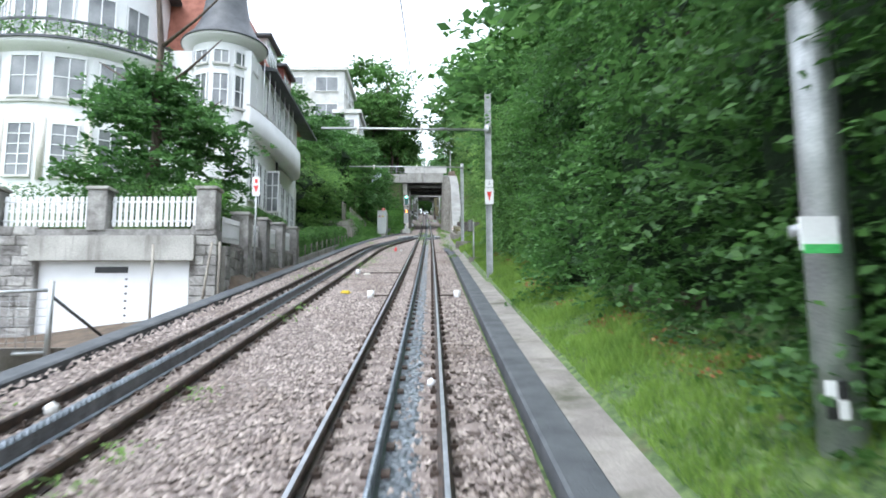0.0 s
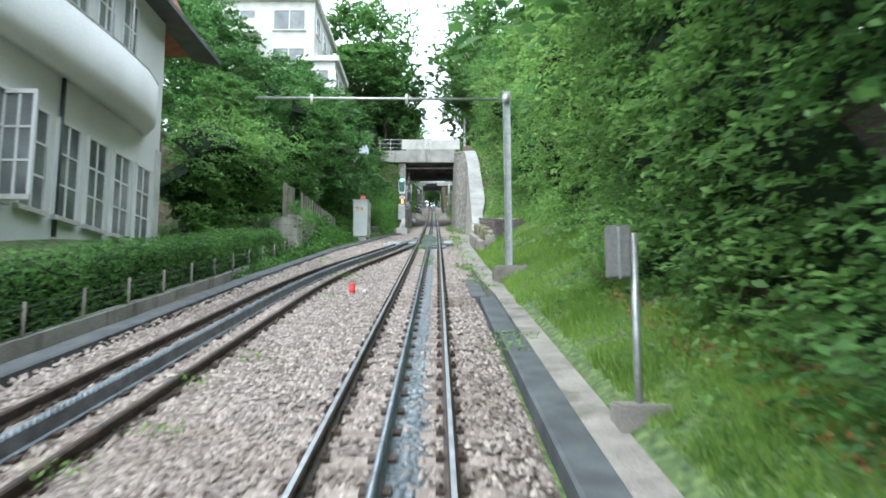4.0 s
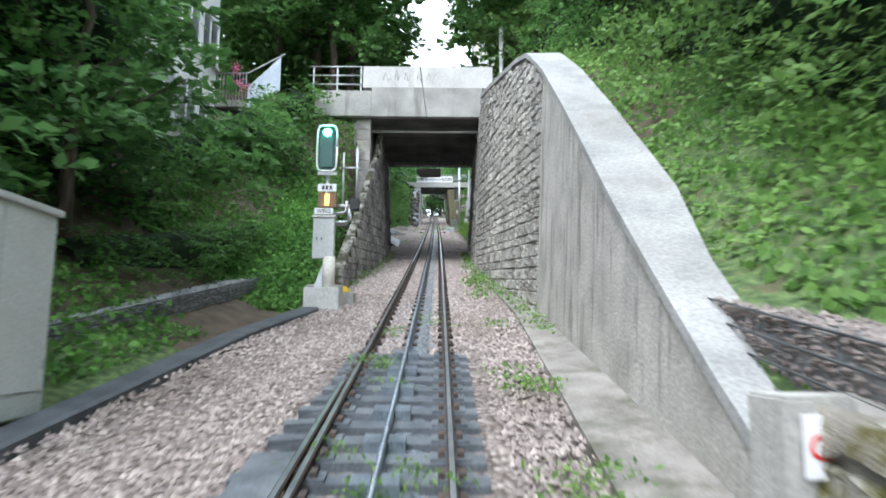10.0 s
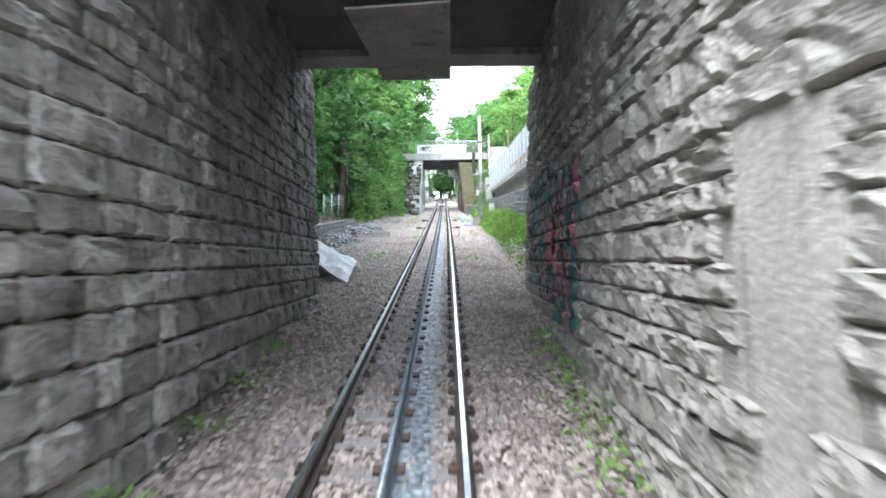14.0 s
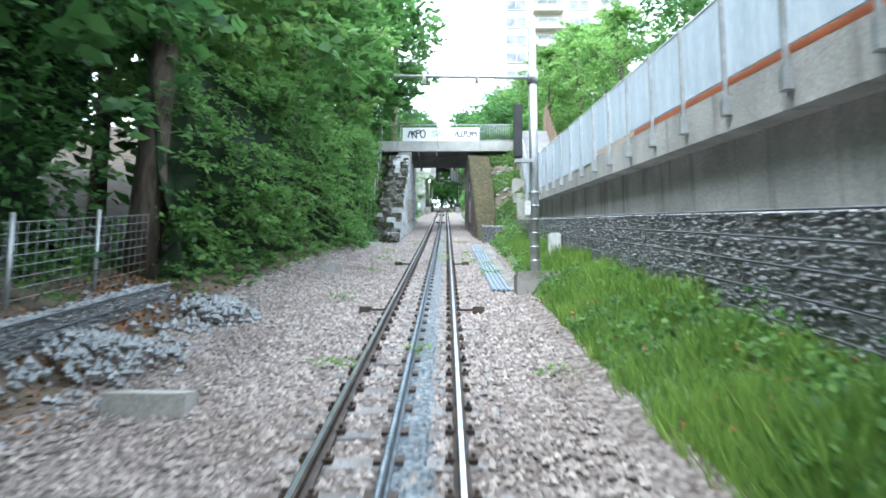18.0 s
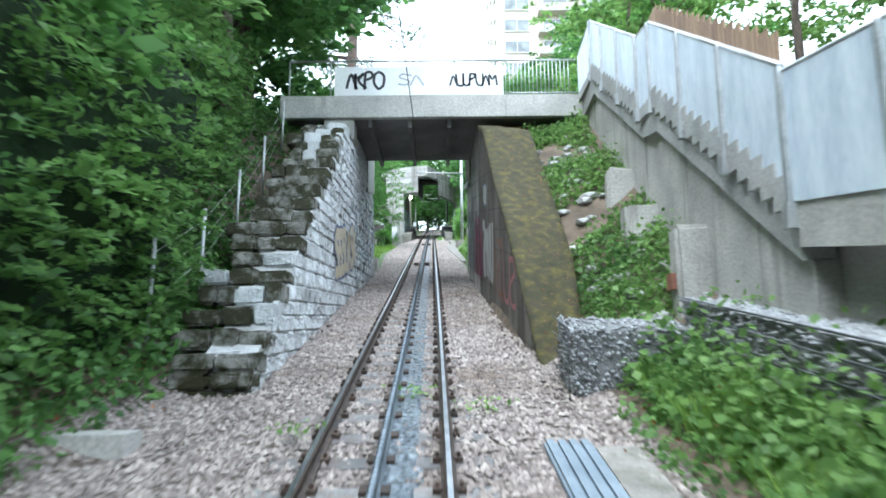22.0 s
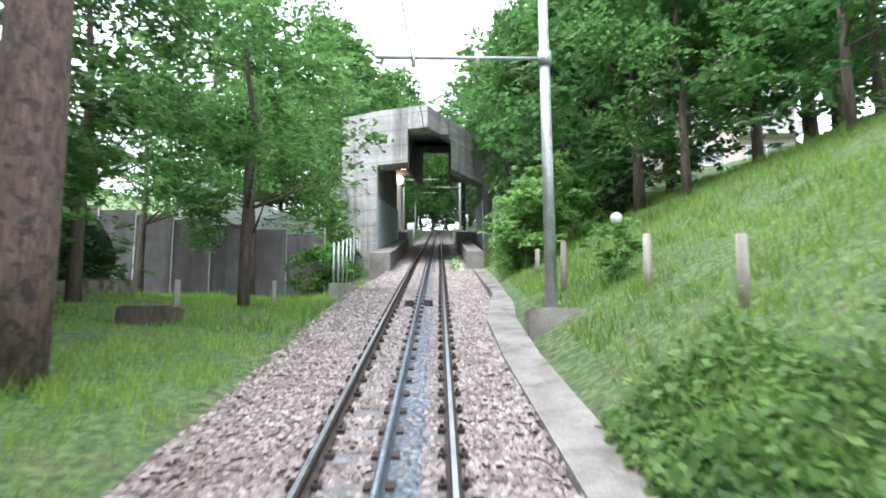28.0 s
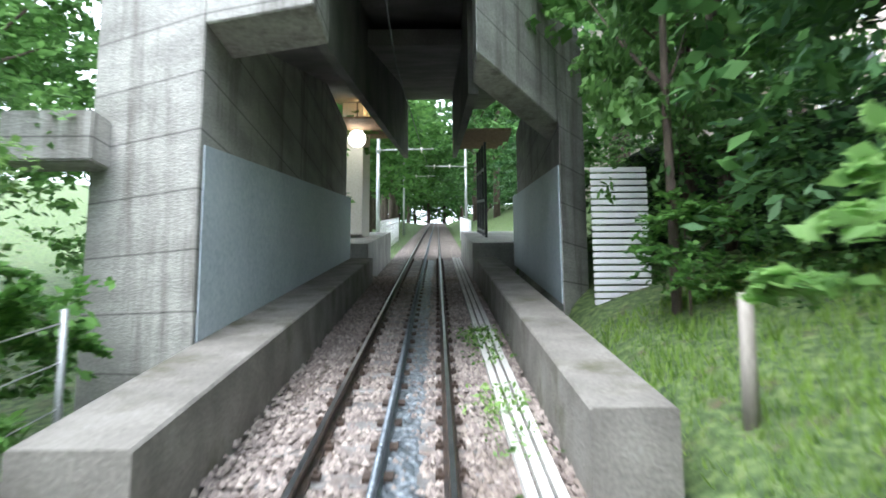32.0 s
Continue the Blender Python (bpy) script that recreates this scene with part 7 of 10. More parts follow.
cover("weeds", "scrub plants on the bank above the stepped wall", 141, 156, lambda y: -2.2, lambda y: -6.0, 17000, 0.13, "leaf", 87, 0.5)
cover("weeds", "brambles and nettles along the track edge", 155.5, 168, lambda y: 1.8, lambda y: 3.1, 11000, 0.1, "leaf_light", 88, 0.24)
for dx, y, s, kd in ((-4.6, 148, 1.0, "leaf"), (-4.2, 157.5, 0.55, "leaf"), (-5.5, 153, 1.15, "leaf"), (6.8, 153, 0.55, "leaf_light")):
    tree(kd, dx, y, s, 1.1)
# before the station
for dx, y, s, kd in ((-9.5, 160, 0.45, "leaf_dark"), (-10, 166, 0.5, "leaf_dark"), (-10.5, 172, 0.66, "leaf"), (-6.4, 174.5, 0.7, "airy"), (-3.9, 176.9, 0.66, "airy"), (-5.6, 183.5, 0.62, "airy"), (-6.2, 187.6, 0.6, "airy"), (-8.5, 182, 0.6, "airy"), (-7, 191, 0.7, "airy"), (-11, 195, 1.2, "leaf"),
                     (7.8, 183, 0.75, "leaf_dark"), (10, 176, 0.6, "leaf"), (12, 168, 0.9, "leaf"), (5.6, 188, 0.8, "leaf_dark"), (8.5, 191, 1.0, "leaf"), (13, 184, 1.2, "leaf_dark"), (5.2, 193.5, 0.9, "leaf"), (11, 200, 1.2, "leaf"), (7, 204, 1.1, "leaf"), (5.2, 186.5, 0.75, "needle"), (6.2, 181, 0.8, "leaf_dark"), (6.6, 178.4, 0.6, "airy"), (9.2, 180, 0.75, "leaf"), (8.4, 174.5, 0.5, "leaf_dark"), (-5.4, 186.4, 0.42, "leaf"), (11.5, 180, 0.9, "leaf_dark"), (-10.0, 187.5, 0.7, "airy"), (5.0, 191.5, 0.8, "leaf"), (7.6, 187, 0.95, "leaf"), (-6.2, 171, 0.5, "leaf"), (-6, 202, 1.1, "leaf")):
    tree(kd, dx, y, s, 1.1)
for dx, y, s, kd in ((2.85, 181.4, 1.0, "shrub_light"), (2.95, 183.4, 0.95, "shrub_light"), (3.6, 182.6, 1.0, "shrub_light"), (2.75, 179.9, 0.85, "shrub_light"), (2.45, 180.5, 0.5, "shrub_light"), (3.5, 180.4, 1.15, "shrub_light"), (3.0, 163.5, 0.4, "shrub"), (2.8, 161, 0.42, "shrub_light"), (3.2, 165.5, 0.35, "shrub_light"), (3.3, 172.8, 0.42, "shrub_light"), (2.7, 158.6, 0.7, "shrub"), (-3.0, 183.2, 0.7, "shrub"), (-3.2, 185.3, 0.8, "shrub"),
                     (-3.4, 182, 0.6, "shrub"), (3.4, 189, 0.6, "shrub"), (4.6, 182.5, 0.9, "shrub"), (-3.6, 187.0, 0.9, "shrub")):
    tree(kd, dx, y, s)
tree("leaf", 3.35, 189.3, 0.85, 0.4, "slim dark tree beside the station wall")
grass("grass_blades", "green meadow grass left of the ballast", 156, 182, -6.8, lambda y: bed_left(y) - 0.15, 40000, 0.12, 90)
grass("grass_blades", "steep grassy bank with long blades", 156, 190, lambda y: 2.2, 9.0, 60000, 0.15, 91)
thicket("thicket", "dark dense undergrowth beside the station hall", "thicket", 182.5, 198, lambda y: float(np.interp(y, [182, 188, 198], [5.2, 4.4, 3.9])), lambda y: float(ground_dz(4, y)) - 0.2, 3.6, 14000, 0.12, "leaf", 190, depth=1.0, bump=1.0)
thicket("thicket", "green undergrowth behind the granite panel wall", "thicket", 184, 187, lambda y: -3.4, lambda y: -0.6, 3.0, 5000, 0.12, "leaf_light", 191, depth=0.9, bump=0.8, side=-1, core=False)
# far woods behind the station and around
for k in range(26):
    y = 214 + 6.5 * (k // 2) + tree_rng.uniform(-2, 2)
    s = -1 if k % 2 else 1
    tree(("leaf_dark", "leaf", "needle", "leaf")[k % 4], s * tree_rng.uniform(4.0, 9), y, tree_rng.uniform(1.2, 1.6), 1.1)
for k in range(14):
    tree("leaf_dark" if k % 2 else "leaf", -18 + 2.8 * k, 300 + 4 * (k % 3), 1.5, 1.2)
for k in range(34):
    s = -1 if k % 2 else 1
    y = 60 + k * 5.0
    dx = s * tree_rng.uniform(19, 30)
    if s < 0 and y < 82:
        dx -= 14
    if 112 < y < 240 and (s > 0 or y > 152):
        continue
    tree(("leaf", "leaf_dark", "leaf")[k % 3], dx, y, tree_rng.uniform(1.2, 1.6), 1.15)


# the tall pine before the station
def build_pine():
    p = ground_at(-4.1, 169.0)
    t = thing("pine_tree", p, "tall pine with scaly reddish bark and bare lower trunk", "tree")
    rng = random.Random(3)
    bm = tube([p + Vector((0.06 * math.sin(k), 0, -0.3 + 1.7 * k)) for k in range(10)], 0.39, 16, taper=0.24)
    for v in bm.verts:
        w = noise.noise(Vector((v.co.x * 9, v.co.y * 9, v.co.z * 2.2)))
        c = Vector((p.x, p.y, v.co.z))
        v.co = c + (v.co - c) * (1 + 0.12 * w)
    part("trunk", bm, "pine_bark", t)
    nr = np.random.default_rng(6)
    clumps = []
    for k in range(20):
        a = rng.uniform(0, 6.28)
        z0 = rng.uniform(7.6, 15.2)
        q = p + Vector((math.cos(a) * rng.uniform(2, 4), math.sin(a) * rng.uniform(2, 4), z0 + rng.uniform(-0.8, 0.8)))
        o = p + Vector((0, 0, z0))
        part("limb", tube([o, o.lerp(q, 0.5) + Vector((rng.uniform(-.3, .3), 0, 0.35)), q], 0.09, 7, taper=0.03), "pine_bark", t)
        for _ in range(5):
            clumps.append((q.x + rng.uniform(-1.0, 1.0), q.y + rng.uniform(-1.0, 1.0), q.z + rng.uniform(-0.3, 0.5), 0.75, 0.75, 0.3))
    part("needles", leaf_mesh("needles", clump_points(nr, clumps, 150), 0.2, nr, aspect=0.25), "needle", t)


build_pine()


# ivy-clad trunk at the end of the wire fence
def ivy_trunk(dx, y, h, rad):
    p = ground_at(dx, y)
    t = thing("ivy_tree", p, "tall dark trunk wrapped in ivy beside a wire fence", "tree")
    part("trunk", tube([p + Vector((0.05 * k, 0.03 * k, -0.3 + h * k / 6)) for k in range(7)], rad, 12, taper=rad * 0.6), "bark", t)
    nr = np.random.default_rng(9)
    a, z = nr.uniform(0, 6.28, 3200), nr.uniform(0.4, 1, 3200) ** 0.7 * h
    q = np.stack([p.x + 0.05 * 6 * z / h + np.cos(a) * (rad + nr.uniform(0, 0.22, 3200)), p.y + np.sin(a) * (rad + nr.uniform(0, 0.22, 3200)), p.z + z], 1)
    part("ivy_leaves", leaf_mesh("ivy_leaves", q, 0.13, nr, aspect=0.8), "leaf_dark", t, "dark glossy ivy leaves")


ivy_trunk(-4.75, 123.2, 7.5, 0.3)
ivy_trunk(-5.4, 118.5, 7.5, 0.22)


# ---- the villa and its garden wall ----
def window(parent, at, out, width, height, cols=2, rows=2, frame="fence_white", name="window", depth=0.05):
    """A window on a wall: pane, frame and bars, facing the level way out."""
    out = Vector(out).normalized()
    side = Vector((-out.y, out.x, 0))
    mt = Matrix((side, Vector((0, 0, 1)), out)).transposed().to_4x4()
    mt.translation = Vector(at)

    def box(x0, x1, y0, y1, z0, z1):
        bm = bmesh.new()
        wbox(bm, x0, x1, y0, y1, z0, z1)
        bm.transform(mt)
        return bm
    w, h = width / 2, height / 2
    win = part(name, box(-w - 0.09, w + 0.09, -h - 0.12, -h - 0.02, 0.0, depth + 0.08), "concrete_light", parent)
    part("pane", box(-w, w, -h, h, 0.005, 0.02), "glass", win)
    for a, b, c, d in ((-w - 0.07, -w, -h, h), (w, w + 0.07, -h, h), (-w - 0.07, w + 0.07, h, h + 0.08)):
        part("frame", box(a, b, c, d, 0.0, depth + 0.02), frame, win)
    bm = bmesh.new()
    for k in range(1, cols):
        x = -w + width * k / cols
        wbox(bm, x - 0.025, x + 0.025, -h, h, 0.02, depth)
    for k in range(1, rows):
        y = -h + height * k / rows
        wbox(bm, -w, w, y - 0.02, y + 0.02, 0.02, depth - 0.004)
    bm.transform(mt)
    if cols + rows > 2:
        part("glazing_bar", bm, frame, win)
    return win


def ring_wall(cx, cy, r0, r1, z0, z1, a0=0, a1=360, n=48):
    """A curved wall between two radii."""
    bm = bmesh.new()
    cols = []
    for k in range(n + 1):
        a = radians(a0 + (a1 - a0) * k / n)
        c, s = math.cos(a), math.sin(a)
        cols.append([bm.verts.new((cx + c * r, cy + s * r, z)) for r, z in ((r0, z0), (r1, z0), (r1, z1), (r0, z1))])
    for a, b in zip(cols, cols[1:]):
        for j in range(4):
            f = bm.faces.new((a[j], a[(j + 1) % 4], b[(j + 1) % 4], b[j]))
    bm.faces.new(cols[0]); bm.faces.new(cols[-1][::-1])
    bmesh.ops.recalc_face_normals(bm, faces=bm.faces[:])
    return bm


def lathe(cx, cy, profile, n=36):
    bm = bmesh.new()
    rings = [[bm.verts.new((cx + r * math.cos(6.2832 * k / n), cy + r * math.sin(6.2832 * k / n), z)) for k in range(n)] for r, z in profile]
    for a, b in zip(rings, rings[1:]):
        for k in range(n):
            bm.faces.new((a[k], a[(k + 1) % n], b[(k + 1) % n], b[k])).smooth = True
    bm.faces.new(rings[0][::-1]); bm.faces.new(rings[-1])
    return bm


def build_villa():
    v = thing("villa", (-12, 50, 9.5), "large white villa with round bay, slate turret and red tiled roof", "house")
    bx, by, r = -16.8, 48.5, 5.0
    part("bay_wall", ring_wall(bx, by, r - 0.4, r, 8.5, 17.5), "white_paint", v, "white rounded bay wall")
    part("cornice", lathe(bx, by, [(r + 0.02, 17.2), (r + 0.45, 17.45), (r + 0.5, 17.62), (r + 0.1, 17.75)]), "white_paint", v)
    part("gutter", ring_wall(bx, by, r + 0.46, r + 0.58, 17.62, 17.72), "roof_dark", v, "dark gutter edge")
    part("string_course", ring_wall(bx, by, r, r + 0.1, 14.95, 15.1), "concrete_light", v)
    for k in range(9):
        a = radians(-170 + 20 * k)
        o = Vector((math.cos(a), math.sin(a), 0))
        window(v, (bx + o.x * r, by + o.y * r, 16.1), o, 1.15, 1.75, 2, 2)
        window(v, (bx + o.x * r, by + o.y * r, 12.9), o, 0.95, 2.2, 2, 5)
        b = a + radians(10)
        part("pilaster", tube([(bx + math.cos(b) * r, by + math.sin(b) * r, 11.6), (bx + math.cos(b) * r, by + math.sin(b) * r, 14.3)], 0.14, 8), "cream", v, "beige shutter panel between windows")
    for k in range(40):
        a = radians(-190 + 5.2 * k)
        part("baluster", tube([(bx + math.cos(a) * (r + 0.3), by + math.sin(a) * (r + 0.3), 17.7), (bx + math.cos(a) * (r + 0.3), by + math.sin(a) * (r + 0.3), 18.5)], 0.02, 4), "steel_dark", v)
    part("balcony_rail", ring_wall(bx, by, r + 0.25, r + 0.35, 18.5, 18.6), "steel_dark", v)
    rng = np.random.default_rng(2)
    a = rng.uniform(-3.4, 0.3, 3200)
    pts = np.stack([bx + np.cos(a) * (r + 0.32 + rng.normal(0, 0.1, 3200)), by + np.sin(a) * (r + 0.32 + rng.normal(0, 0.1, 3200)), 18.15 + rng.normal(0, 0.22, 3200)], 1)
    part("balcony_greenery", leaf_mesh("balcony_plants", pts, 0.16, rng), "leaf", v, "green flower boxes on the balcony")
    part("top_storey", ring_wall(bx, by, 3.2, 3.7, 17.5, 22.5), "white_paint", v)
    for k in range(6):
        a = radians(-160 + 26 * k)
        o = Vector((math.cos(a), math.sin(a), 0))
        window(v, (bx + o.x * 3.7, by + o.y * 3.7, 19.6), o, 1.1, 1.9, 2, 1)
    part("top_roof", lathe(bx, by, [(4.3, 22.4), (4.2, 22.6), (2.5, 24), (0.3, 24.6)]), "roof_dark", v)
    # main block beside the track
    part("side_wall", bbox(-15.5, -8.1, 46.5, 57.4, 8.0, 18.55), "white_paint", v, "white side wall")
    for k in range(8):
        window(v, (-8.1, 47.2 + 1.3 * k, 12.55), (1, 0, 0), 0.85, 2.1, 2, 3)
        if 1 < k < 7:
            window(v, (-8.1, 47.2 + 1.3 * k, 17.2), (1, 0, 0), 0.8, 1.5, 2, 2)
    quoin = bbox(-8.14, -8.06, 57.1, 57.46, 10.5, 14.4)
    part("corner_stones", quoin, "concrete_light", v)
    plan = [(-8.1, 46.4), (-7.85, 47.4), (-7.6, 49), (-7.4, 51), (-7.28, 53), (-7.3, 54.6), (-7.5, 55.7), (-8.1, 56.5)]
    bm = bmesh.new()
    cols = []
    for k in range(len(plan) * 4 - 3):
        f = k / 4
        q = int(min(f, len(plan) - 2))
        x = plan[q][0] + (plan[q + 1][0] - plan[q][0]) * (f - q)
        y = plan[q][1] + (plan[q + 1][1] - plan[q][1]) * (f - q)
        cols.append([bm.verts.new(p) for p in ((-8.11, y, 14.62), (x - 0.28, y, 14.5), (x - 0.05, y, 14.62), (x, y, 14.85), (x, y, 15.82), (x - 0.14, y, 15.84), (x - 0.16, y, 14.95), (-8.11, y, 14.9))])
    for p, q in zip(cols, cols[1:]):
        for j in range(8):
            bm.faces.new((p[j], p[(j + 1) % 8], q[(j + 1) % 8], q[j])).smooth = j < 4
    bm.faces.new(cols[0]); bm.faces.new(cols[-1][::-1])
    bmesh.ops.recalc_face_normals(bm, faces=bm.faces[:])
    part("balcony", bm, "white_paint", v, "curved white balcony with rounded underside")
    part("balcony_coping", tube([(x - 0.07, y, 15.86) for x, y in plan], 0.07, 8), "concrete", v, "grey coping on the balcony")
    for k in range(7):
        part("balcony_post", tube([(-7.75, 47.6 + 1.15 * k, 15.8), (-7.75, 47.6 + 1.15 * k, 18.4)], 0.03, 6), "fence_white", v)
    window(v, (-7.78, 50.1, 12.55), (0, -1, 0), 0.55, 2.0, 2, 3, name="open_casement")
    part("drain_pipe", tube([(-8.04, 52.0, 11.0), (-8.04, 52.0, 14.6)], 0.05, 8), "steel_dark", v, "dark rainwater pipe")
    # turret
    tx, ty, tr = -9.65, 47.4, 1.5
    part("turret_wall", ring_wall(tx, ty, tr - 0.3, tr, 9.0, 19.0), "white_paint", v)
    for k in range(6):
        a = radians(-150 + 36 * k)
        o = Vector((math.cos(a), math.sin(a), 0))
        window(v, (tx + o.x * tr * 0.99, ty + o.y * tr * 0.99, 16.45), o, 0.62, 1.5, 2, 2)
        window(v, (tx + o.x * tr * 0.99, ty + o.y * tr * 0.99, 18.05), o, 0.62, 0.6, 2, 1)
    part("turret_eave", lathe(tx, ty, [(tr, 18.75), (tr + 0.45, 18.95), (tr + 0.5, 19.1), (tr + 0.1, 19.1)]), "white_paint", v)
    part("turret_roof", lathe(tx, ty, [(tr + 0.55, 19.06), (tr + 0.5, 19.16), (tr + 0.05, 19.6), (tr - 0.35, 20.4), (tr - 0.55, 21.6), (tr - 0.68, 23.0), (0.5, 25.0), (0.05, 27.5)]), "roof_dark", v, "dark slate turret roof with flared foot")
    # eaves and red roof
    bm = bmesh.new()
    quad_box(bm, [Vector(p) for p in ((-8.3, 48.5, 18.5), (-7.35, 48.5, 18.35), (-7.35, 60.4, 18.35), (-8.3, 60.4, 18.5), (-8.3, 48.5, 18.75), (-7.35, 48.5, 18.5), (-7.35, 60.4, 18.5), (-8.3, 60.4, 18.75))])
    part("eave", bm, "roof_dark", v, "dark overhanging eave")
    bm = bmesh.new()
    quad_box(bm, [Vector(p) for p in ((-15.5, 48.5, 18.56), (-7.9, 48.5, 18.6), (-7.9, 60.2, 18.6), (-15.5, 60.2, 18.56), (-13.5, 50, 23.6), (-10.2, 50, 23.6), (-10.2, 59, 23.6), (-13.5, 59, 23.6))])
    part("roof", bm, "roof_red", v, "steep red tiled roof")
    for k, y in enumerate((51.2, 55.2)):
        d = part("dormer", bbox(-10.4, -8.55, y, y + 2.2, 19.2, 21.4), "white_paint" if k == 0 else "roof_red", v, "dormer with dark roof edge")
        for j in range(3):
            part("pane", bbox(-8.55, -8.53, y + 0.2 + 0.65 * j, y + 0.7 + 0.65 * j, 19.7, 21.0), "glass", d)
        part("dormer_roof", bbox(-10.6, -8.3, y - 0.25, y + 2.45, 21.402, 21.6, 0.03), "roof_dark", d)


build_villa()


def build_garden_wall():
    g = thing("garden_wall", (-8, 34.4, 5.0), "rough stone garden wall with pillars and white picket fences over a garage", "wall", kind="structure")
    part("front_wall", bbox(-22, -10.45, 34.4, 34.9, 4.0, 7.95), "stone_dark", g)
    part("front_wall", bbox(-6.25, -5.55, 34.4, 34.9, 4.0, 7.95), "stone_dark", g)
    part("front_wall", bbox(-10.45, -6.25, 34.4, 34.9, 7.1, 7.95), "stone_dark", g)
    part("lintel", bbox(-10.6, -6.1, 34.25, 34.398, 7.05, 7.75, 0.02), "concrete", g, "weathered concrete garage lintel")
    rb = random.Random(4)
    ms = block_meshes("stone_block", "stone_dark", 5, 0.03, 14)
    for x0, x1 in ((-17, -10.45), (-6.25, -5.5)):
        z = 4.4
        while z < 7.8:
            x = x0
            while x < x1 - 0.1:
                ln = min(rb.uniform(0.4, 0.8), x1 - x)
                o = new("stone_block", ms[rb.randrange(5)])
                o.parent = g
                o.matrix_basis = Matrix.Translation(-g.location) @ Matrix.Translation((x + ln / 2, 34.38, z + 0.14)) @ Euler((0, 0, math.pi)).to_matrix().to_4x4() @ Matrix.Diagonal((ln * 0.97, 1, 0.27, 1))
                x += ln
            z += 0.28
    door = part("garage_door", bbox(-10.45, -6.25, 34.6, 34.66, 4.6, 7.1), "fence_white", g, "wide white garage door")
    part("vent_slot", bbox(-8.9, -8.0, 34.58, 34.6, 6.75, 6.92), "black", door)
    for k in range(9):
        part("hinge_mark", bbox(-8.06, -8.0, 34.585, 34.6, 4.95 + 0.2 * k, 5.0 + 0.2 * k), "black", door)
    # pillars along the front and along the track
    spots = [(-5.85 - 3.0 * k, 34.6, 0.0) for k in range(5)]
    side = [(-5.55, y) for y in (36.9, 39.2, 41.7, 44.3)]

    def pillar(x, y, z0, z1):
        p = part("pillar", bbox(x - 0.27, x + 0.27, y - 0.27, y + 0.27, z0, z1, 0.02), "stone_dark", g)
        part("pillar_cap", bbox(x - 0.32, x + 0.32, y - 0.32, y + 0.32, z1 + 0.002, z1 + 0.1, 0.02), "concrete", p)

    def pickets(a, b, z0, h, name="picket_fence"):
        a, b = Vector((*a, z0[0])), Vector((*b, z0[1]))
        n = max(3, int((b - a).length / 0.155))
        f = part(name, tube([a + Vector((0, 0, 0.15)), b + Vector((0, 0, 0.15))], 0.03, 4), "fence_white", g, "white picket fence panel")
        part("fence_bar", tube([a + Vector((0, 0, h - 0.15)), b + Vector((0, 0, h - 0.15))], 0.03, 4), "fence_white", f)
        d = (b - a).normalized()
        for k in range(n):
            p = a + (b - a) * (k + 0.5) / n
            bm = bmesh.new()
            u = Vector((d.x, d.y, 0)).normalized() * 0.05
            w = Vector((-d.y, d.x, 0)).normalized() * 0.014
            quad_box(bm, [p - u - w, p + u - w, p + u + w, p - u + w, p - u - w + Vector((0, 0, h)), p + u - w + Vector((0, 0, h)), p + u + w + Vector((0, 0, h)), p - u + w + Vector((0, 0, h))])
            part("picket", bm, "fence_white", f)
    for k, (x, y, _) in enumerate(spots):
        pillar(x, y, 7.9, 9.05)
        if k < 4:
            pickets((x - 0.3, y), (x - 2.7, y), (8.05, 8.05), 0.85)
    prev = (-5.55, 34.6)
    for x, y in side:
        z = track_z(y)
        pillar(x, y, z - 0.6, z + 1.85 - 0.08 * (y - 36.9))
        zt = (track_z(prev[1]) + 1.0 - 0.08 * (prev[1] - 36.9), z + 0.9 - 0.08 * (y - 36.9))
        bm = bmesh.new()
        quad_box(bm, [Vector(p) for p in ((-5.75, prev[1] + 0.28, track_z(prev[1]) - 0.6), (-5.42, prev[1] + 0.28, track_z(prev[1]) - 0.6), (-5.42, y - 0.28, z - 0.6), (-5.75, y - 0.28, z - 0.6),
                                          (-5.75, prev[1] + 0.28, zt[0] - 0.12), (-5.42, prev[1] + 0.28, zt[0] - 0.12), (-5.42, y - 0.28, zt[1] - 0.12), (-5.75, y - 0.28, zt[1] - 0.12))])
        sw = part("side_wall", bm, "mortar", g, "low rough stone wall stretch")
        yy = prev[1] + 0.28
        while yy < y - 0.4:
            ln = min(rb.uniform(0.3, 0.75), y - 0.28 - yy)
            zb = track_z(yy + ln / 2) - 0.55
            zc = zt[0] + (zt[1] - zt[0]) * (yy - prev[1]) / (y - prev[1]) - 0.14
            while zb < zc - 0.1:
                hh = min(rb.uniform(0.2, 0.36), zc - zb)
                o = new("stone_block", ms[rb.randrange(5)])
                o.parent = sw
                o.matrix_basis = Matrix.Translation((-5.41, yy + ln / 2, zb + hh / 2)) @ Euler((0, 0, -math.pi / 2)).to_matrix().to_4x4() @ Matrix.Diagonal((ln * 0.97, 1.2, hh * 0.96, 1))
                zb += hh
            yy += ln
        pickets((-5.55, prev[1] + 0.3), (-5.55, y - 0.3), zt, 0.72)
        prev = (x, y)


build_garden_wall()
solid("driveway", bbox(-22, -6.6, 26.0, 34.38, 4.3, 4.72), "path", "grey concrete driveway before the garage", "driveway", kind="structure")
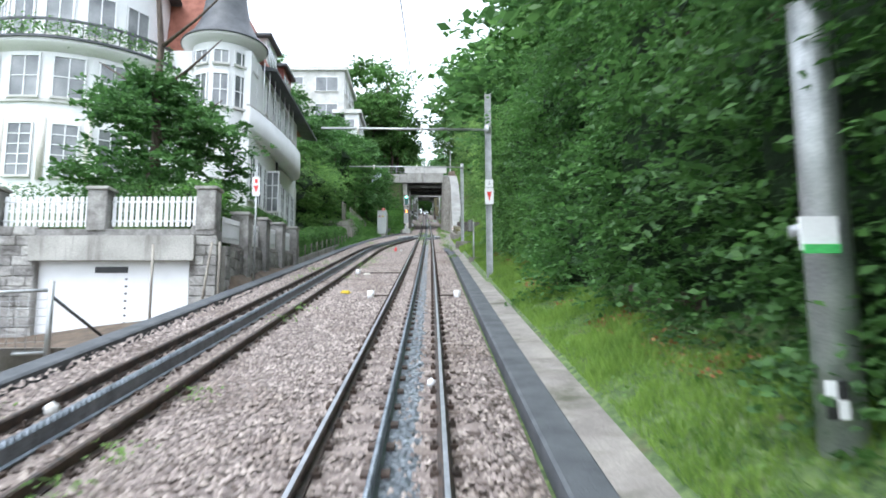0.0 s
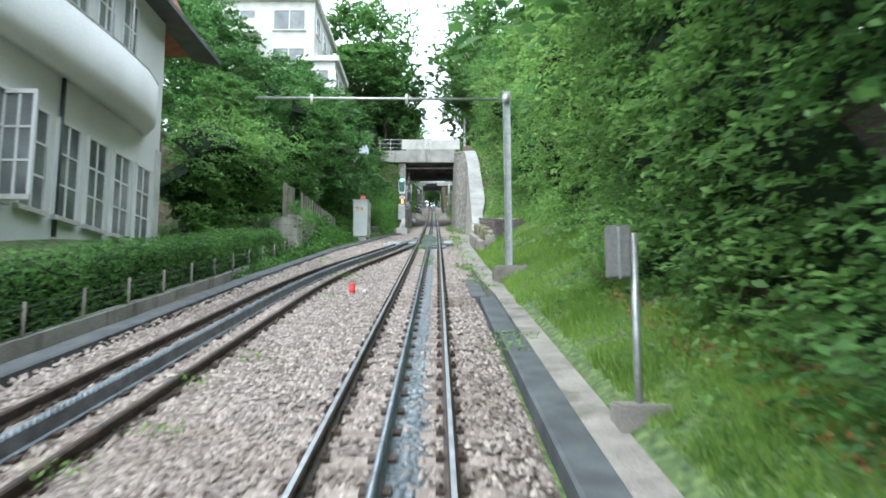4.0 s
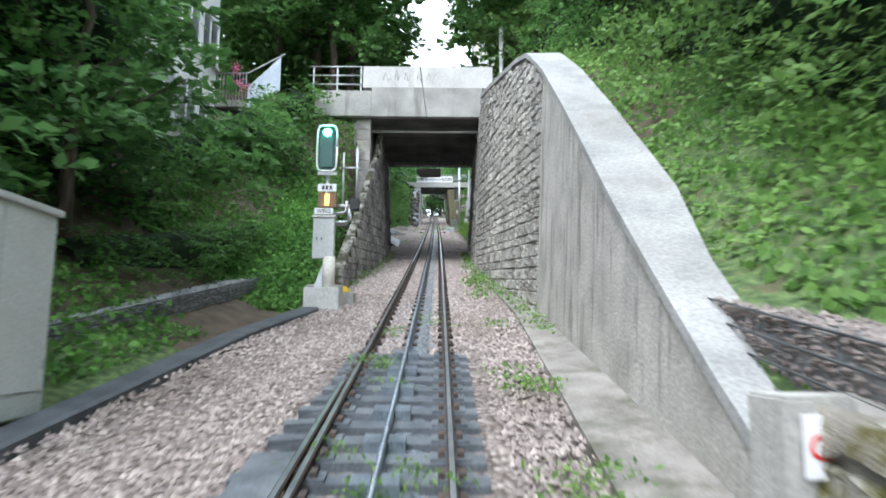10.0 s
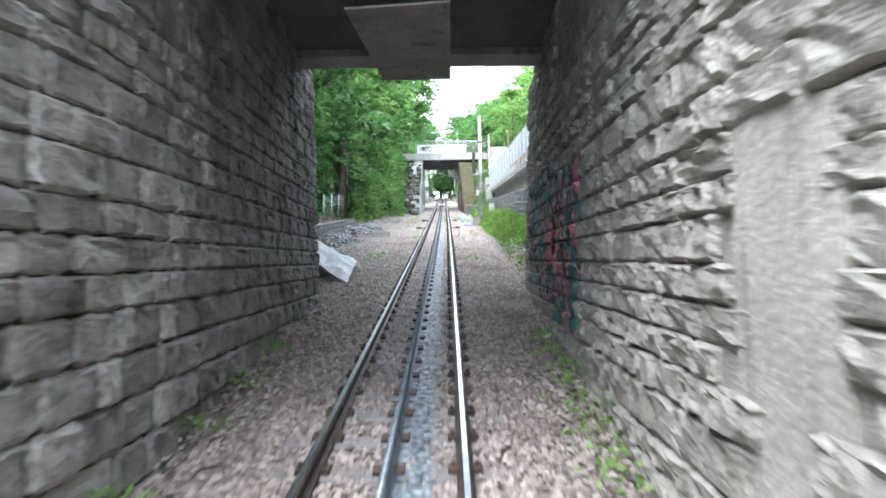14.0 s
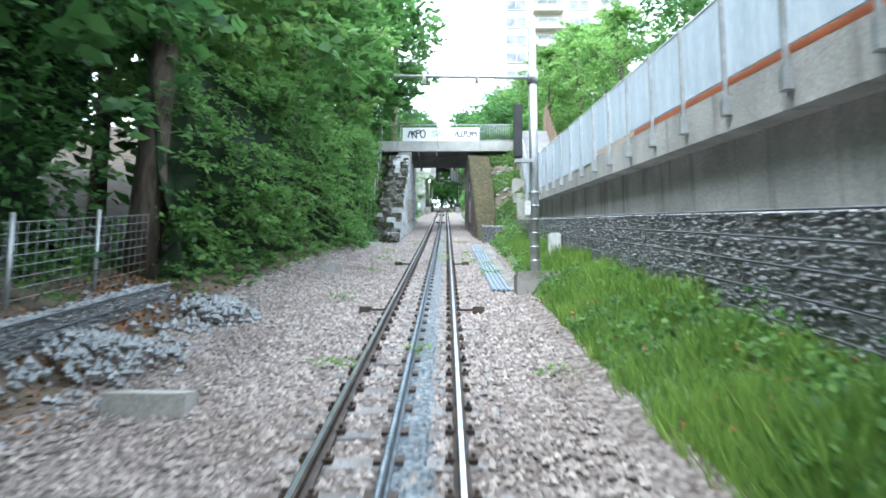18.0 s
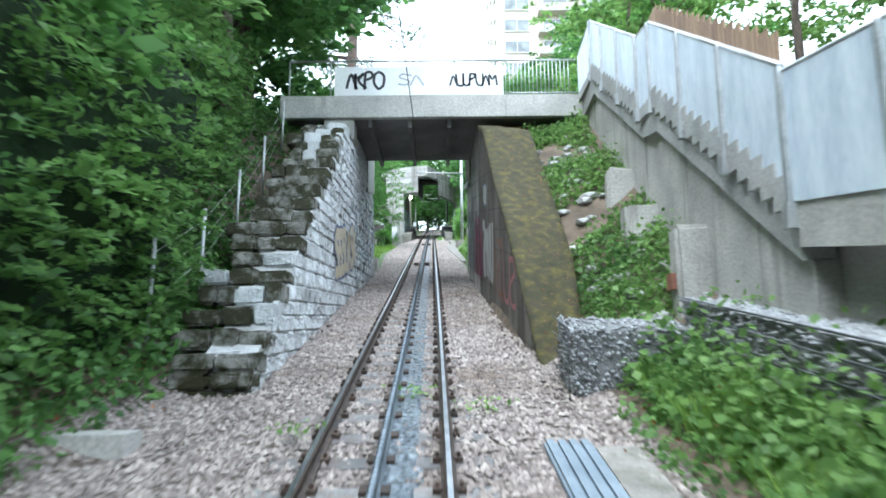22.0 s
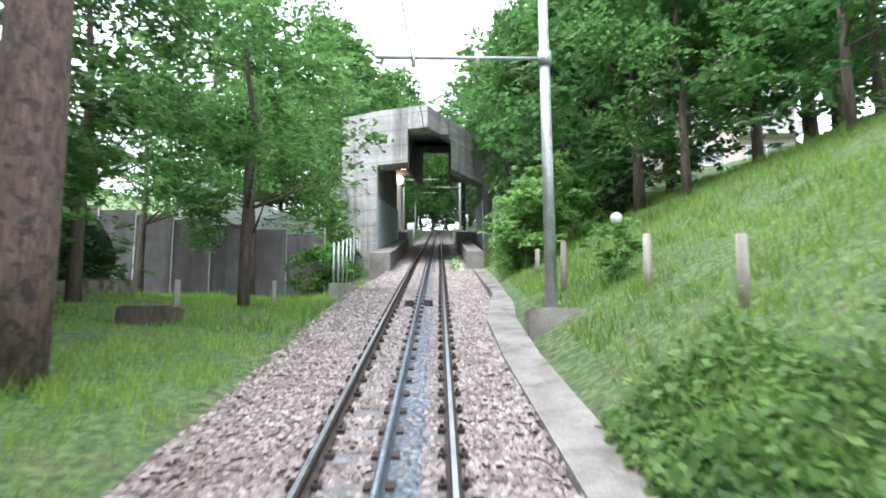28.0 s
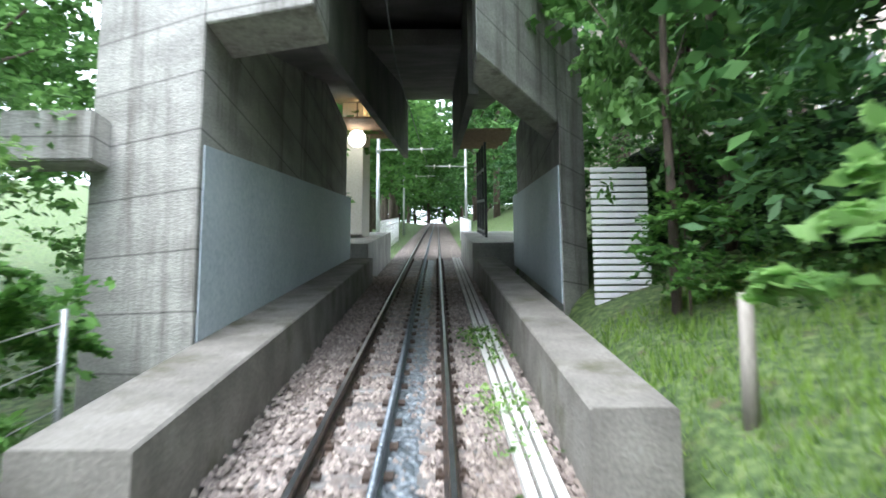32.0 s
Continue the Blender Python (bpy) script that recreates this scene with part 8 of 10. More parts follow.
# mesh gate and fence posts at the driveway
gate = thing("mesh_gate", P(-6.0, 27.3, -0.5), "grey steel mesh gate beside the driveway", "gate")
part("gate_post", tube([P(-6.0, 27.3, -0.7), P(-6.0, 27.3, 0.75)], 0.05, 10), "galv", gate)
for z in (-0.45, 0.6):
    part("gate_bar", tube([P(-6.0, 27.3, z), P(-9.5, 27.3, z - 0.15)], 0.03, 8), "galv", gate)
part("brace", tube([P(-6.0, 27.3, 0.5), P(-5.6, 28.6, -0.5)], 0.03, 8), "steel_dark", gate)
for k in range(22):
    part("mesh_wire", tube([P(-6.05 - 0.16 * k, 27.3, -0.45), P(-6.05 - 0.16 * k, 27.3, 0.58)], 0.005, 4), "galv", gate)
for k in range(7):
    part("mesh_wire", tube([P(-6.0, 27.3, -0.4 + 0.14 * k), P(-9.5, 27.3, -0.55 + 0.14 * k)], 0.005, 4), "galv", gate)
for dx, y, lean in ((-6.5, 32.6, 0), (-5.5, 34.0, 0.25), (-5.35, 34.2, 0)):
    solid("fence_post", tube([P(dx - lean, y, -0.8), P(dx, y, 1.15)], 0.035, 8), "wood_grey", "thin weathered fence post at the driveway edge", "post", "posts by the driveway")

# garden tree, hedge and mesh fence
CROWNS["garden"] = [crown_mesh("crown", "leaf_dark", 91, height=5.4, radius=2.5, low=0.25, count=115, per=170, size=0.2)]
LABELS["garden"] = "round dark green garden tree before the villa"
tg = tree("garden", -9.0, 40.5, 1.12, 1.1, "", Vector((-10.0, 40.6, 8.6)))
tree("shrub", -6.8, 36.5, 0.7, 1.3, "clipped shrub behind the garden wall")
thicket("hedge", "trimmed garden hedge behind the picket fence", "hedge", 35.2, 36.2, lambda y: -6.2, lambda y: 1.0, 2.95, 1500, 0.1, "leaf", 101, depth=0.4, bump=0.1, side=-1)
rng_h = np.random.default_rng(31)
hp = np.stack([rng_h.uniform(-17, -6.0, 6000), 35.15 + rng_h.uniform(0, 0.9, 6000) ** 1.5, 8.0 + 1.45 * rng_h.uniform(0, 1, 6000) ** 0.6], 1)
solid("hedge", leaf_mesh("hedge", hp, 0.1, rng_h), "leaf", "low clipped hedge along the garden front", "hedge")
thicket("hedge", "trimmed garden hedge above the stone wall", "hedge", 36, 46, lambda y: -6.05, lambda y: 0.6, lambda y: float(np.interp(y, [36, 46], [2.6, 1.75])), 12000, 0.1, "leaf", 102, depth=0.4, bump=0.12, side=-1)
mf = thing("mesh_fence", P(-5.35, 46, 0), "low mesh fence with wooden stakes before a hedge", "fence")
for k in range(14):
    y = 45.2 + 1.6 * k
    part("stake", tube([P(-5.35, y, -0.3), P(-5.35, y, 0.5)], 0.028, 6), "wood_grey", mf)
for z in (0.02, 0.16, 0.3, 0.42):
    part("fence_wire", tube([P(-5.35, y, z) for y in np.arange(45.2, 66.1, 1.6)], 0.006, 4), "steel_dark", mf)
bm = sweep([(-5.5, -0.3), (-5.3, -0.3), (-5.3, 0.0), (-5.5, 0.0)], 45, 58, 2)
solid("kerb", bm, "concrete", "narrow concrete kerb under a mesh fence", "kerb", kind="structure")


# ---- apartment house above the trees ----
def apartment(name, label, x0, x1, y0, y1, z0, floors, mats, balc_w, roof="concrete_light", step=2.8, face=-1, cols=4):
    a = thing(name, ((x0 + x1) / 2, y0, z0), label, "apartment house")
    z1 = z0 + step * floors
    part("wall", bbox(x0, x1, y0, y1, z0 - 6, z1), mats[0], a)
    part("roof", bbox(x0 - 0.3, x1 + 0.3, y0 - 0.3, y1 + 0.3, z1 + 0.002, z1 + 0.4), roof, a)
    for f in range(floors):
        z = z0 + step * f
        for c in range(cols):
            w = (x1 - x0) / cols
            cx = x0 + w * (c + 0.5)
            window(a, (cx, y0, z + 1.5), (0, -1, 0), w * 0.62, 1.5, 2, 1)
            if c % 2 == balc_w:
                b = part("balcony", bbox(cx - w * 0.46, cx + w * 0.46, y0 - 1.3, y0 - 0.03, z - 0.05, z + 0.12), mats[0], a)
                part("balcony_front", bbox(cx - w * 0.46, cx + w * 0.46, y0 - 1.36, y0 - 1.302, z - 0.05, z + 1.0), mats[1], b)
        for c in range(3):
            yy = y0 + (y1 - y0) * (c + 0.5) / 3
            window(a, (x1 if face < 0 else x0, yy, z + 1.5), (1 if face < 0 else -1, 0, 0), 1.4, 1.4, 2, 1)
    return a


apartment("apartment_house", "white terraced apartment house with planted balconies on the slope", -16.5, -9.0, 86.0, 95.0, 22.0, 4, ("concrete_light", "concrete_light"), 0, cols=2, step=3.0)
apartment("apartment_house", "slim white balcony tower of an apartment house", -9.9, -7.4, 86.0, 91.0, 20.5, 3, ("white_paint", "white_paint"), 0, cols=1, step=2.9)
apartment("apartment_house", "tall beige apartment tower with dark balconies behind trees", 7.2, 27.1, 214.0, 232.0, 48.0, 13, ("tower_wall", "concrete"), 1, cols=4, step=2.9, face=1)

# ---- lineside things, first part of the ride ----
def sign_post(dx, y, h, label, w=0.24, ph=0.6):
    s = thing("track_sign", P(dx, y, 0), label, "sign")
    g = float(ground_dz(dx, y))
    part("post", tube([P(dx, y, g - 0.2), P(dx, y, h + 0.35)], 0.035, 8), "galv", s)
    p = part("plate", lbox(dx - w / 2, dx + w / 2, y - 0.06, y - 0.04, h - ph, h, 0.004), "fence_white", s, "white plate with red triangle")
    c = P(dx, y - 0.068, h - ph * 0.62)
    bm = bmesh.new()
    vs = [bm.verts.new(c + Vector(v)) for v in ((-0.08, 0, 0.1), (0, 0, -0.14), (0.08, 0, 0.1))]
    bm.faces.new(vs)
    part("triangle", bm, "red", p)
    part("bar", lbox(dx - 0.04, dx + 0.04, y - 0.068, y - 0.062, h - 0.2, h - 0.06), "red", p)
    return s


sign_post(-5.0, 36.5, 3.1, "white track sign with red triangle on a post")
m1 = thing("track_sign", P(2.17, 35.78, 2.2), "white sign with red triangle strapped to a mast", "sign")
pm = part("plate", lbox(2.04, 2.3, 35.74, 35.76, 2.22, 2.72, 0.004), "fence_white", m1, "white plate with red triangle")
bm = bmesh.new()
bm.faces.new([bm.verts.new(P(2.17, 35.735, 2.47) + Vector(v)) for v in ((-0.075, 0, 0.13), (0, 0, -0.16), (0.075, 0, 0.13))])
part("triangle", bm, "red", pm)
pn = part("number_plate", lbox(2.05, 2.29, 35.74, 35.76, 2.74, 2.98, 0.004), "fence_white", m1)
pl = thing("mast_plate", P(3.0, 20.0, 1.7), "green and white plate on a steel mast", "sign")
part("plate", lbox(2.82, 3.06, 20.0, 20.03, 1.62, 1.84), "fence_white", pl)
part("green_band", lbox(2.82, 3.06, 19.985, 19.998, 1.60, 1.66), "green_sign", pl)
part("strap", tube([P(3.03, 20.2, 1.7), P(3.03, 20.2, 1.78)], 0.17, 14), "galv", pl)
pl2 = thing("mast_plate", P(3.0, 20.0, 0.7), "small black and white chequered marker plate", "sign")
for k, (a, b, m) in enumerate(((0, 0, "black"), (1, 0, "fence_white"), (0, 1, "fence_white"), (1, 1, "black"))):
    part("field", lbox(2.9 + 0.07 * a, 2.97 + 0.07 * a, 20.0, 20.02, 0.55 + 0.12 * b, 0.67 + 0.12 * b), m, pl2)
bx = thing("control_box", P(2.1, 43.2, 0), "grey metal box on a galvanised post in the grass", "control box")
part("post", tube([P(2.16, 43.2, -0.2), P(2.16, 43.2, 1.6)], 0.035, 10), "galv", bx)
part("box", lbox(1.93, 2.12, 43.13, 43.3, 1.2, 1.66, 0.01), "concrete_dark", bx)
part("door_edge", lbox(2.0, 2.02, 43.115, 43.128, 1.2, 1.66), "galv", bx)
part("footing", lbox(1.95, 2.4, 43.0, 43.4, -0.5, 0.12, 0.02), "path", bx)
for dx, y in ((-1.05, 32.3), (1.05, 32.3), (-2.05, 38.7)):
    s = thing("track_marker", P(dx, y, -0.15), "white round marker pot fixed beside the rail", "marker", "white marker pots")
    part("pot", tube([P(dx, y, -0.2), P(dx, y, 0.02)], 0.085, 12), "fence_white", s)
    part("rod", tube([P(dx * 0.95, y, -0.1), P(0.56 * (1 if dx > 0 else -1), y, -0.1)], 0.02, 6), "clip", s)
for dx, y in ((-1.75, 33.0), (-1.7, 38.2)):
    solid("track_marker", lbox(dx - 0.12, dx + 0.12, y - 0.1, y + 0.1, -0.16, -0.06, 0.03), "yellow" if y < 35 else "cream", "small pale marker block in the ballast", "marker")
mk = thing("red_marker", P(-1.5, 52.6, -0.15), "red plastic marker peg in the ballast", "marker")
part("peg", tube([P(-1.5, 52.6, -0.2), P(-1.5, 52.6, 0.02)], 0.07, 12), "red", mk)
part("head", ball(P(-1.5, 52.6, 0.03), 0.07), "red", mk)
mk = thing("red_marker", P(-1.05, 19.35, -0.15), "red plastic marker peg in the ballast", "marker")
part("peg", tube([P(-1.07, 19.3, -0.2), P(-1.07, 19.3, -0.02)], 0.05, 12), "red", mk)
part("head", ball(P(-1.07, 19.3, -0.01), 0.05), "red", mk)
solid("white_stone", ball(P(-1.2, 52.5, -0.1), 0.07, subdivisions=1), "concrete_light", "pale stone lying in the ballast", "stone")
solid("white_stone", ball(P(0.42, 23.6, -0.08), 0.06, subdivisions=1), "fence_white", "white lump beside the rail", "stone")
solid("white_stone", ball(P(-3.2, 22.4, -0.02), 0.08, subdivisions=1), "concrete_light", "pale lump on the siding", "stone")


# ---- rack turnout ----
def slat(t, name, a, b, y0, y1, z0, z1, label="", mat="plate_steel", skew=0.0):
    """A flat steel piece along the track, its left end drawn back by skew."""
    bm = bmesh.new()
    quad_box(bm, [P(a, y0 - skew, z0), P(b, y0, z0), P(b, y1, z0), P(a, y1 - skew, z0), P(a, y0 - skew, z1), P(b, y0, z1), P(b, y1, z1), P(a, y1 - skew, z1)])
    return part(name, bm, mat, t, label)


def build_turnout():
    t = thing("rack_turnout", P(0, 70, -0.2), "rack railway turnout with dark steel plates and ties", "turnout", kind="structure")
    k = 0
    y = 67.7
    while y < 78.3:
        left = float(np.interp(y, [67.7, 69.4, 71.0, 74, 77], [-1.75, -1.75, -1.35, -1.05, -0.78]))
        slat(t, "tie", left, 0.8, y, y + 0.2, -0.2, -0.1)
        for s in (-0.53, 0.53):
            slat(t, "rail_chair", s - 0.16, s + 0.16, y + 0.02, y + 0.18, -0.1, -0.075)
            slat(t, "rail_clip", s + 0.05, s + 0.1, y + 0.05, y + 0.15, -0.075, -0.035, mat="clip")
            slat(t, "rail_clip", s - 0.1, s - 0.05, y + 0.05, y + 0.15, -0.075, -0.035, mat="clip")
        if y < 76:
            slat(t, "slide_plate", left, -0.62, y + 0.03, y + 0.17, -0.1, -0.07, "bluish worn slide plate", skew=0.05)
        y += 0.42
        k += 1
    for a, b, y0, y1 in ((-1.85, -0.62, 69.85, 70.45), (-1.6, -0.64, 70.5, 71.25), (-0.45, -0.08, 69.2, 70.1), (0.08, 0.45, 69.2, 70.1), (-0.46, 0.46, 67.75, 68.5), (-1.7, -0.75, 68.2, 68.5), (0.62, 0.82, 67.6, 69.4), (-1.0, -0.62, 71.4, 74.5)):
        slat(t, "plate", a, b, y0, y1, -0.1, -0.06, "dark steel cover plate")
    for y in (68.75, 70.6, 72.3):
        for a in (-0.4, 0.2):
            slat(t, "pocket", a, a + 0.2, y, y + 0.12, -0.06, -0.052, mat="black")
    for a, b, y0, y1, s in ((-2.1, -1.3, 69.75, 71.3, 0.35), (0.64, 1.2, 69.55, 71.4, 0.0)):
        d = slat(t, "drive_box", a, b, y0, y1, -0.2, -0.02, "dark point machine housing", "duct", s * 0.4)
        e = slat(d, "lid", a + 0.1, b - 0.08, y0 + 0.1, y1 - 0.5, -0.02, 0.03, "pale ribbed metal lid", "lid_steel", s * 0.4)
        for q in range(7):
            slat(d, "lid_rib", a + 0.12, b - 0.1, y0 + 0.14 + 0.13 * q, y0 + 0.18 + 0.13 * q, 0.03, 0.037, "", "lid_steel", s * 0.4)
    slat(t, "drive_tray", 0.66, 1.28, 69.25, 69.6, -0.16, -0.06, "dark tray before the point machine", "duct")
    slat(t, "rim_bar", -2.15, -1.35, 69.55, 69.68, -0.12, 0.0, "pale metal rim", "lid_steel")
    # switch blade and rack pieces
    part("switch_rail", rail_mesh(0.0, 69.4, 76.6, lambda y: float(np.interp(y, [69.4, 76.6], [-0.66, -0.6]))), ["rail", "rail_top"], t, "slim switch rail beside the main rail")
    for y in np.arange(67.9, 78, 0.84):
        for s in (-1, 1):
            slat(t, "rack_chair", s * 0.1 - 0.07, s * 0.1 + 0.07, y, y + 0.2, -0.1, -0.01, mat="rack")
    part("throw_rod", tube([P(-1.5, 71.0, -0.05), P(0.9, 71.0, -0.05)], 0.025, 6), "galv", t)
    part("throw_rod", tube([P(-1.35, 71.2, -0.04), P(-1.0, 72.9, -0.04)], 0.03, 6), "galv", t)
    part("cable", tube([P(-0.7, 66.3, -0.1), P(-0.78, 66.8, -0.02), P(-0.95, 67.2, -0.08)], 0.012, 6), "duct_steel", t, "pale blue cable loop")


M["lid_steel"] = material("lid_steel", [(0.42, 0.43, 0.43), (0.56, 0.57, 0.57)], rough=0.5, metal=0.3, scale=4, bump=0.1)
M["plate_steel"] = material("plate_steel", [(0.09, 0.1, 0.11), (0.19, 0.205, 0.22)], rough=0.5, metal=0.5, scale=3, fine=40, bump=0.15, stain=(0.14, 0.08, 0.05), stain_at=(0.6, 0.75), stain_scale=1.5)
build_turnout()


def text(parent, body, at, size, mat, out=(0, -1, 0), name="lettering"):
    c = bpy.data.curves.new(name, "FONT")
    c.body, c.size, c.align_x, c.align_y, c.extrude = body, size, "CENTER", "CENTER", 0.002
    ob = new(name, c)
    c.materials.append(M[mat])
    o = Vector(out)
    ob.matrix_world = Matrix.Translation(at) @ o.to_track_quat("Z", "Y").to_matrix().to_4x4()
    me = bpy.data.meshes.new_from_object(ob.evaluated_get(bpy.context.evaluated_depsgraph_get()))
    mw = ob.matrix_world.copy()
    bpy.data.objects.remove(ob)
    me.transform(mw)
    return part(name, me, mat, parent)


text(pn, "1", P(2.17, 35.732, 2.85), 0.16, "black")


def build_cabinet():
    x, z = track_x(74.6) - 0.06, track_z(74.6)
    c = thing("relay_cabinet", (x - 3.8, 74.6, z - 0.1), "pale grey steel relay cabinet on a concrete plinth", "cabinet")
    body = part("body", bbox(x - 4.12, x - 3.35, 74.1, 75.8, z + 0.05, z + 2.0, 0.015), "cabinet", c)
    part("roof", bbox(x - 4.16, x - 3.31, 74.05, 75.85, z + 2.002, z + 2.07, 0.01), "cabinet", c)
    part("plinth", bbox(x - 4.08, x - 3.4, 74.15, 75.75, z - 0.45, z + 0.048), "concrete", c)
    for y0, y1 in ((74.14, 74.94), (74.96, 75.76)):
        d = part("door", bbox(x - 3.349, x - 3.335, y0, y1, z + 0.3, z + 1.95), "cabinet", c)
        part("hinge", bbox(x - 3.334, x - 3.32, y1 - 0.05, y1 - 0.02, z + 0.5, z + 0.6), "galv", d)
    part("handle", bbox(x - 3.334, x - 3.3, 74.88, 74.91, z + 1.0, z + 1.2), "steel_dark", c)
    p = part("number_plate", bbox(x - 3.74, x - 3.46, 74.12, 74.14, z + 2.072, z + 2.3), "orange_red", c, "small red plate")
    text(p, "902", Vector((x - 3.6, 74.117, z + 2.19)), 0.15, "concrete_light")
    for cx, m, s in ((-3.92, "fence_white", 16), (-3.64, "yellow", 3)):
        bm = bmesh.new()
        r = 0.12 if s == 16 else 0.14
        q = [bm.verts.new((x + cx + r * math.sin(6.2832 * k / s), 74.094, z + 1.58 + r * math.cos(6.2832 * k / s) - (0.02 if s == 3 else 0))) for k in range(s)]
        bm.faces.new(q)
        sg = part("warning_sign", bm, m, c, "round prohibition sign" if s == 16 else "yellow warning triangle")
        if s == 16:
            part("red_ring", ring_flat(x + cx, 74.092, z + 1.58, 0.095, 0.12), "red", sg)
            part("pictogram", bbox(x + cx - 0.035, x + cx + 0.035, 74.089, 74.091, z + 1.53, z + 1.64), "black", sg)
        else:
            part("pictogram", bbox(x + cx - 0.03, x + cx + 0.03, 74.089, 74.091, z + 1.5, z + 1.62), "black", sg)


def ring_flat(x, y, z, r0, r1, n=20):
    bm = bmesh.new()
    a = [bm.verts.new((x + r0 * math.sin(6.2832 * k / n), y, z + r0 * math.cos(6.2832 * k / n))) for k in range(n)]
    b = [bm.verts.new((x + r1 * math.sin(6.2832 * k / n), y, z + r1 * math.cos(6.2832 * k / n))) for k in range(n)]
    for k in range(n):
        bm.faces.new((a[k], a[(k + 1) % n], b[(k + 1) % n], b[k]))
    return bm


M["orange_red"] = material("orange_red", [(0.75, 0.12, 0.1), (0.8, 0.15, 0.12)], rough=0.5, bump=0.02)
build_cabinet()


def build_signal():
    x, z, y = track_x(83.2) - 1.97, track_z(83.2), 83.2
    s = thing("railway_signal", (x, y, z - 0.2), "lineside signal with green light, orange lamp and switch box", "signal")
    part("base", bbox(x - 0.36, x + 0.36, y - 0.3, y + 0.3, z - 0.4, z + 0.25, 0.015), "concrete_light", s, "pale concrete base")
    bm = bmesh.new()
    quad_box(bm, [Vector((x + a, y + b, z + c)) for a, b, c in ((-0.2, -0.1, 0.25), (0.2, -0.1, 0.25), (0.2, 0.1, 0.25), (-0.2, 0.1, 0.25), (-0.05, -0.05, 0.7), (0.05, -0.05, 0.7), (0.05, 0.05, 0.7), (-0.05, 0.05, 0.7))])
    part("foot", bm, "galv", s)
    part("pole", tube([(x, y + 0.06, z + 0.3), (x, y + 0.06, z + 3.1)], 0.05, 10), "galv", s)
    b = part("switch_box", bbox(x - 0.24, x + 0.2, y - 0.14, y + 0.05, z + 0.86, z + 1.72, 0.01), "cabinet", s)
    part("lid", bbox(x - 0.26, x + 0.22, y - 0.16, y + 0.06, z + 1.722, z + 1.77), "concrete_light", b)
    part("lock", bbox(x - 0.16, x - 0.14, y - 0.15, y - 0.141, z + 1.24, z + 1.3), "steel_dark", b)
    part("lock", bbox(x - 0.06, x - 0.04, y - 0.15, y - 0.141, z + 1.24, z + 1.3), "steel_dark", b)
    p = part("name_plate", bbox(x - 0.22, x + 0.17, y - 0.16, y - 0.145, z + 1.78, z + 1.92), "fence_white", s)
    text(p, "W902", Vector((x - 0.025, y - 0.163, z + 1.85)), 0.12, "black")
    o = part("lamp_box", bbox(x - 0.16, x + 0.22, y - 0.12, y + 0.05, z + 1.94, z + 2.26, 0.01), "wood", s, "brown lamp housing")
    part("lamp", bbox(x - 0.01, x + 0.07, y - 0.135, y - 0.122, z + 1.98, z + 2.22), "amber", o, "glowing orange lamp bar")
    p = part("name_plate", bbox(x - 0.17, x + 0.22, y - 0.13, y - 0.115, z + 2.28, z + 2.44), "fence_white", s)
    for k in range(3):
        part("mark", bbox(x - 0.08 + 0.08 * k, x - 0.03 + 0.08 * k, y - 0.137, y - 0.131, z + 2.32, z + 2.4), "black", p)
    h = part("signal_head", bbox(x - 0.18, x + 0.18, y - 0.12, y + 0.03, z + 2.75, z + 3.68, 0.06), "head_green", s, "tall dark green signal face")
    part("white_rim", frame_loop(x, y - 0.135, z + 3.215, 0.21, 0.5), "fence_white", h)
    part("green_lamp", ball((x, y - 0.13, z + 3.56), 0.085), "green_light", h, "glowing green lamp")
    part("bracket", bbox(x - 0.2, x + 0.2, y - 0.05, y + 0.0, z + 2.66, z + 2.72), "fence_white", s)
    part("side_pole", tube([(x + 0.32, y + 0.15, z + 1.9), (x + 0.32, y + 0.15, z + 3.2)], 0.025, 6), "galv", s)
    part("side_arm", tube([(x + 0.1, y, z + 1.82), (x + 0.42, y, z + 1.85), (x + 0.42, y, z + 2.1)], 0.04, 8), "galv", s)
    part("side_lamp", bbox(x + 0.5, x + 0.7, y - 0.1, y + 0.1, z + 1.9, z + 2.15, 0.02), "black", s)
    solid("yellow_block", lbox(-2.02, -1.74, 85.3, 85.7, -0.2, 0.03, 0.05), "yellow", "small yellow warning block at the bank foot", "marker")
    c = P(-2.2, 84.65, 0.15)
    bm = lathe(c.x, c.y, [(0.4, c.z - 0.7), (0.42, c.z - 0.02), (0.41, c.z), (0.34, c.z), (0.33, c.z - 0.02), (0.33, c.z - 0.35), (0.0, c.z - 0.36)], 24)
    solid("concrete_ring", bm, "concrete", "round concrete shaft ring at the bank foot", "shaft")
    part("ladder_pole", tube([(x + 0.62, y + 0.1, z + 1.95), (x + 0.62, y + 0.1, z + 3.3)], 0.028, 8), "galv", s, "bright vertical pipe")
    part("ladder_rung", tube([(x + 0.3, y + 0.1, z + 2.85), (x + 0.68, y + 0.1, z + 2.85)], 0.022, 8), "galv", s)
    part("ladder_rung", tube([(x + 0.1, y + 0.1, z + 2.0), (x + 0.62, y + 0.1, z + 2.0)], 0.05, 8), "galv", s)
    part("elbow_pipe", tube([(x + 0.02, y, z + 1.62), (x + 0.42, y, z + 1.62), (x + 0.5, y, z + 1.7), (x + 0.5, y, z + 1.95)], 0.055, 10), "galv", s, "thick galvanised elbow pipe")
    part("sleeve", tube([(x + 0.1, y - 0.05, z + 0.2), (x + 0.1, y - 0.05, z + 0.9)], 0.13, 16), "cream", s, "beige plastic cable sleeve")
    solid("concrete_box", lbox(-1.75, -1.4, 83.6, 84.1, -0.3, 0.08, 0.01), "concrete", "grey concrete box behind the signal base", "box")


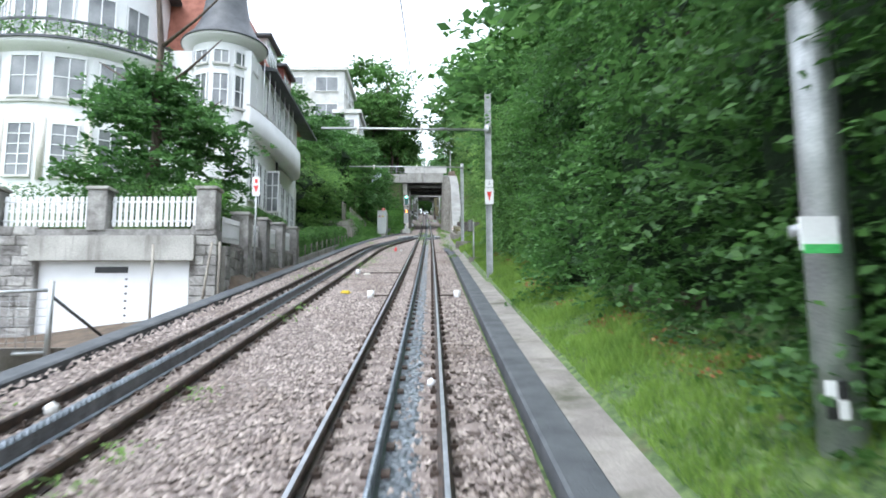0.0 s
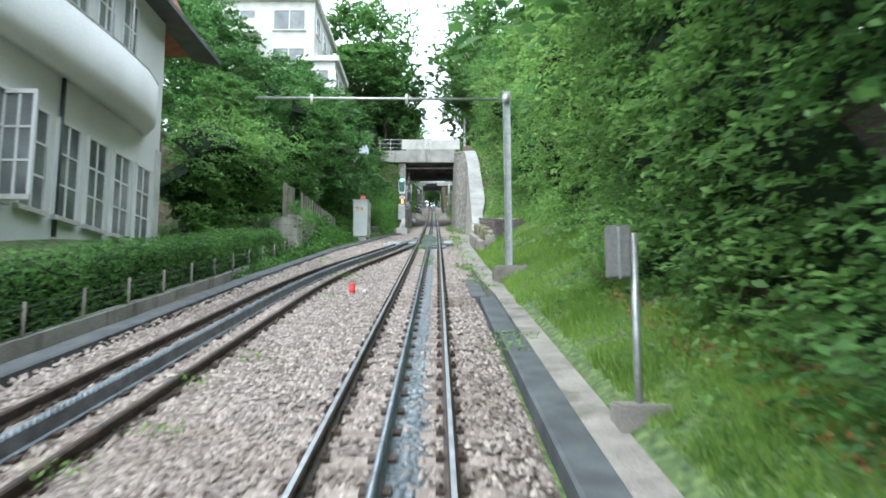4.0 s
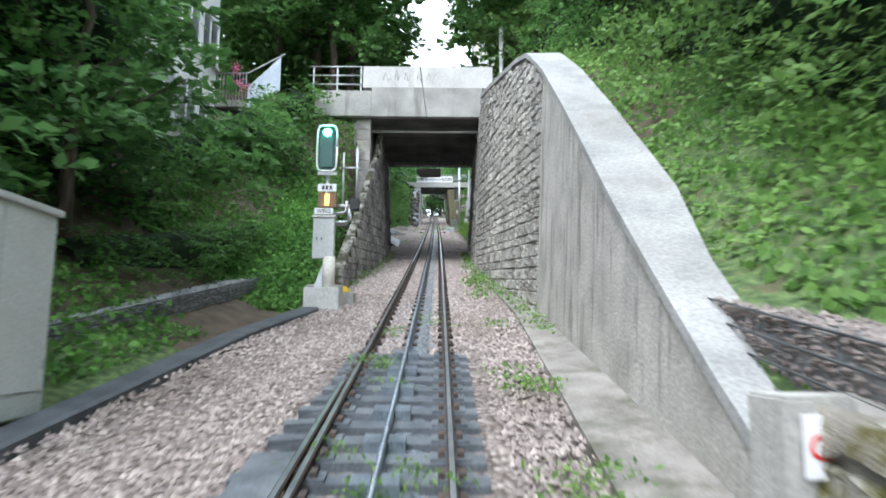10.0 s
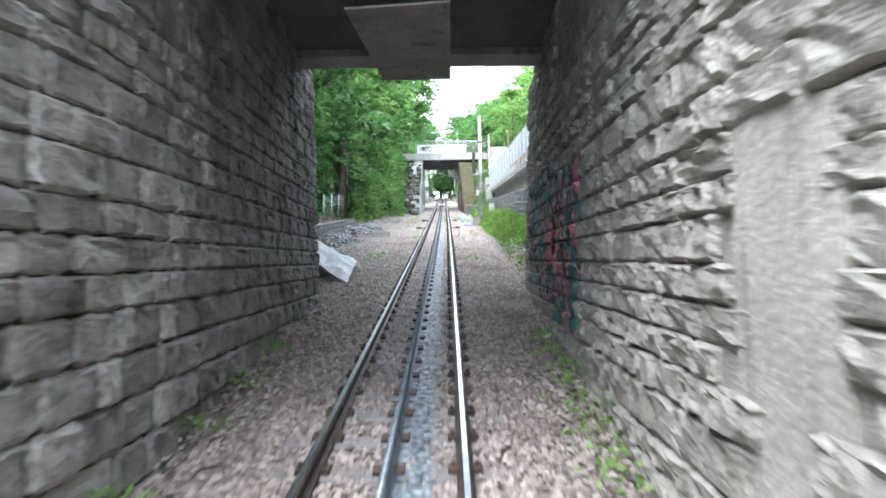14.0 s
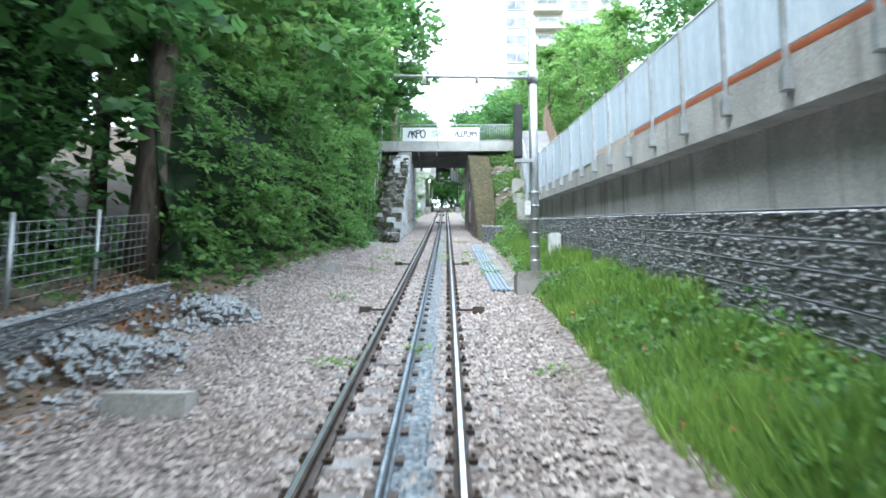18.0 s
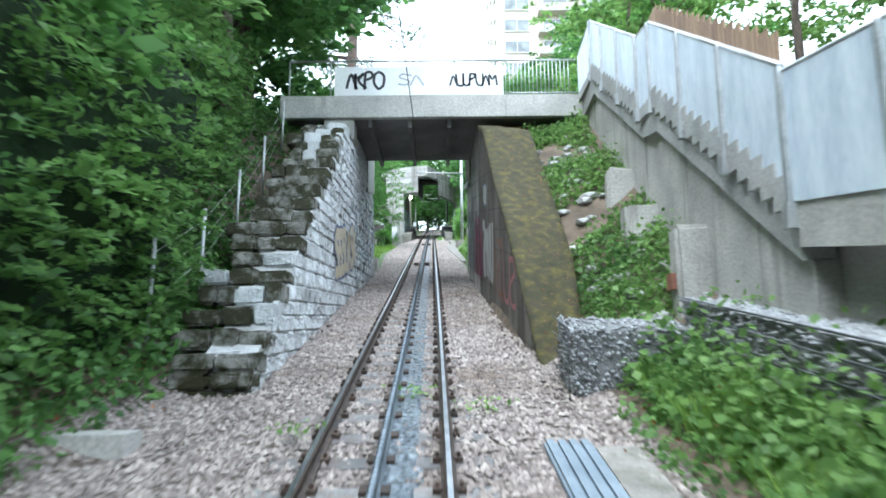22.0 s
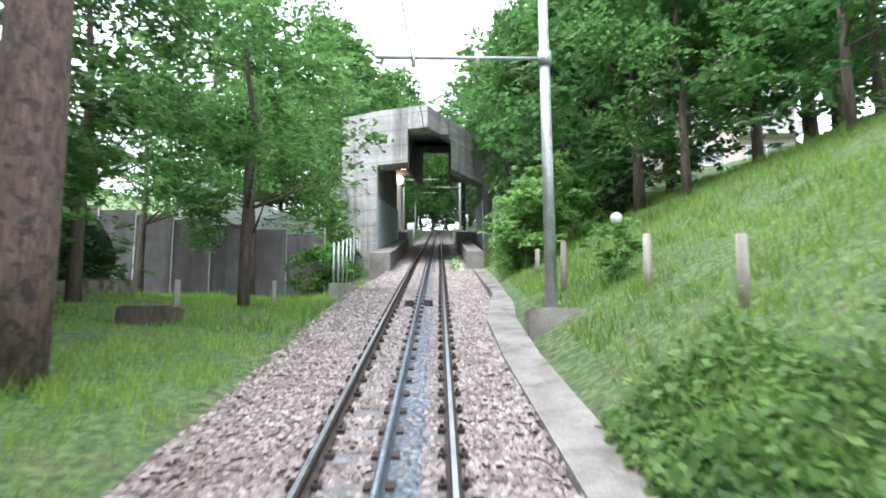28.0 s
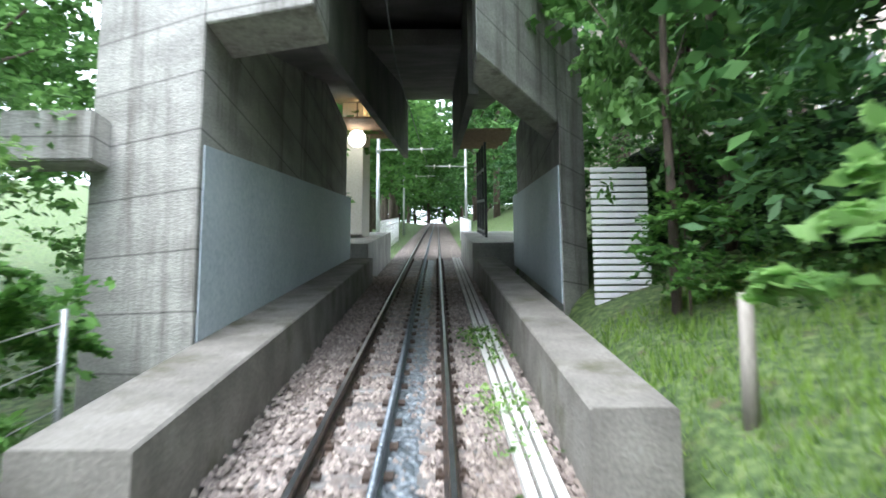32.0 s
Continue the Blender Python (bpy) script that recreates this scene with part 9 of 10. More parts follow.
def frame_loop(x, y, z, w, h):
    pts = []
    for k in range(33):
        a = 6.2832 * k / 32
        c, s = math.cos(a), math.sin(a)
        pts.append((x + w * math.copysign(abs(c) ** 0.45, c), y, z + h * math.copysign(abs(s) ** 0.3, s)))
    return tube(pts, 0.022, 6)


M["amber"] = glow("amber", (1.0, 0.4, 0.05), 6.0)
M["green_light"] = glow("green_light", (0.12, 1.0, 0.65), 25.0)
M["head_green"] = material("head_green", [(0.02, 0.07, 0.06), (0.03, 0.1, 0.08)], rough=0.3, bump=0.02)
build_signal()


# ---- painted lettering without meaning, as flat strokes ----
STROKES = [
    [(0.1, 0), (0.15, 1), (0.6, 0.95), (0.75, 0.7), (0.2, 0.5)],
    [(0.85, 0.9), (0.3, 1), (0.1, 0.7), (0.8, 0.4), (0.6, 0.02), (0.1, 0.1)],
    [(0.1, 1), (0.15, 0.05), (0.8, 0), (0.85, 1)],
    [(0.1, 0), (0.45, 1), (0.85, 0)],
    [(0.5, 0), (0.1, 0.3), (0.15, 0.85), (0.55, 1), (0.9, 0.7), (0.85, 0.2), (0.5, 0)],
    [(0.1, 0), (0.12, 1), (0.12, 0.5), (0.85, 1), (0.2, 0.5), (0.9, 0)],
    [(0.1, 0), (0.15, 1), (0.5, 0.4), (0.85, 1), (0.9, 0)],
]


def ribbon(points, width, place):
    """A flat stroke through points of a surface; place(u, v) gives the world."""
    bm = bmesh.new()
    pts = [Vector(p) for p in points]
    fine = []
    for a, b in zip(pts, pts[1:]):
        for k in range(4):
            fine.append(a.lerp(b, k / 4))
    fine.append(pts[-1])
    for _ in range(2):
        fine = [fine[0]] + [(fine[i - 1] + fine[i] * 2 + fine[i + 1]) / 4 for i in range(1, len(fine) - 1)] + [fine[-1]]
    row = []
    for i, p in enumerate(fine):
        d = (fine[min(i + 1, len(fine) - 1)] - fine[max(i - 1, 0)])
        d = d.normalized() if d.length > 1e-6 else Vector((1, 0))
        nrm = Vector((-d.y, d.x)) * width / 2
        row.append((bm.verts.new(place(*(p + nrm))), bm.verts.new(place(*(p - nrm)))))
    for a, b in zip(row, row[1:]):
        bm.faces.new((a[0], b[0], b[1], a[1]))
    return bm


def graffiti(parent, label, place, u0, u1, v0, v1, count, fill, edge, seed, fat=0.32, rim=1.45):
    rng = random.Random(seed)
    w = (u1 - u0) / count
    h = v1 - v0
    for k in range(count):
        s = STROKES[rng.randrange(len(STROKES))]
        sk = rng.uniform(-0.15, 0.2)
        pts = [(u0 + w * (k - 0.25 + 1.5 * x + sk * (y - 0.5)), v0 + h * (0.06 + 0.88 * y) + rng.uniform(-0.03, 0.03) * h) for x, y in s]
        g = part("painted_letter", ribbon(pts, w * fat * rim, lambda u, v: place(u, v, 0.0)), edge, parent, label)
        if fill:
            part("letter_fill", ribbon(pts, w * fat, lambda u, v: place(u, v, 0.004)), fill, g)


for n, c in (("spray_black", (0.03, 0.03, 0.035)), ("spray_white", (0.48, 0.48, 0.46)), ("spray_magenta", (0.32, 0.05, 0.12)), ("spray_green", (0.02, 0.09, 0.07)), ("spray_blue", (0.12, 0.16, 0.3)),
             ("spray_cream", (0.6, 0.52, 0.38)), ("spray_brown", (0.2, 0.09, 0.06)), ("spray_cyan", (0.28, 0.5, 0.6)), ("spray_pink", (0.6, 0.2, 0.25)), ("spray_teal", (0.03, 0.2, 0.19)), ("spray_grey", (0.38, 0.4, 0.42)), ("spray_red", (0.45, 0.08, 0.05)), ("spray_faded", (0.32, 0.11, 0.11))):
    M[n] = material(n, [tuple(x * 0.85 for x in c), c], scale=3, fine=30, bump=0.1, rough=0.6)

# second bridge: parapet tags
tagp = thing("graffiti", (xb - 1.9, 148.8, S3 + 0.7), "black spray-paint tags on the bridge parapet", "graffiti", kind="structure")
flat = lambda u, v, o: Vector((xb + u, 148.812 - o, S3 + v))
graffiti(tagp, "black spray-painted tag", flat, -1.72, -0.8, 0.7, 1.24, 4, None, "spray_black", 41, 0.3, 1.0)
graffiti(tagp, "black spray-painted tag", flat, 0.9, 2.05, 0.78, 1.16, 7, None, "spray_black", 44, 0.3, 1.0)
graffiti(tagp, "faded grey tag", flat, -0.4, 0.2, 0.8, 1.15, 2, None, "spray_grey", 3, 0.1)
# right wall of the second bridge
gr = thing("graffiti", P(1.59, 149, 0), "large colourful graffiti letters on the concrete wall", "graffiti", kind="structure")
rw = lambda u, v, o: P(east2(u) - 0.008 - o, u, v)
graffiti(gr, "grey outlined letters", rw, 151.4, 154.8, 0.15, 2.1, 5, "spray_grey", "spray_black", 11, 0.3, 1.45)
graffiti(gr, "magenta letters with dark green edge", rw, 148.6, 151.0, 0.2, 1.9, 6, "spray_magenta", "spray_green", 12, 0.4, 1.75)
graffiti(gr, "pale bubble letters with brown edge", rw, 146.5, 148.3, 0.35, 1.75, 5, "spray_white", "spray_brown", 13, 0.62, 1.25)
graffiti(gr, "small oval tag", rw, 147.5, 148.1, 2.15, 2.5, 1, "spray_white", "spray_blue", 15, 0.3)
graffiti(gr, "faded orange scrawl", rw, 144.9, 146.2, 0.1, 1.5, 3, None, "spray_rust", 17, 0.2, 1.0)
graffiti(gr, "faded pink scrawl", rw, 143.5, 144.9, 0.2, 1.2, 2, None, "spray_faded", 18, 0.14, 1.0)
# pale bubble shapes on the left wall under the second bridge
gl = thing("graffiti", P(-1.55, 149, 0), "cream bubble graffiti with dark blue edge on stones", "graffiti", kind="structure")
lw = lambda u, v, o: P(-left2(u) - 0.015 * v + 0.062 + o, u, v)
graffiti(gl, "cream bubble letters with dark blue edge", lw, 146.1, 149.4, 0.55, 1.6, 7, "spray_cream", "spray_blue", 21, 0.55, 1.4)

# ---- between the bridges ----
def build_tarp():
    t = thing("tarpaulin", P(-2.6, 106.2, 0), "crumpled white plastic sheet over a heap beside the track", "tarpaulin")
    bm = bmesh.new()
    rows = []
    n, m = 14, 18
    for i in range(n):
        row = []
        for j in range(m):
            f, g = i / (n - 1), j / (m - 1)
            y = 104.9 + 2.5 * g
            dx = -3.55 + 1.85 * f
            dz = 0.72 - 0.85 * f ** 1.3 + 0.25 * math.sin(g * 3.1) + 0.11 * noise.noise(Vector((f * 5, g * 6, 2))) + 0.05 * noise.noise(Vector((f * 14, g * 15, 5)))
            dz = max(dz, float(ground_dz(dx, y)) + 0.06)
            row.append(bm.verts.new(P(dx, y, dz)))
        rows.append(row)
    for a, b in zip(rows, rows[1:]):
        for j in range(m - 1):
            bm.faces.new((a[j], a[j + 1], b[j + 1], b[j]))
    bmesh.ops.solidify(bm, geom=bm.faces[:], thickness=0.01)
    part("sheet", bm, "tarp", t)
    for k in range(3):
        part("heap_stone", ball(P(-2.9 + 0.35 * k, 105.5 + 0.5 * k, 0.05), 0.3, None, 1), "stone_dark", t)


build_tarp()
fn = thing("wire_fence", P(-4.6, 118, 0), "low wire mesh fence with steel posts under trees", "fence")
for k in range(5):
    y = 117.6 + 1.9 * k
    part("post", tube([P(-4.55, y, 0.2), P(-4.55, y, 1.65)], 0.03, 8), "galv", fn)
for k in range(9):
    part("fence_wire", tube([P(-4.55, 117.6, 0.5 + 0.13 * k), P(-4.55, 125.2, 0.5 + 0.13 * k)], 0.004, 4), "galv", fn)
for k in range(38):
    part("fence_wire", tube([P(-4.55, 117.6 + 0.2 * k, 0.5), P(-4.55, 117.6 + 0.2 * k, 1.55)], 0.004, 4), "galv", fn)
bf = thing("wire_fence", P(-2.9, 141, 1), "leaning galvanised fence posts with wires in the scrub", "fence")
bank = [(-3.0 - 0.05 * k, 140.6 + 1.9 * k) for k in range(5)]
for dx, y in bank:
    g = float(ground_dz(dx, y))
    part("post", tube([P(dx, y, g - 0.2), P(dx + 0.03, y, g + 1.3)], 0.025, 8), "galv", bf)
for h in (0.5, 0.8, 1.1):
    part("fence_wire", tube([P(dx, y, float(ground_dz(dx, y)) + h) for dx, y in bank], 0.004, 4), "galv", bf)
# grey rubble heaps at the hedge foot
for k, (dx, y, r) in enumerate(((-3.3, 119.5, 0.9), (-3.1, 122.6, 0.7), (-3.4, 115.2, 0.8), (-3.2, 110.8, 0.7))):
    rng_r = np.random.default_rng(50 + k)
    cc = np.stack([rng_r.normal(0, r * 0.5, 420), rng_r.normal(0, r * 0.8, 420), np.zeros(420)], 1)
    pts = []
    for c in cc:
        p = ground_at(dx + c[0], y + c[1])
        p.z += 0.05 + 0.25 * max(0, 1 - (c[0] ** 2 + c[1] ** 2) / r ** 2)
        pts.append(p)
    octa = np.array([(1, 0, 0), (0, 1, 0), (-1, 0, 0), (0, -1, 0), (0, 0, 1), (0, 0, -1)], float)
    tri = np.array([(0, 1, 4), (1, 2, 4), (2, 3, 4), (3, 0, 4), (1, 0, 5), (2, 1, 5), (3, 2, 5), (0, 3, 5)])
    vv = octa[None] * rng_r.uniform(0.03, 0.08, (420, 1, 1)) * rng_r.uniform(0.6, 1.2, (420, 6, 3)) + np.array(pts)[:, None]
    me = bpy.data.meshes.new("rubble")
    me.from_pydata(vv.reshape(-1, 3).tolist(), [], (tri[None] + (np.arange(420) * 6)[:, None, None]).reshape(-1, 3).tolist())
    tagged(part("rubble", me, "slate"), "heap of grey crushed stone beside the track", "rubble", kind="stuff")
for dx, y in ((-2.55, 129.4), (-2.4, 138.3), (-2.2, 118.2)):
    solid("concrete_slab", lbox(dx - 0.45, dx + 0.3, y - 0.18, y + 0.18, -0.3, 0.02, 0.01), "concrete", "small concrete slab half buried in gravel", "slab")
for y in (123.4, 131.2):
    for s in (-1, 1):
        solid("track_clamp", lbox(s * 0.95 - 0.1, s * 0.95 + 0.1, y - 0.08, y + 0.08, -0.18, -0.05, 0.01), "clip", "dark clamp block beside the rail", "clamp", "clamp blocks")
        solid("tie_rod", tube([P(s * 0.58, y, -0.1), P(s * 0.9, y, -0.1)], 0.02, 6), "clip", "dark rod from rail to clamp block", "rod", "clamp rods")
# equipment on the mast at the stone wall
eq = thing("signal_box", P(2.05, 125.5, 1.5), "tall dark signal box and cable clamps on a mast", "signal")
part("housing", lbox(1.78, 1.95, 125.35, 125.55, 2.65, 3.75, 0.01), "black", eq)
part("bracket", lbox(1.8, 2.15, 125.4, 125.5, 2.55, 2.62), "galv", eq)
part("lower_box", lbox(1.98, 2.1, 125.35, 125.47, 1.45, 1.75, 0.01), "concrete_light", eq)
for k in range(6):
    part("cable_clamp", tube([P(2.2, 125.6, 0.5 + 0.28 * k), P(2.2, 125.6, 0.53 + 0.28 * k)], 0.115, 12), "galv", eq)
jb = thing("junction_box", P(2.9, 127.45, 0), "pale weathered junction box on a post before the stone wall", "box")
part("box", lbox(2.76, 3.02, 127.3, 127.6, 0.4, 0.98, 0.02), "concrete_light", jb)
part("post", tube([P(2.89, 127.45, 0.0), P(2.89, 127.45, 0.5)], 0.04, 8), "galv", jb)
# wooden fence above the stair
wf = thing("board_fence", P(5.0, 147, 5), "brown vertical board fence above the stair", "fence")
for k in range(26):
    p = Vector((track_x(147) + 5.4 + 0.02 * k, 141.5 + 0.32 * k, 0))
    z = z0s + (z1s - z0s) * min(1, 0.32 * k / 8.4 + 0.28)
    part("board", bbox(p.x, p.x + 0.03, p.y, p.y + 0.29, z - 0.6, z + 1.7), "wood", wf)
# orange band behind the screens
bm = bmesh.new()
quad_box(bm, [Vector((slab_x(y) + o, y, slab_z(y) + 0.5 + h)) for h in (0.0, 0.2) for y, o in ((108, 0.1), (108, 0.13), (123.5, 0.13), (123.5, 0.1))])
bmesh.ops.recalc_face_normals(bm, faces=bm.faces[:])
solid("barrier_band", bm, "orange", "orange construction board standing on the walkway", "barrier")

# ---- before the station ----
M["granite"] = material("granite", [(0.08, 0.073, 0.071), (0.14, 0.129, 0.125)], scale=2, fine=70, bump=0.1, stain=(0.045, 0.036, 0.032), stain_at=(0.45, 0.7), streak=True)
solid("concrete_block", lbox(-2.22, -1.6, 157.1, 157.9, -0.6, 0.2, 0.02), "concrete", "grey concrete block at the ballast edge", "block")
bm = bmesh.new()
ring = []
for y in np.linspace(157.5, 178.5, 12):
    zt = track_z(160) + 2.0 + 0.112 * (y - 160)
    ring.append([bm.verts.new(p) for p in ((track_x(y) - 7.0, y, zt - 3.0), (track_x(y) - 7.0, y, zt), (track_x(y) - 7.4, y, zt), (track_x(y) - 7.4, y, zt - 3.0))])
for a, b in zip(ring, ring[1:]):
    for j in range(4):
        bm.faces.new((a[j], a[(j + 1) % 4], b[(j + 1) % 4], b[j]))
bm.faces.new(ring[0]); bm.faces.new(ring[-1][::-1])
bmesh.ops.recalc_face_normals(bm, faces=bm.faces[:])
solid("wall_garden", bm, "mossy_stone", "flaking whitewashed garden wall with mossy top", "wall", kind="structure")
thicket("hedge", "dense dark shrubbery above the garden wall", "hedge", 156.5, 179, lambda y: -7.6, lambda y: float(np.interp(y, [157, 178], [1.5, 0.3])), lambda y: float(np.interp(y, [157, 178], [5.8, 4.6])), 19000, 0.16, "leaf_dark", 110, depth=0.9, bump=0.8, side=-1)
moss_cap(lambda y: -7.42, lambda y: track_z(160) + 2.0 + 0.112 * (y - 160) - track_z(y), 157.6, 178.4, 0.4, "wall_cap", "brown moss along the top of the garden wall", "moss", 0.06, 0.05, 0.25, 8)
pw = thing("panel_wall", P(-4, 180, 0), "dark grey granite panel wall with metal joints", "wall", kind="structure")
for k in range(7):
    part("panel", lbox(-3.24 - 1.23 * (k + 1), -3.27 - 1.23 * k, 183.5, 183.62, -1.2, 1.18 + 0.17 * k, 0.005), "granite", pw)
    part("joint_post", lbox(-3.27 - 1.23 * k, -3.24 - 1.23 * k, 183.47, 183.6, -1.2, 1.2 + 0.17 * k), "galv", pw)
solid("kerb_block", lbox(-2.35, -1.75, 178.9, 179.5, -0.4, 0.02, 0.02), "concrete", "concrete kerb block beside the ballast", "kerb")
mf2 = thing("metal_fence", P(-2.4, 181, 0), "row of bright galvanised fence posts with wires", "fence")
for k in range(8):
    y = 180.3 + 0.85 * k
    part("post", tube([P(-2.45, y, -0.4), P(-2.45, y, 1.05)], 0.032, 8), "galv", mf2)
for z in (0.3, 0.65, 0.95):
    part("fence_wire", tube([P(-2.45, 180.3, z), P(-2.45, 186.3, z)], 0.006, 4), "galv", mf2)
for dx, y, hh in ((3.3, 171.2, 0.75), (2.75, 174.5, 0.9), (3.4, 168.5, 0.7), (2.8, 178.2, 0.6), (3.2, 183.2, 1.0), (2.68, 186.0, 0.95), (-4.6, 174.8, 0.6), (-3.4, 177.5, 0.6)):
    g = float(ground_dz(dx, y))
    solid("wooden_stake", tube([P(dx, y, g - 0.2), P(dx + 0.02, y, g + hh)], 0.065, 9, taper=0.055), "wood_grey", "weathered round wooden stake in the grass", "stake", "wooden stakes")
solid("stacked_wood", lbox(-4.9, -4.0, 173.0, 173.7, -0.1, 0.25, 0.04), "bark", "small heap of old logs in the grass", "logs")
solid("white_lantern", ball(ground_at(3.3, 172.8) + Vector((0, -0.12, 0.98)), 0.1), "fence_white", "round white garden lantern over a bright bush", "lantern")
for y in (176.2, 158.4):
    for s in (-1, 1):
        solid("rack_clamp", lbox(s * 0.2 - 0.09, s * 0.2 + 0.09, y - 0.15, y + 0.15, -0.15, -0.04, 0.01), "clip", "dark clamp block beside the rack", "clamp", "rack clamp blocks")
# corrugated white panel and outer things at the station
cp = thing("corrugated_panel", P(3.2, 191, 0.5), "white corrugated wall panel behind the bushes", "panel")
for k in range(22):
    part("rib", lbox(2.75, 3.6, 191.0 + 0.0 * k, 191.04, 0.25 + 0.1 * k, 0.325 + 0.1 * k, 0.01), "fence_white", cp)
solid("station_sign", lbox(-2.6, -2.55, 199.2, 199.9, 3.1, 3.7), "black", "dark hanging sign in the station hall", "sign")

# balcony with flowers on the bank beside the first bridge
def build_terrace():
    x, y, z = track_x(92) - 6.4, 91.5, track_z(91.5) + 5.5
    t = thing("garden_stair", (x, y, z), "steel garden stair and landing with pink flowers on the bank", "stair")
    part("landing", bbox(x - 1.4, x + 0.2, y, y + 1.6, z, z + 0.25, 0.02), "concrete", t)
    part("support", bbox(x - 0.9, x - 0.5, y + 0.4, y + 0.9, z - 2.5, z), "concrete", t)
    for k in range(15):
        part("baluster", tube([(x - 1.4 + 0.11 * k, y, z + 0.25), (x - 1.4 + 0.11 * k, y, z + 1.2)], 0.014, 5), "galv", t)
    part("hand_rail", tube([(x - 1.4, y, z + 1.2), (x + 0.2, y, z + 1.2), (x + 1.4, y + 0.2, z + 2.0)], 0.025, 6), "galv", t)
    bm = bmesh.new()
    quad_box(bm, [Vector(p) for p in ((x + 0.2, y, z - 0.1), (x + 1.3, y, z + 0.6), (x + 1.3, y + 0.05, z + 0.6), (x + 0.2, y + 0.05, z - 0.1), (x + 0.2, y, z + 0.7), (x + 1.3, y, z + 1.8), (x + 1.3, y + 0.05, z + 1.8), (x + 0.2, y + 0.05, z + 0.7))])
    part("side_screen", bm, "blue_screen", t, "pale metal side screen")
    r = np.random.default_rng(8)
    pts = np.concatenate([np.array([x - 0.3 + 0.22 * k, y - 0.1, z + 0.75 - 0.05 * k]) + r.normal(0, 0.1, (90, 3)) for k in range(3)] + [np.array([x - 0.2, y - 0.1, z + 1.35]) + r.normal(0, 0.1, (80, 3))])
    part("flowers", leaf_mesh("flowers", pts, 0.07, r, aspect=0.9), "bloom", t, "pink geranium flowers")


build_terrace()
# ivy wall, leaning board fence and low concrete wall beside the cabinet
lb = thing("leaning_fence", P(-5.6, 71, 1), "old leaning grey board fence on the bank", "fence")
fr = random.Random(6)
for k in range(7):
    y = 66.2 + 0.33 * k
    zt = 2.85 - 0.085 * (y - 66.2) + fr.uniform(-0.05, 0.05)
    part("board", lbox(-6.26, -6.22, y, y + 0.29, zt - 1.7, zt), "wood_grey", lb)
for k in range(17):
    y = 68.55 + 0.335 * k
    dx = float(np.interp(y, [68.5, 71, 74.2], [-5.93, -5.51, -5.15]))
    zt = float(np.interp(y, [68.5, 71, 74.2], [2.43, 1.76, 1.05])) + fr.uniform(-0.06, 0.06)
    part("board", lbox(dx - 0.02, dx + 0.02, y, y + 0.29, zt - 1.3, zt), "wood_grey", lb)


def low_top(y):
    return float(np.interp(y, [64.7, 69, 72.6], [1.5, 0.95, 0.7]))


bm = sweep(lambda y: [(-5.7, -0.5), (-5.7, low_top(y)), (-5.3, low_top(y)), (-5.25, -0.5)], 64.7, 72.6, 0.8)
solid("wall_low", bm, "concrete_lit", "low stained concrete wall below creepers", "wall", kind="structure")
solid("wall_low", lbox(-8.2, -5.71, 64.7, 65.1, -0.4, 1.36, 0.02), "concrete_lit", "return of the low stained concrete wall", "wall", kind="structure")
thicket("creeper", "leafy ivy hanging over the concrete wall", "ivy", 64.6, 72.6, lambda y: -5.28, lambda y: low_top(y) - 0.42 + 0.3 * math.sin(2.1 * y), lambda y: low_top(y) + 0.5, 4200, 0.1, "leaf", 261, depth=0.35, bump=0.25, side=-1, core=False)
ic = np.random.default_rng(262)
iv = np.array([P(dx, 64.62 - 0.25 * abs(g), z) for dx, g, z in zip(ic.uniform(-9.2, -5.9, 3400), ic.normal(0, 1, 3400), 1.5 - 1.5 * ic.uniform(0, 1, 3400) ** 1.6) if z > 1.25 - 0.9 * max(0.0, min(1.0, (-6.35 - dx) / 0.35)) + 0.2 * math.sin(7 * dx)])
tagged(part("ivy", leaf_mesh("ivy", iv, 0.1, ic, flat=0.4, aspect=0.8), "leaf"), "ivy hanging over the end of the concrete wall", "ivy", kind="stuff")
cover("weeds", "leafy weeds and nettles below the concrete wall", 56, 66.5, lambda y: left_duct(y) - 0.35, lambda y: -6.6, 9000, 0.11, "leaf", 263, 0.3)
cover("ivy", "ivy blanket over the bank above the concrete wall", 59, 68.6, lambda y: -5.6, lambda y: -9.0, 6000, 0.12, "leaf_bright", 264, 0.35)
# small weeds between the rails
def tufts(name, label, spots, seed, size=0.06, per=40, spread=0.14):
    """Small weeds standing in the ballast."""
    r = np.random.default_rng(seed)
    pts = np.concatenate([np.array(P(dx, y, -0.1)) + r.normal(0, 1, (per, 3)) * np.array([spread, spread, 0.0]) + np.stack([0 * r.uniform(size=per), 0 * r.uniform(size=per), r.uniform(0, 0.14, per)], 1) for dx, y in spots])
    return tagged(part(name, leaf_mesh(name, pts, size, r, aspect=0.5), "leaf_light"), label, "weeds", kind="stuff")


wr = random.Random(12)
tufts("weeds", "green weeds growing between the rails", [(wr.uniform(-0.4, 0.4), wr.uniform(58, 82)) for _ in range(34)], 120)
tufts("weeds", "green weeds along the edge of the walkway", [(wr.uniform(1.25, 1.7), wr.uniform(46, 90)) for _ in range(40)], 121, 0.08, 50, 0.16)
tufts("weeds", "weeds in the ballast between the bridges", [(wr.choice((-0.85, 0.3, 1.0, -1.6, 1.5)) + wr.uniform(-0.2, 0.2), wr.uniform(108, 142)) for _ in range(26)], 122, 0.07)
tufts("weeds", "weeds beside the station trough", [(1.02 + wr.uniform(-0.1, 0.1), wr.uniform(184, 192)) for _ in range(22)], 123, 0.07)
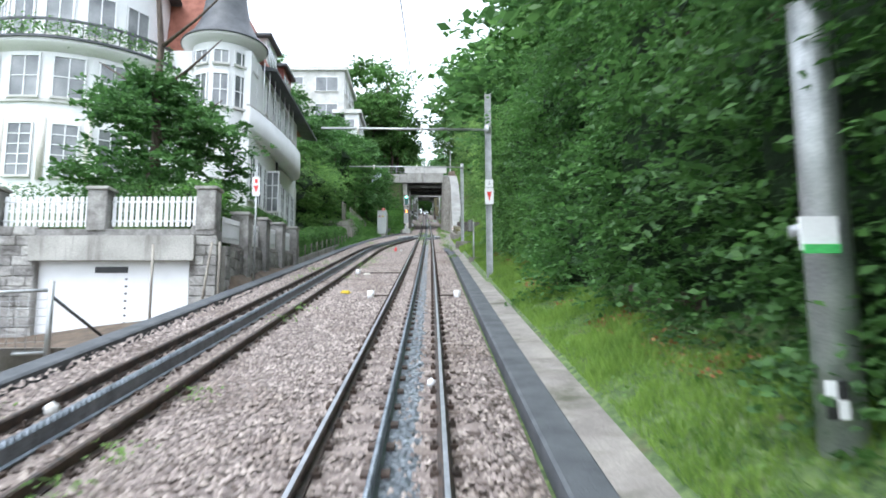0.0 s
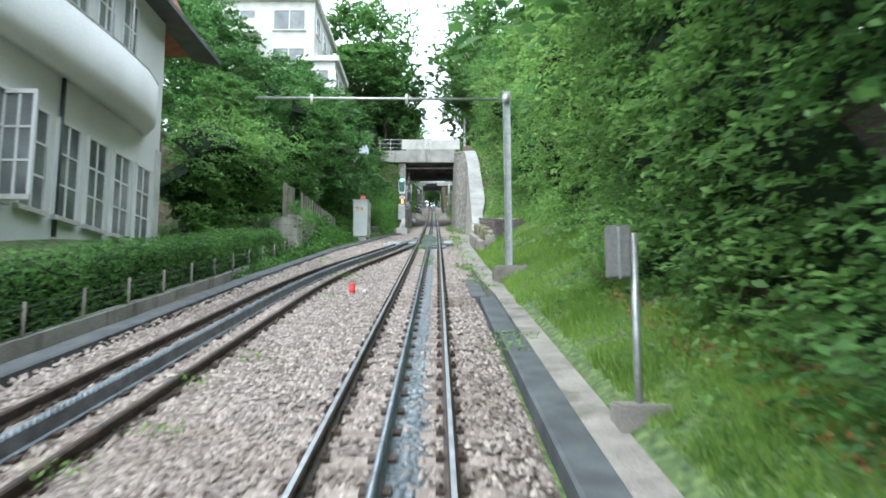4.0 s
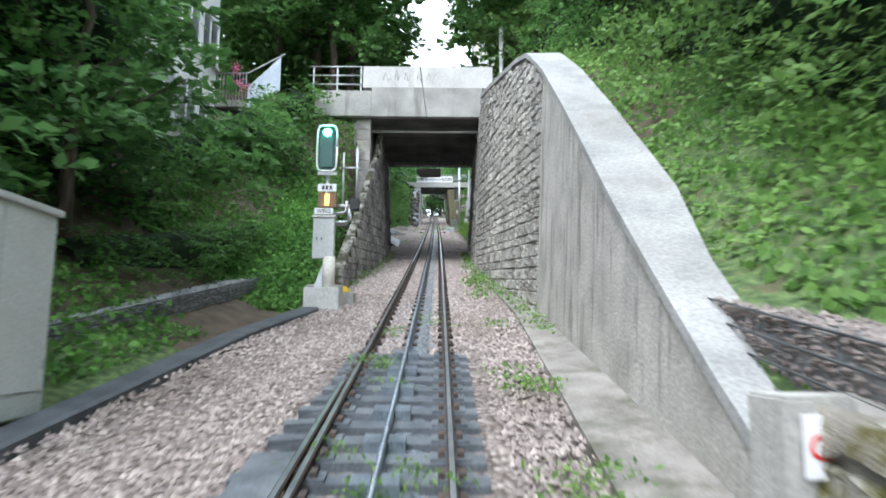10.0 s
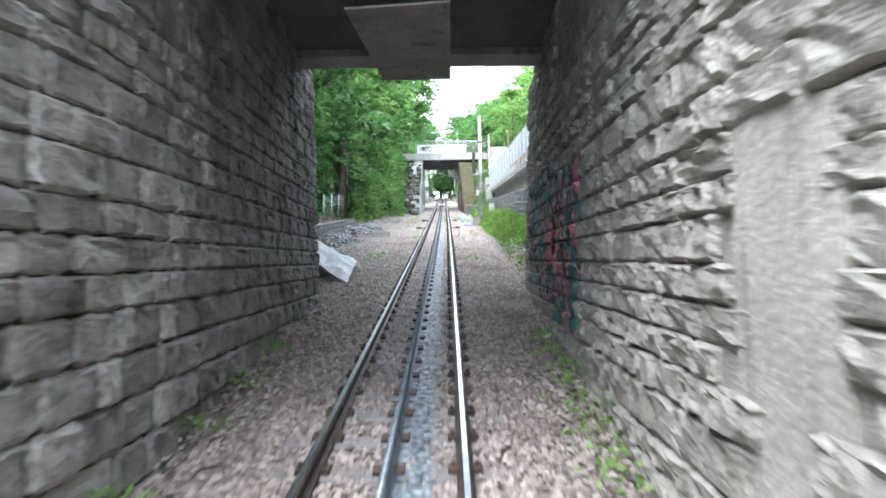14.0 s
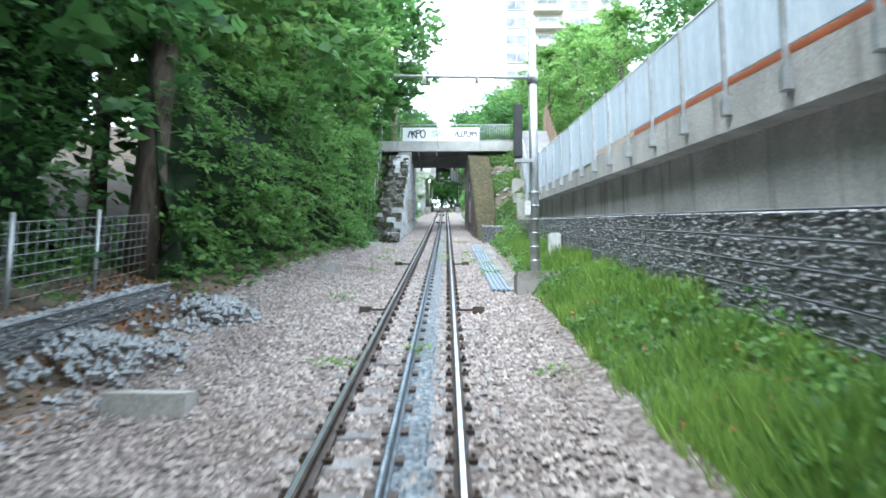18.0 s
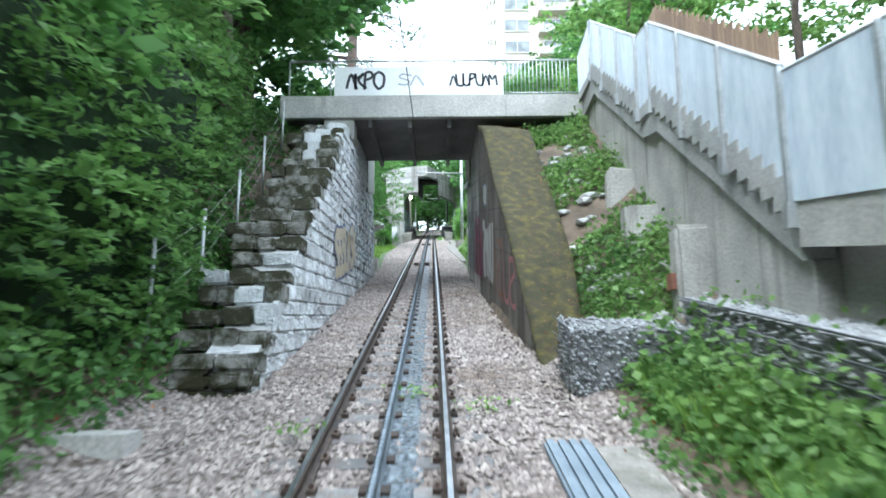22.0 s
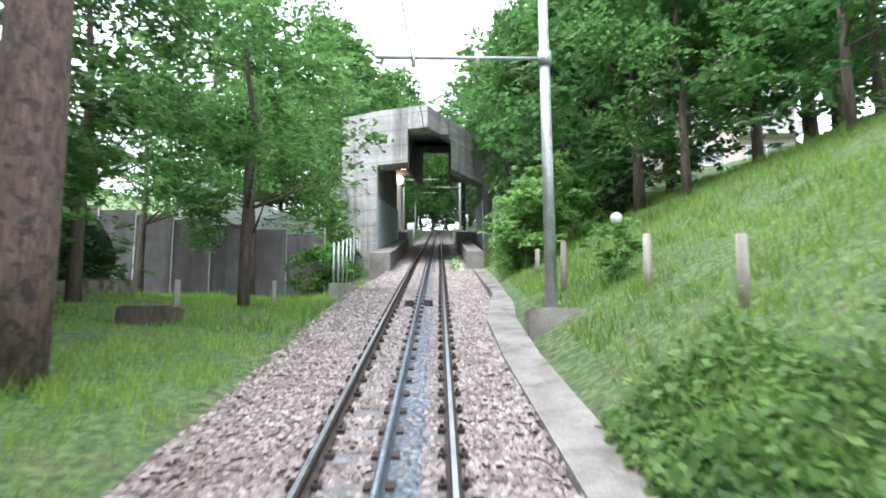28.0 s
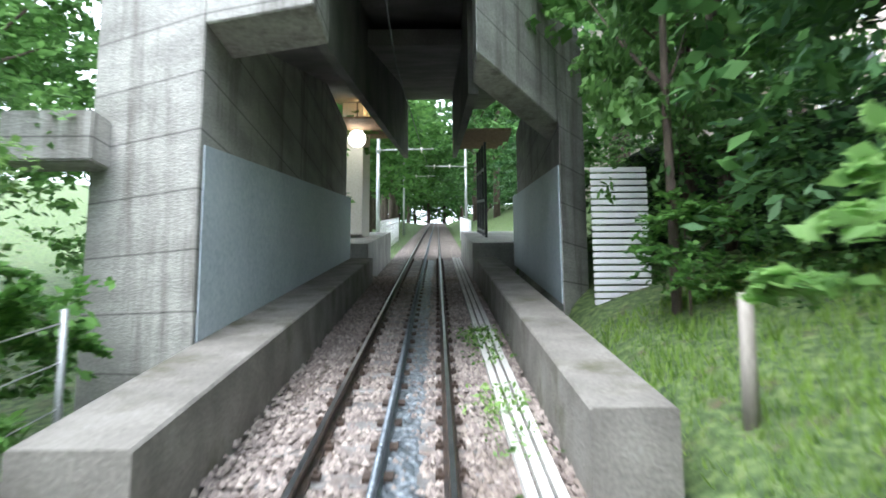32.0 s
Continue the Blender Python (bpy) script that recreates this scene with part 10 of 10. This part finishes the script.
tufts("weeds", "weeds on the siding ballast", [(wr.choice((-2.2, -3.7, -2.0)) + wr.uniform(-0.2, 0.2), wr.uniform(20, 62)) for _ in range(24)], 124, 0.06)
tufts("weeds", "weeds at the foot of the stone walls", [(right_foot(y) - 0.2, y) for y in np.arange(80, 100, 0.5)] + [(-left_foot(y) + 0.15, y) for y in np.arange(87, 100, 1.3)], 125, 0.08, 40, 0.15)

# rubble edging at the foot of the ivy bank
masonry("wall_low", "low rubble edging at the foot of the ivy bank", "mossy_stone", lambda y: float(np.interp(y, [85.7, 89], [2.78, 2.3])), lambda y: float(np.interp(y, [85.7, 89], [0.16, 0.3])), 85.7, 88.6, -1, course=0.16, length=(0.2, 0.45), bulge=0.06, near=(85, 89), seed=71, thick=0.25)
# white sheeting behind the granite wall
bm = bmesh.new()
quad_box(bm, [P(-8.6, 184.6, 1.0), P(-3.5, 184.9, 0.2), P(-3.5, 185.1, 0.2), P(-8.6, 184.8, 1.0), P(-8.6, 184.6, 3.4), P(-3.5, 184.9, 1.35), P(-3.5, 185.1, 1.35), P(-8.6, 184.8, 3.4)])
solid("wall_garden", bm, "white_paint", "white rendered stair wall behind the granite panels", "wall", kind="structure")

rk = random.Random(33)
for k in range(70):
    y, dx = rk.uniform(140.6, 148.6), rk.uniform(2.7, 3.9)
    bm = ball(Vector((0, 0, 0)), rk.uniform(0.05, 0.2), subdivisions=1)
    for v in bm.verts:
        v.co = Vector((v.co.x * rk.uniform(0.8, 1.5), v.co.y * 1.2, v.co.z * 0.55)) + ground_at(dx, y)
    for f in bm.faces:
        f.smooth = False
    solid("rock", bm, "concrete_cap", "pale broken rock on the weedy slope", "rock", "rocks on the slope")

# warning plate on the end post of the low wall
wp = thing("warning_sign", P(2.42, 72.6, 0.7), "small white plate with red ring and yellow triangle", "sign")
part("plate", lbox(2.26, 2.58, 72.565, 72.58, 0.5, 0.82, 0.003), "fence_white", wp)
c = P(2.35, 72.56, 0.66)
part("red_ring", ring_flat(c.x, c.y, c.z, 0.045, 0.065), "red", wp)
bm = bmesh.new()
bm.faces.new([bm.verts.new(P(2.5, 72.56, 0.66) + Vector(v)) for v in ((-0.065, 0, -0.055), (0.065, 0, -0.055), (0, 0, 0.065))])
part("triangle", bm, "yellow", wp)
